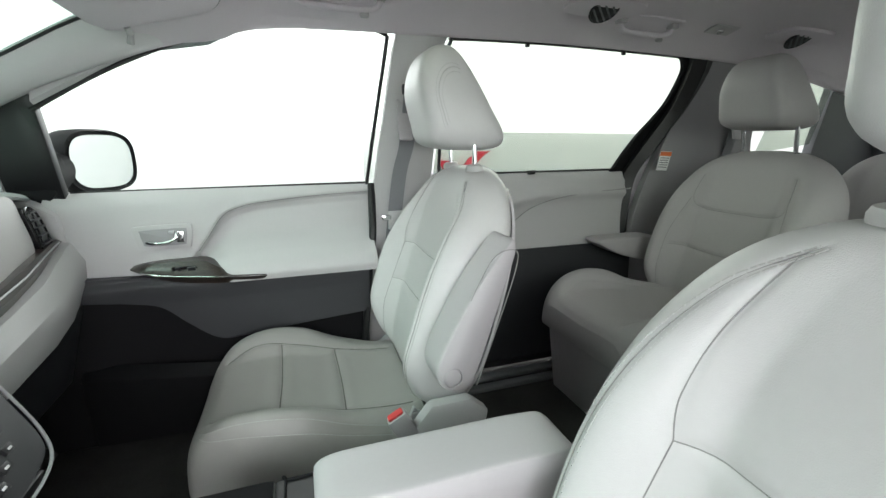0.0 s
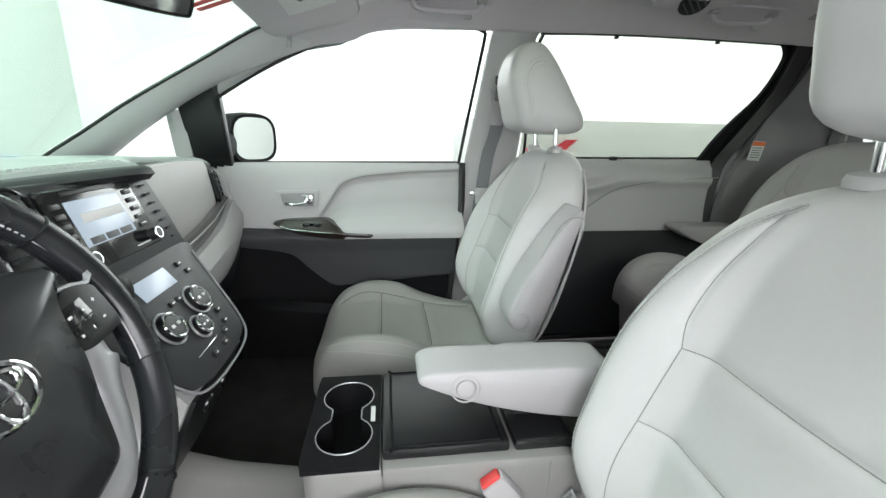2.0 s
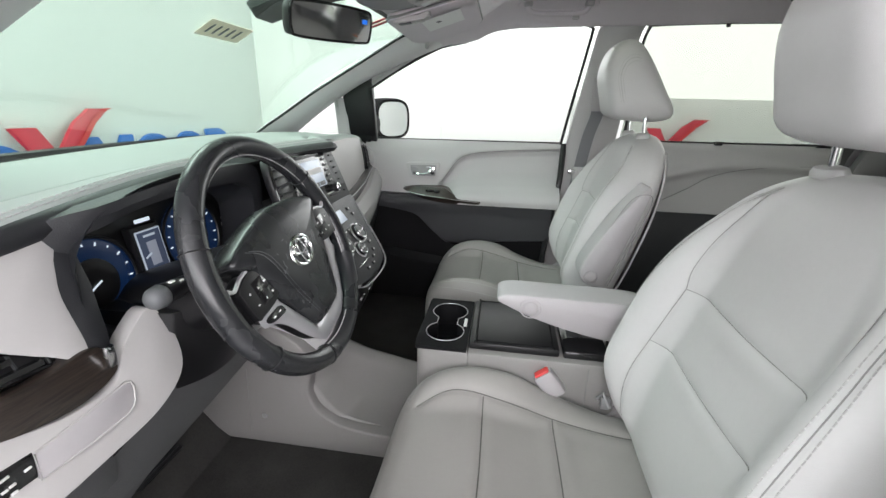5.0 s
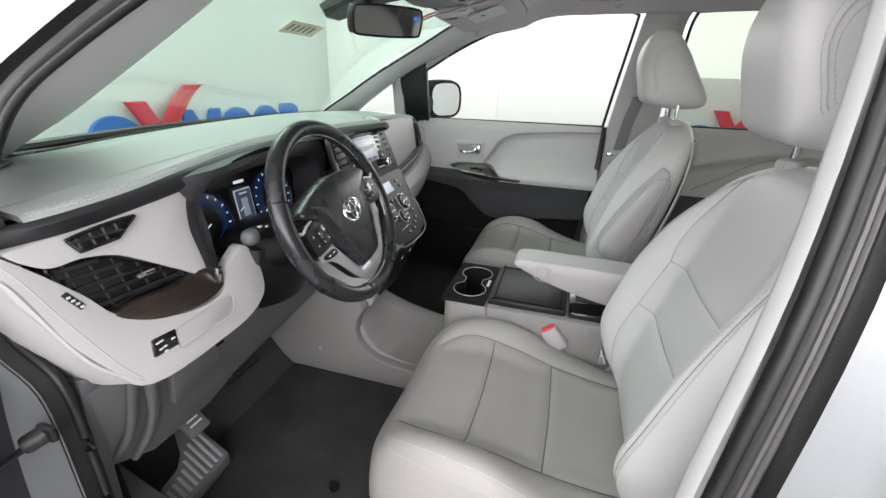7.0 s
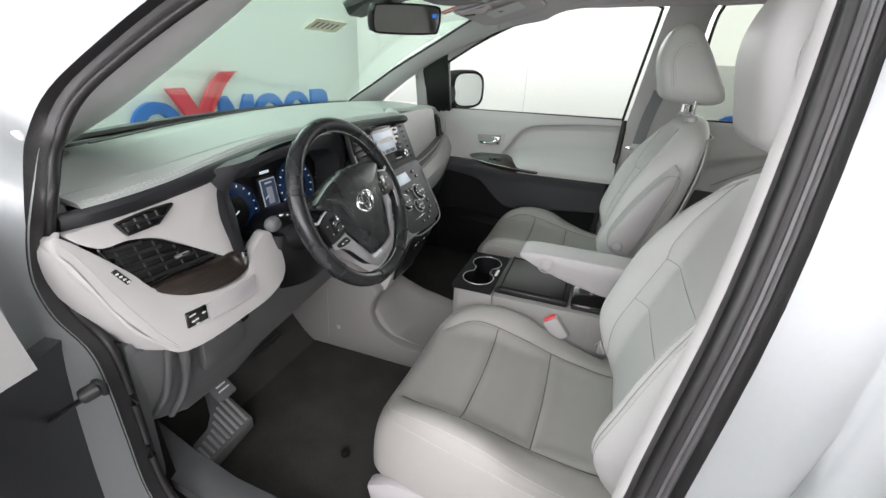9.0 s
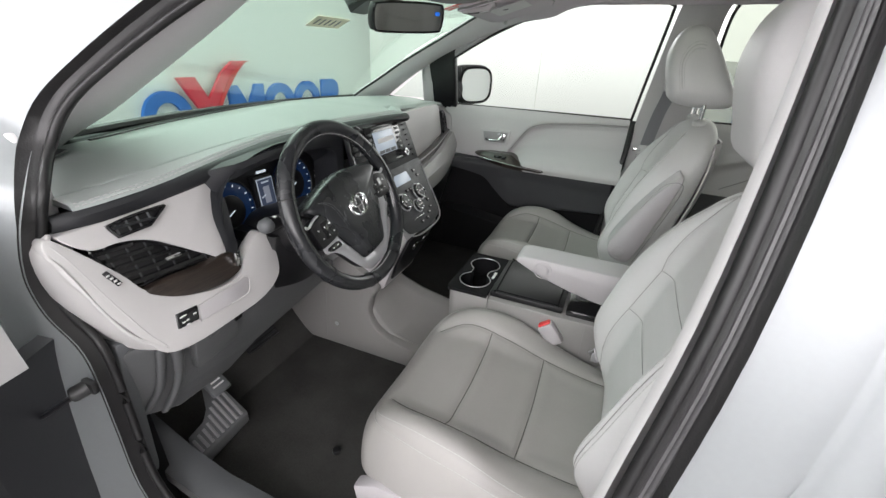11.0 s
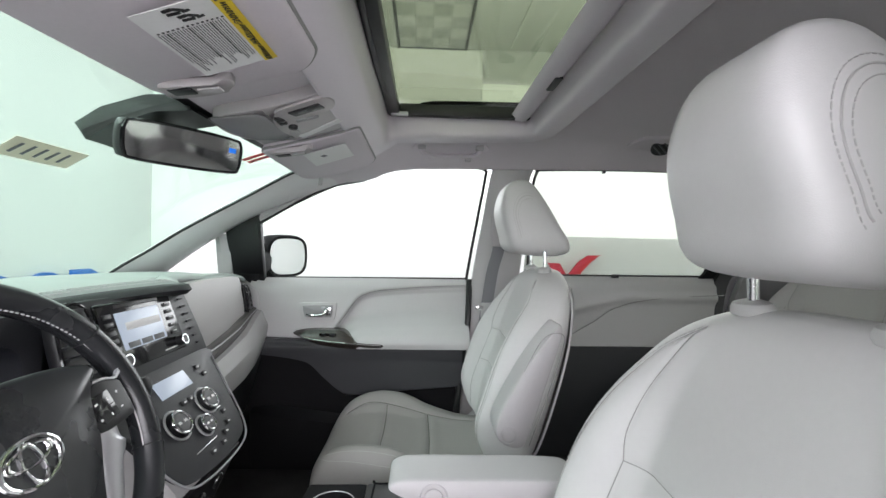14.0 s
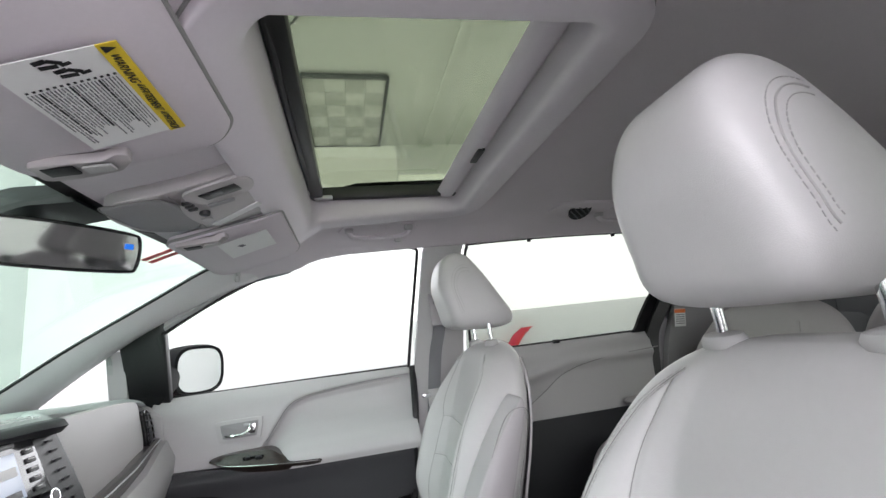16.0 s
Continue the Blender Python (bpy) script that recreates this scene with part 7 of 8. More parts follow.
part("black_corner", loft([[(glass_edge(z), y, z), (glass_edge(z) + 0.004, y - 0.014, z), (rear_edge(z) + 0.05, y - 0.014, z), (rear_edge(z) + 0.05, y, z)] for z, y in [(1.225 + 0.43 * i / 24, 0.876 - 0.155 * (0.01 + 0.43 * i / 24) / 0.445) for i in range(25)]]), MATTBLACK, sd, "black window corner and frame")
part("window_seal", tube(curve_pts([(0.46, 0.85, 1.235), (0.455, 0.82, 1.34), (0.448, 0.76, 1.55), (0.46, 0.735, 1.635), (0.50, 0.73, 1.648), (0.85, 0.73, 1.656), (1.30, 0.73, 1.652), (1.36, 0.73, 1.648)], 60), 0.006, 8), RUBBER, sd)
part("belt_strip", tube([(0.45, 0.862, 1.232), (0.8, 0.864, 1.234), (1.2, 0.866, 1.238)], 0.006, 6), RUBBER, sd)
part("shade_hook", rbox((0.83, 0.85, 1.235), (0.03, 0.012, 0.016), 0.003), BLACK, sd)
for x in (0.72, 1.1):
    part("shade_clip", rbox((x, 0.727, 1.645), (0.014, 0.012, 0.012), 0.003), BLACK, sd)
for i, (y0, z0, w) in enumerate(((0.80, 0.50, 0.05), (0.73, 0.485, 0.04), (0.67, 0.48, 0.03))):
    single("sliding_door_step", rbox((0.85, y0, z0), (0.86, w, 0.02), 0.005), MID if i else BLACK, "ribbed grey step strip at the sliding door", "door step", "door step strips")

# ---- driver's door, swung open ----
dd = thing("driver_door", (-0.72, -0.95, 0.5), "opened driver door, light grey trim over charcoal", "car door")
hinge = Matrix.Translation((-0.82, -1.005, 0)) @ Matrix.Rotation(radians(-66), 4, "Z") @ Matrix.Translation((0.74, -0.955 + 1.91, 0))
dm = lambda g: moved(mirrored(g), hinge)
part("upper_trim", dm(shell(lambda u, v: (lambda x, z: (x, door_y(x, z), z))(-0.66 + 0.86 * u, 0.985 + 0.222 * v), 16, 16, 0.03)), TRIM, dd, "light grey upper trim", smooth=50)
part("lower_panel", dm(shell(lambda u, v: (-0.74 + 0.91 * u, 0.745 + 0.01 * math.sin(v * 3), 0.44 + 0.55 * v), 10, 10, 0.03)), DARK, dd, "charcoal lower panel")
part("outer_skin", dm(shell(lambda u, v: (-0.70 + 0.92 * u, 0.955 + 0.03 * math.sin(v * 2.6), 0.40 + 0.80 * v), 6, 14, 0.015)), PAINT, dd, "silver outer skin")
part("front_edge", dm(rbox((-0.69, 0.865, 0.80), (0.025, 0.16, 0.78), 0.01)), PAINT, dd)
part("window_glass", dm(shell(lambda u, v: (lambda x: (x, 0.86 - 0.155 * v, 1.19 + (win_top(x) - 1.19) * v))(-0.60 + 0.865 * u), 16, 8, 0.004)), CLEAR_GLASS, dd, "clear door window glass", smooth=60)
chk = thing("door_check_strap", (-0.56, -0.95, 0.94), "black door check strap with a rubber boot", "check strap")
part("strap", tube(curve_pts([(-0.548, -0.962, 0.925), (-0.585, -0.985, 0.895), (-0.63, -1.0, 0.862), (-0.74, -1.04, 0.79)], 14), 0.0075, 8, flat=0.6), BLACK, chk)
part("boot", join(disc((-0.54, -0.943, 0.932), (-0.5, -1, -0.3), 0.013, 0.03, 18, 0.4), rbox((-0.538, -0.946, 0.933), (0.03, 0.012, 0.024), 0.005)), RUBBER, chk)

# ---- belts on the pillars ----
def belt(x, y, z0, z1, sg, dx):
    b = thing("seat_belt", (x, sg * y, z0), "grey seat belt webbing hanging from a pillar guide", "seat belt", "seat belts")
    pts = curve_pts([(x, sg * (y - 0.045 + 0.0), z1), (x - 0.01, sg * (y - 0.015), z1 - 0.15), (x - dx * 0.5, sg * (y + 0.018), z0 + 0.25), (x - dx, sg * (y + 0.03), z0)], 24)
    part("webbing", loft([[p + Vector((a, sg * c, 0)) for a, c in ((-0.023, 0), (0.023, 0), (0.023, 0.0018), (-0.023, 0.0018))] for p in pts]), BELT, b)
    part("guide", rbox((x, sg * (y - 0.048), z1), (0.06, 0.016, 0.03), 0.006), BLACK, b)
    part("slide_plate", rbox((x - 0.02, sg * (y - 0.028), z1 - 0.07), (0.042, 0.012, 0.15), 0.005, Matrix.Rotation(radians(sg * -14), 4, "X")), SEATSIDE, b)
    part("tongue", rbox((x - dx * 0.75, sg * (y + 0.012), z0 + 0.12), (0.05, 0.012, 0.06), 0.005), TRIM, b)
    part("tongue_tip", rbox((x - dx * 0.75 - 0.03, sg * (y + 0.008), z0 + 0.13), (0.03, 0.006, 0.014), 0.002), CHROME, b)
    return b


belt(0.325, 0.735, 0.98, 1.49, 1, 0.06)
belt(1.66, 0.72, 1.0, 1.50, 1, -0.03)
lb = thing("warning_label", (1.36, 0.72, 1.3), "white warning label with an orange head on the pillar", "label")
lm = Matrix.Translation((1.35, 0.738, 1.275)) @ Matrix.Rotation(radians(12), 4, "X") @ Matrix.Rotation(radians(-14), 4, "Z")
part("paper", moved(rbox((0, 0, 0), (0.045, 0.002, 0.075), 0.0005), lm), WHITE, lb)
part("head_bar", moved(rbox((0, -0.0015, 0.028), (0.045, 0.001, 0.016), 0), lm), mat("orange_print", (0.75, 0.18, 0.05), 0.6), lb, "orange heading bar")
for i in range(5):
    part("text_bar", moved(rbox((0, -0.0015, 0.012 - 0.009 * i), (0.034, 0.001, 0.003), 0), lm), INK, lb)


# ---- overhead ----
def text_geo(words, size, m):
    cu = bpy.data.curves.new("words", "FONT")
    cu.body, cu.size, cu.extrude = words, size, 0.0002
    ob = bpy.data.objects.new("words", cu)
    scene.collection.objects.link(ob)
    me = bpy.data.meshes.new_from_object(ob.evaluated_get(bpy.context.evaluated_depsgraph_get()))
    geo = [m @ v.co for v in me.vertices], [tuple(p.vertices) for p in me.polygons]
    bpy.data.objects.remove(ob)
    bpy.data.curves.remove(cu)
    bpy.data.meshes.remove(me)
    return geo


def slab(pts, z_of, t, r=0.005):
    V, F = prism(pts, "z", 0.0, t, r)
    return [Vector((p.x, p.y, z_of(p.x, p.y) + p.z)) for p in V], F


# sunroof: padded surround, wells, glass and half-drawn shade
hx0, hx1, hy = HOLE_X[0], HOLE_X[1], HOLE_Y
sun = thing("sunroof", (0.13, 0, 1.71), "open-shade sunroof with smoked green glass and a padded surround", "sunroof")
def rrect(x0, x1, y0, y1, r, z_of, n=12):
    out = []
    for cx, cy, a0 in ((x1 - r, y1 - r, 0), (x0 + r, y1 - r, 90), (x0 + r, y0 + r, 180), (x1 - r, y0 + r, 270)):
        for i in range(n + 1):
            a = radians(a0 + 90 * i / n)
            x, y = cx + r * math.cos(a), cy + r * math.sin(a)
            out.append((x, y, z_of(x, y)))
    return out


rings = []
for d, dz in ((0.073, 0.006), (0.0725, -0.014), (0.070, -0.0185), (0.064, -0.0205), (0.026, -0.022), (0.010, -0.020), (0.003, -0.013), (0.0, -0.002), (-0.004, 0.03), (-0.004, 0.055)):
    rings.append(rrect(hx0 - d, hx1 + d, -hy - d, hy + d, 0.03 + max(d, 0), lambda x, y: roof_z(x, y) + dz))
part("surround", loft(rings, cap=False), SURROUND, sun, "padded fabric surround", smooth=60)
part("surround_gap", tube(rrect(hx0 - 0.0745, hx1 + 0.0745, -hy - 0.0745, hy + 0.0745, 0.105, lambda x, y: roof_z(x, y) - 0.001), 0.0022, 6, True), SEAM, sun)
part("front_track", rbox((hx0 + 0.022, 0, 1.742), (0.035, 0.76, 0.03), 0.006), BLACK, sun, "black front track")
part("deflector", tube(curve_pts([(hx0 + 0.014, -0.36, 1.735), (hx0 + 0.010, -0.1, 1.728), (hx0 + 0.010, 0.12, 1.73), (hx0 + 0.014, 0.36, 1.738)], 30), 0.007, 8), BLACK, sun)
for sg in (1, -1):
    part("side_track", rbox((0.13, sg * (0.375 if sg > 0 else 0.415), 1.745), (0.42, 0.025, 0.035), 0.005), BLACK, sun, "black side track")
    part("track_bracket", rbox((hx0 + 0.04, sg * 0.358, 1.728), (0.05, 0.016, 0.012), 0.003), SATIN, sun)
part("glass_panel", rbox((0.125, 0, 1.772), (0.50, 0.82, 0.005), 0), SUNROOF_GLASS, sun, "smoked green glass", smooth=0)
part("shade", loft([[(hx1 - 0.012 - 0.0, y, 1.735), (hx1 - 0.03, y, 1.722), (hx1 - 0.055, y, 1.724), (hx1 - 0.07, y, 1.74), (hx1 - 0.06, y, 1.75), (hx1 - 0.012, y, 1.75)] for y in [-0.375 + 0.75 * i / 20 for i in range(21)]]), SURROUND, sun, "pale sunshade edge", smooth=60)
part("shade_handle", rbox((hx1 - 0.03, 0.08, 1.722), (0.018, 0.075, 0.006), 0.003), DARK, sun, "dark finger pull")

# sun visors
def visor_z(x, y):
    return lerp(HEAD, x)[0] - 0.032 - 0.012 * (abs(y) / 0.6) ** 2 + (-0.006 if x < -0.25 else 0)


def visor(y0, y1, label, lab):
    s = 1 if y1 > y0 else -1
    v = thing("sun_visor", (-0.24, y0, 1.6), label, "sun visor", "sun visors")
    pts = [(x, y) for x, y, z in rrect(-0.35, -0.126, min(y0, y1), max(y0, y1), 0.038, lambda x, y: 0, 8)]
    pn = part("panel", slab(pts, visor_z, 0.018, 0.005), HEADLINER, v, smooth=50)
    # Piping in dark seam grey, which also draws the shadow along the visor's edge.
    part("shaded_piping", tube([(x, y, visor_z(x, y) + 0.006) for x, y in pts], 0.0032, 6, True), SEAM, v)
    cl = rounded([(-0.325, y0 + s * 0.012), (-0.25, y0 + s * 0.018), (-0.238, y0 + s * 0.030), (-0.245, y0 + s * 0.048), (-0.32, y0 + s * 0.055), (-0.328, y0 + s * 0.04)], 30)
    part("clip", slab(cl, lambda x, y: visor_z(x, y) - 0.006, 0.012, 0.003), CONSOLE, v)
    part("clip_slot", slab([(-0.318, y0 + s * 0.026), (-0.288, y0 + s * 0.027), (-0.288, y0 + s * 0.046), (-0.318, y0 + s * 0.048)], lambda x, y: visor_z(x, y) - 0.0072, 0.003, 0.0005), BLACK, v)
    part("clip_bar", slab([(-0.280, y0 + s * 0.026), (-0.252, y0 + s * 0.027), (-0.252, y0 + s * 0.043), (-0.280, y0 + s * 0.045)], lambda x, y: visor_z(x, y) - 0.0085, 0.003, 0.001), TRIM, v)
    ay0, ay1, ax0, ax1 = lab
    lw = lambda d: (lambda x, y: visor_z(ax0, y) + (visor_z(ax1, y) - visor_z(ax0, y)) * (x - ax0) / (ax1 - ax0) - d)
    lp = part("label_sheet", slab([(ax0, ay0), (ax1, ay0), (ax1, ay1), (ax0, ay1)], lw(0.0040), 0.001, 0), WHITE, v, "white printed label")
    return v, lp, lw


v1, sheet, lw = visor(-0.246, -0.63, "warm grey driver sun visor with a printed warning label", (-0.320, -0.466, -0.252, -0.166))
part("yellow_band", slab([(-0.179, -0.319), (-0.164, -0.319), (-0.164, -0.467), (-0.179, -0.467)], lw(0.0050), 0.001, 0), YELLOW, sheet, "yellow warning band")
for word, y0, y1 in (("WARNING", -0.454, -0.414), ("AVERTISSEMENT", -0.410, -0.364), ("ADVERTENCIA", -0.359, -0.322)):
    flat = text_geo(word, 0.0125, Matrix())
    wide = max(p.x for p in flat[0])
    m = Matrix(((0, 1, 0, -0.1762), (1, 0, 0, y0), (0, 0, -1, lw(0.0058)(-0.1715, y0)), (0, 0, 0, 1))) @ Matrix.Diagonal(((y1 - y0) / wide, 1, 1, 1))
    part("word", moved(flat, m), BLACK, sheet, "black printed word", smooth=0)
part("warning_triangle", slab([(-0.176, -0.4565), (-0.167, -0.4605), (-0.176, -0.4645)], lw(0.0058), 0.0008, 0), BLACK, sheet)
for i in range(14):
    part("bullet", slab([(-0.247 + 0.0049 * i, -0.4305), (-0.245 + 0.0049 * i, -0.4305), (-0.245 + 0.0049 * i, -0.4285), (-0.247 + 0.0049 * i, -0.4285)], lw(0.0048), 0.0008, 0), BLACK, sheet)
rnd = random.Random(4)
for i in range(25):
    x = -0.248 + 0.0027 * i
    y = -0.426
    bold = i % 8 == 3
    stop = -0.426 + (0.075 if bold else 0.100 * (0.62 + 0.38 * rnd.random()))
    while y < stop - 0.004:
        ln = min(0.005 + 0.013 * rnd.random(), stop - y)
        w_ = 0.0013 if bold else 0.0007
        part("text_bar", slab([(x, y), (x + w_, y), (x + w_, y + ln), (x, y + ln)], lw(0.0048), 0.0008, 0), BLACK if bold else INK, sheet)
        y += ln + 0.0018
for cx, cy in ((-0.211, -0.457), (-0.204, -0.443)):
    for ax, ay, bx, by, r_ in ((-0.013, -0.003, -0.004, -0.004, 0.0022), (-0.004, -0.004, 0.004, 0.002, 0.0018), (-0.012, 0.003, 0.0, 0.004, 0.0020), (0.002, 0.004, 0.009, 0.003, 0.0016)):
        d_ = Vector((by - ay, ax - bx)).normalized() * r_
        part("pictogram", slab([(cx + ax + d_.x, cy + ay + d_.y), (cx + bx + d_.x, cy + by + d_.y), (cx + bx - d_.x, cy + by - d_.y), (cx + ax - d_.x, cy + ay - d_.y)], lw(0.0048), 0.0008, 0), BLACK, sheet)
v2, sheet2, lw2 = visor(0.095, 0.47, "warm grey passenger sun visor with a small white label", (0.155, 0.285, -0.265, -0.165))
part("pictogram", slab([(-0.235, 0.20), (-0.225, 0.20), (-0.22, 0.215), (-0.23, 0.22)], lw2(0.0048), 0.0008, 0), INK, sheet2)

# overhead console
oc = thing("overhead_console", (-0.25, -0.04, 1.6), "light grey overhead console with map lights and switches", "overhead console")
cz = lambda x, y: lerp(HEAD, x)[0] - 0.022
part("body", slab(rounded([(-0.37, -0.06), (-0.37, 0.02), (-0.33, 0.075), (-0.18, 0.088), (-0.15, 0.075), (-0.142, -0.02), (-0.15, -0.12), (-0.18, -0.13), (-0.33, -0.105)], 50), cz, 0.03, 0.006), CONSOLE, oc, smooth=50)
part("control_plate", slab(rounded([(-0.255, -0.075), (-0.16, -0.105), (-0.152, -0.02), (-0.158, 0.06), (-0.255, 0.055)], 40), lambda x, y: cz(x, y) - 0.004, 0.006, 0.002), CONSOLE, oc)
part("seam", tube([(-0.262, y, cz(-0.262, y) - 0.001) for y in (-0.11, 0, 0.078)], 0.0012, 5), SEAM, oc)
part("glasses_lid", slab(rounded([(-0.362, -0.085), (-0.34, -0.098), (-0.285, -0.10), (-0.268, -0.07), (-0.262, 0.0), (-0.268, 0.055), (-0.30, 0.068), (-0.35, 0.03)], 40), lambda x, y: cz(x, y) - 0.0035, 0.006, 0.003), CPILLAR, oc, "grey glasses compartment lid", smooth=50)
part("lid_joint", tube([(x, y, cz(x, y) - 0.0015) for x, y in rounded([(-0.364, -0.087), (-0.34, -0.100), (-0.284, -0.102), (-0.266, -0.07), (-0.260, 0.0), (-0.266, 0.057), (-0.30, 0.070), (-0.352, 0.032)], 40)], 0.0012, 5, True), SEAM, oc)
part("slot_frame", slab(rounded([(-0.238, -0.112), (-0.155, -0.122), (-0.148, -0.06), (-0.228, -0.058)], 32), lambda x, y: cz(x, y) - 0.006, 0.006, 0.002), CONSOLE, oc)
part("switch_well", slab([(-0.222, -0.098), (-0.166, -0.104), (-0.160, -0.076), (-0.214, -0.074)], lambda x, y: cz(x, y) - 0.0075, 0.004, 0.001), BLACK, oc)
part("well_key", slab([(-0.205, -0.094), (-0.188, -0.096), (-0.187, -0.088), (-0.204, -0.086)], lambda x, y: cz(x, y) - 0.0085, 0.003, 0.0008), MID, oc)
part("lower_key", slab([(-0.222, -0.050), (-0.180, -0.052), (-0.180, -0.038), (-0.222, -0.036)], lambda x, y: cz(x, y) - 0.0072, 0.005, 0.0015), CPILLAR, oc)
part("light_lens", slab([(-0.245, 0.048), (-0.152, 0.006), (-0.148, 0.026), (-0.240, 0.070)], lambda x, y: cz(x, y) - 0.007, 0.005, 0.002), WHITE, oc, "clear map light lens")
for x, y in ((-0.246, -0.075), (-0.246, -0.060), (-0.246, -0.045)):
    part("switch", slab([(x - 0.007, y - 0.005), (x + 0.007, y - 0.005), (x + 0.007, y + 0.005), (x - 0.007, y + 0.005)], lambda a, b: cz(a, b) - 0.008, 0.006, 0.0015), BLACK, oc)
part("round_knob", disc((-0.236, -0.018, cz(-0.236, -0.018) - 0.003), (0, 0, -1), 0.009, 0.008, 24, 0.3), BLACK, oc)
part("square_key", slab([(-0.252, 0.012), (-0.236, 0.010), (-0.234, 0.026), (-0.250, 0.028)], lambda a, b: cz(a, b) - 0.007, 0.005, 0.001), TRIM, oc)

# rear-view mirror
rv = thing("rear_view_mirror", (-0.45, -0.037, 1.56), "black frameless rear-view mirror with a compass readout", "rear-view mirror")
t_ = Vector((0.10, 0.215, 0.012)).normalized()
n_ = Vector((0.95, -0.25, -0.16))
n_ = (n_ - t_ * n_.dot(t_)).normalized()
u_ = n_.cross(t_)
u_ = u_ if u_.z > 0 else -u_
RM = Matrix(((t_.x, u_.x, n_.x, -0.43), (t_.y, u_.y, n_.y, -0.037), (t_.z, u_.z, n_.z, 1.524), (0, 0, 0, 1)))
oval = rounded([(-0.120, 0.0), (-0.117, 0.024), (-0.10, 0.033), (0.0, 0.037), (0.10, 0.035), (0.118, 0.027), (0.121, 0.0), (0.116, -0.026), (0.10, -0.034), (0, -0.036), (-0.10, -0.033), (-0.116, -0.024)], 60)
part("housing", moved(loft([[(x * s, y * s, z) for x, y in oval] for s, z in ((1.0, 0.002), (1.03, -0.004), (1.02, -0.018), (0.85, -0.035), (0.5, -0.045))]), RM), BLACK, rv, smooth=50)
part("glass", moved(loft([[(x * s, y * s, z) for x, y in oval] for s, z in ((0.975, 0.0), (0.965, 0.0035), (0.5, 0.0036))]), RM), MIRROR, rv, "dimming mirror glass")
part("lower_frame", moved(tube([(x, y, 0.003) for x, y in oval], 0.003, 6, True), RM), GLOSSBLACK, rv)
part("compass_readout", moved(rbox((0.098, 0.012, 0.0045), (0.016, 0.010, 0.001), 0), RM), COMPASS, rv, "blue compass readout")
part("arm", tube(curve_pts([(-0.455, -0.03, 1.53), (-0.49, -0.025, 1.56), (-0.53, -0.02, 1.585)], 10), 0.012, 10), BLACK, rv)
part("sensor_housing", loft([[(x, -0.03 + w * k, z) for k in (-1, -0.5, 0.5, 1)] + [(x - 0.02, -0.03 + w, z + 0.03), (x - 0.02, -0.03 - w, z + 0.03)] for x, w, z in ((-0.40, 0.05, 1.585), (-0.46, 0.06, 1.578), (-0.54, 0.055, 1.555), (-0.60, 0.035, 1.53))]), BLACK, rv, "black sensor housing")

# stickers on the windscreen
def on_screen(y0, y1, u0, u1, off, shear=0.0):
    return shell(lambda u, v: Vector(screen(u0 + (u1 - u0) * u, (y0 + (y1 - y0) * v + shear * u + 0.70) / 1.40)) + Vector((0.35, 0, -0.75)) * off, 2, 2, 0.0006)


st = thing("stock_sticker", (-0.62, -0.11, 1.5), "tan paper sticker with dark marker bars inside the windscreen", "sticker")
part("paper", on_screen(-0.125, 0.045, 0.585, 0.66, 0.009, -0.02), TAN, st)
for i in range(5):
    part("marker_bar", on_screen(-0.110 + 0.027 * i, -0.103 + 0.027 * i, 0.603, 0.643, 0.0105, -0.008), INK, st)
rt = thing("striped_tag", (-0.4, 0.38, 1.6), "red striped tag on the windscreen corner", "tag")
for i in range(2):
    part("stripe", on_screen(0.345 + 0.034 * i, 0.368 + 0.034 * i, 0.86, 0.95, 0.008, -0.01), RED, rt)

# grab handles, air outlets, hook, lamps along the roof side
def grab(x, sg):
    y, z = 0.55, roof_z(x, 0.55)
    g = thing("grab_handle", (x, sg * y, z), "warm grey folding roof grab handle", "grab handle", "grab handles")
    part("frame_recess", slab(rounded([(x - 0.115, sg * (y - 0.012)), (x - 0.10, sg * (y - 0.026)), (x + 0.10, sg * (y - 0.026)), (x + 0.115, sg * (y - 0.012)), (x + 0.115, sg * (y + 0.03)), (x - 0.115, sg * (y + 0.03))], 40), lambda a, b: roof_z(a, b) - 0.006, 0.012, 0.003), HEADLINER, g)
    part("bar", tube(curve_pts([(x - 0.10, sg * y, z - 0.002), (x - 0.085, sg * (y + 0.01), z - 0.032), (x, sg * (y + 0.012), z - 0.037), (x + 0.085, sg * (y + 0.01), z - 0.032), (x + 0.10, sg * y, z - 0.002)], 30), 0.0105, 10, flat=0.75), HEADLINER, g)
    for e in (-1, 1):
        part("end_cap", rbox((x + e * 0.098, sg * (y + 0.002), z - 0.008), (0.028, 0.03, 0.02), 0.006), SEATSIDE, g)
    part("hook", rbox((x + 0.06, sg * (y + 0.014), z - 0.045), (0.022, 0.012, 0.018), 0.004), SEATSIDE, g)


for x in (0.115, 1.03):
    for sg in (1, -1):
        grab(x, sg)


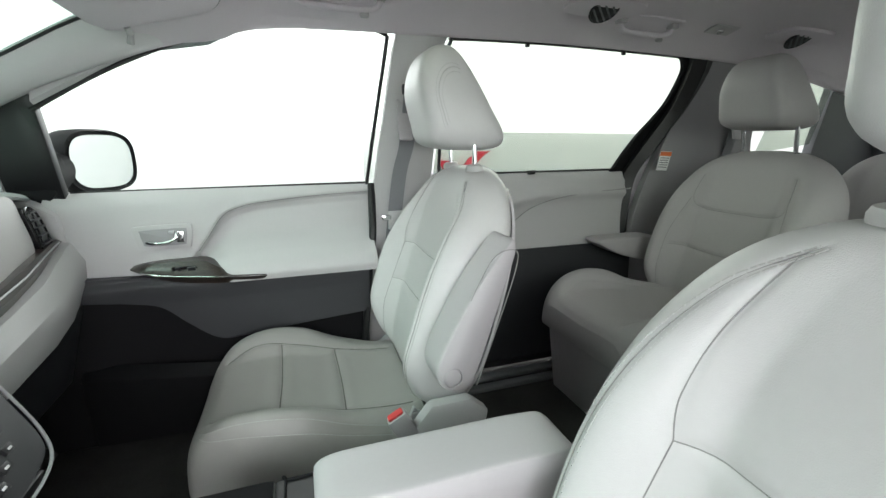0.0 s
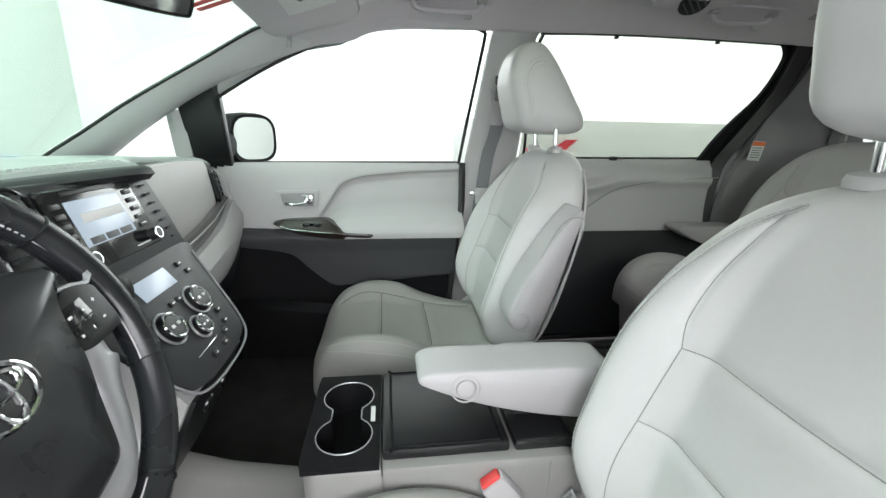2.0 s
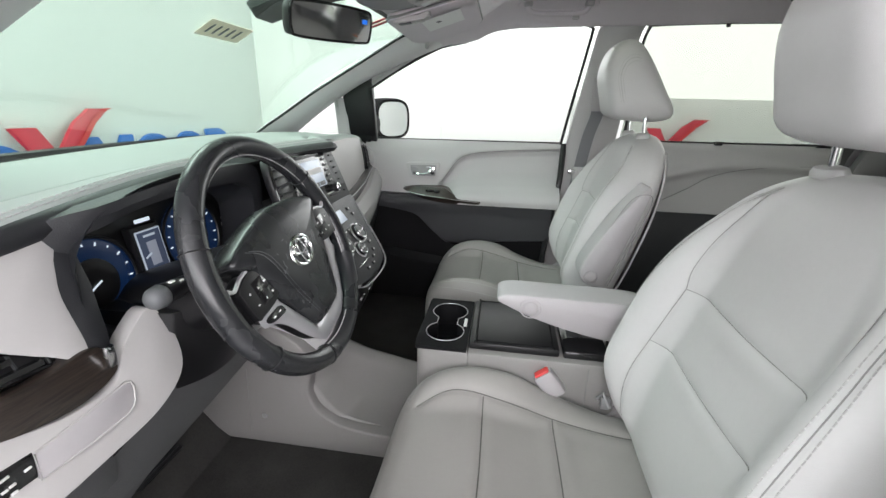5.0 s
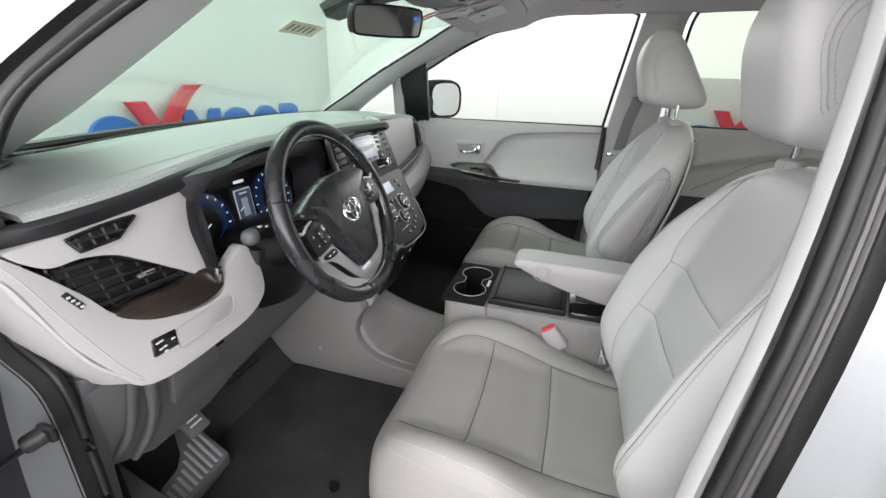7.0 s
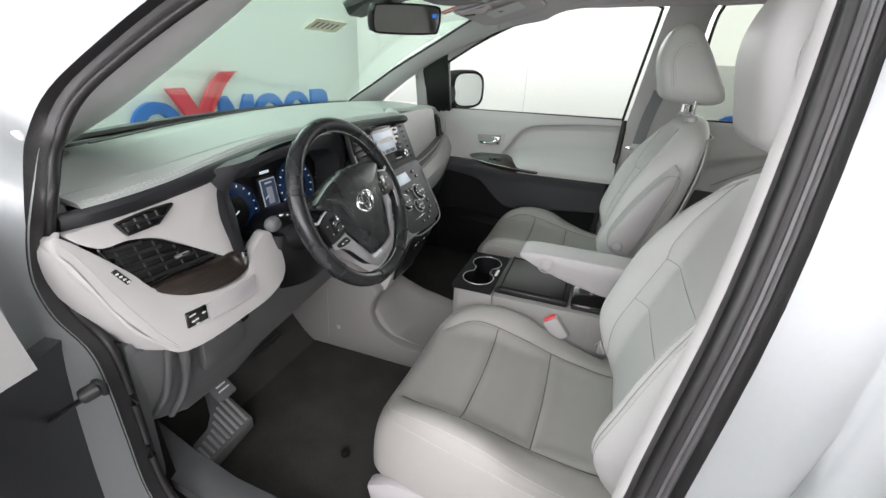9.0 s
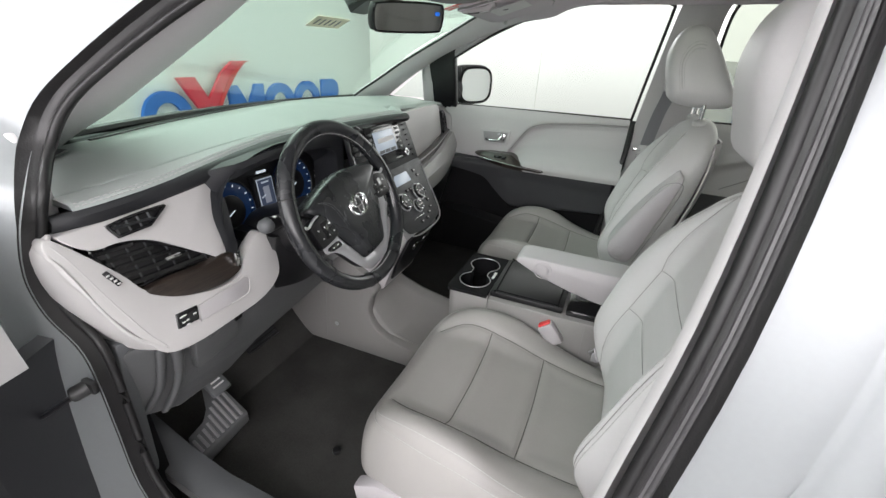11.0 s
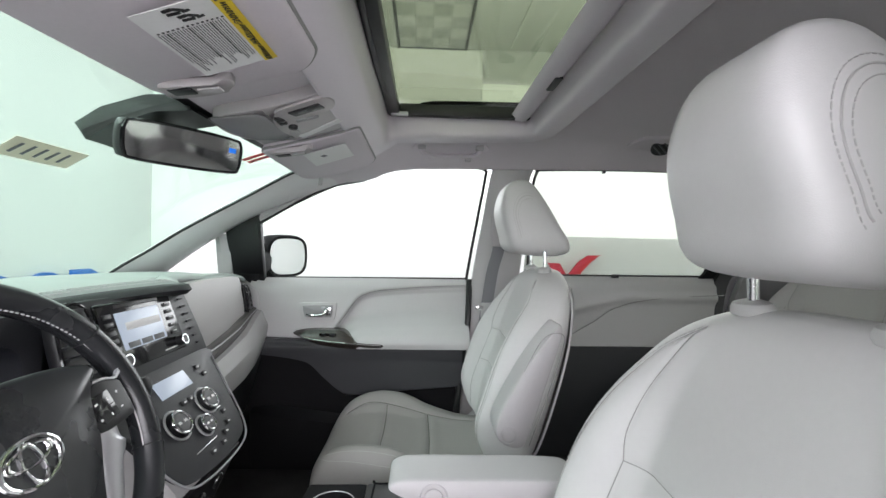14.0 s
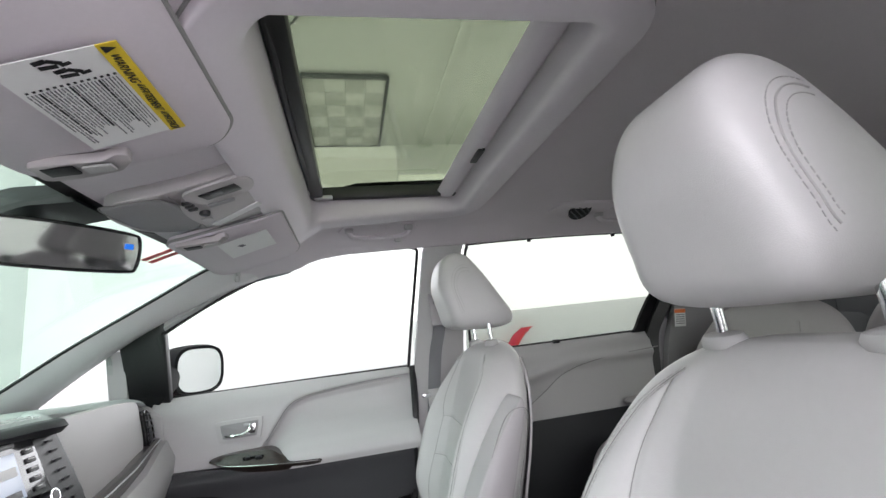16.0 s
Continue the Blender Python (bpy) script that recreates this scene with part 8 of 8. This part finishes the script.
def roof_vent(x, y, r):
    z = roof_z(x, y)
    n = Vector((0, -0.55 if y > 0 else 0.55, -1)).normalized()
    v = thing("roof_air_outlet", (x, y, z), "round dark roof air outlet in a grey plinth", "air outlet", "roof air outlets")
    part("plinth", slab(rounded([(x - 0.10, y - 0.03), (x - 0.06, y - 0.055), (x + 0.10, y - 0.05), (x + 0.12, y + 0.04), (x - 0.09, y + 0.05)], 40), lambda a, b: roof_z(a, b) - 0.011, 0.02, 0.008), HEADLINER, v)
    c = Vector((x, y, z - 0.012))
    part("well", disc(c, n, r, 0.006, 36, 0.1), BLACK, v)
    part("ring", torus(c + n * 0.006, n, r, 0.003, 36, 8), DARK, v)
    s_ = Vector((1, 0, 0)).cross(n).normalized()
    for k in (-0.6, -0.2, 0.2, 0.6):
        h = math.sqrt(1 - k * k) * r * 0.92
        d1 = (Vector((0.75, 0, 0)) + s_ * 0.66).normalized()
        d2 = n.cross(d1)
        p = c + n * 0.008 + d2 * k * r
        part("blade", tube([p - d1 * h, p + d1 * h], 0.0028, 6), MID, v)


for x in (0.825, 1.62):
    for sg in (1, -1):
        roof_vent(x, sg * 0.50, 0.040)
hk = thing("coat_hook_lamp", (1.33, 0.58, 1.69), "small white roof lamp with a chrome button", "roof lamp")
part("plate", slab([(1.27, 0.515), (1.37, 0.515), (1.37, 0.565), (1.27, 0.565)], lambda a, b: roof_z(a, b) - 0.006, 0.01, 0.003), SEATSIDE, hk)
part("button", disc((1.31, 0.54, roof_z(1.31, 0.54) - 0.004), (0, -0.3, -1), 0.012, 0.012, 20, 0.4), CHROME, hk)
single("visor_pivot", tube([(-0.325, 0.56, 1.575), (-0.33, 0.60, 1.57), (-0.335, 0.61, 1.55)], 0.007, 8), TRIM, "light grey visor pivot stub", "visor pivot")
for sg in (1, -1):
    ab = thing("airbag_mark", (-0.48, sg * 0.665, 1.545), "embossed lettering mark on the pillar trim", "embossed mark", "pillar marks")
    for i in range(3):
        part("mark_bar", tube([(-0.475 + 0.012 * i, sg * 0.652, 1.548 + 0.004 * i), (-0.455 + 0.012 * i, sg * 0.664, 1.535 + 0.004 * i)], 0.0012, 5), SEATSIDE, ab)

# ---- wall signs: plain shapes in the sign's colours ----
def sign(origin, right, label, k=1.0, low=1.0):
    s = thing("wall_sign", origin, label, "wall sign", "wall signs")
    o, r_ = Vector(origin), Vector(right)
    up = Vector((0, 0, 1))
    nrm = r_.cross(up)
    M_ = Matrix(((r_.x, up.x, nrm.x, o.x), (r_.y, up.y, nrm.y, o.y), (r_.z, up.z, nrm.z, o.z), (0, 0, 0, 1))) @ Matrix.Diagonal((k, k, 1, 1))

    def ring2(cx):
        n = 48
        g = loft([[(cx + a * math.cos(i / n * 6.28318), 0.17 + b * math.sin(i / n * 6.28318), z) for i in range(n)] for a, b, z in ((0.18, 0.175, 0), (0.18, 0.175, 0.03), (0.10, 0.10, 0.03), (0.10, 0.10, 0))], cap=False)
        part("ring_shape", moved(g, M_ @ Matrix.Diagonal((1, low, 1, 1))), SIGNBLUE, s)
    ring2(0.16)
    part("slab_shape", moved(prism([(0.68, 0), (0.76, 0), (0.78, 0.2), (0.84, 0.08), (0.88, 0.08), (0.94, 0.2), (0.96, 0), (1.04, 0), (1.04, 0.35), (0.95, 0.35), (0.86, 0.19), (0.77, 0.35), (0.68, 0.35)], "z", 0, 0.03, 0.004), M_ @ Matrix.Diagonal((1, low, 1, 1))), SIGNBLUE, s)
    ring2(1.23)
    ring2(1.60)
    part("slab_shape", moved(prism([(1.82, 0), (1.90, 0), (1.90, 0.12), (1.96, 0.12), (2.04, 0), (2.12, 0), (2.04, 0.14), (2.10, 0.22), (2.08, 0.31), (2.0, 0.35), (1.82, 0.35)], "z", 0, 0.03, 0.004), M_ @ Matrix.Diagonal((1, low, 1, 1))), SIGNBLUE, s)
    part("tick_shape", moved(prism([(0.24, 0.425), (0.38, 0.425), (0.47, 0.27), (0.60, 0.44), (0.72, 0.525), (0.86, 0.525), (0.70, 0.40), (0.54, 0.18), (0.50, 0.0), (0.38, 0.0), (0.42, 0.14)], "z", 0.03, 0.06, 0.004), M_), SIGNRED, s, "red tick shape")
    part("tick_shape", moved(prism([(0.50, 0.12), (0.62, 0.30), (0.80, 0.505), (0.88, 0.527), (0.82, 0.527), (0.70, 0.44), (0.58, 0.30)], "z", 0.062, 0.066, 0), M_), WHITE if 0 else RED, s)
    return s


sign((-2.688, 0.66, 0.755), (0, 1, 0), "blue and red raised shapes of a company sign on the wall")
sign((1.11, 3.498, 0.82), (1, 0, 0), "blue and red raised shapes of a company sign on the wall", 0.88, 0.78)
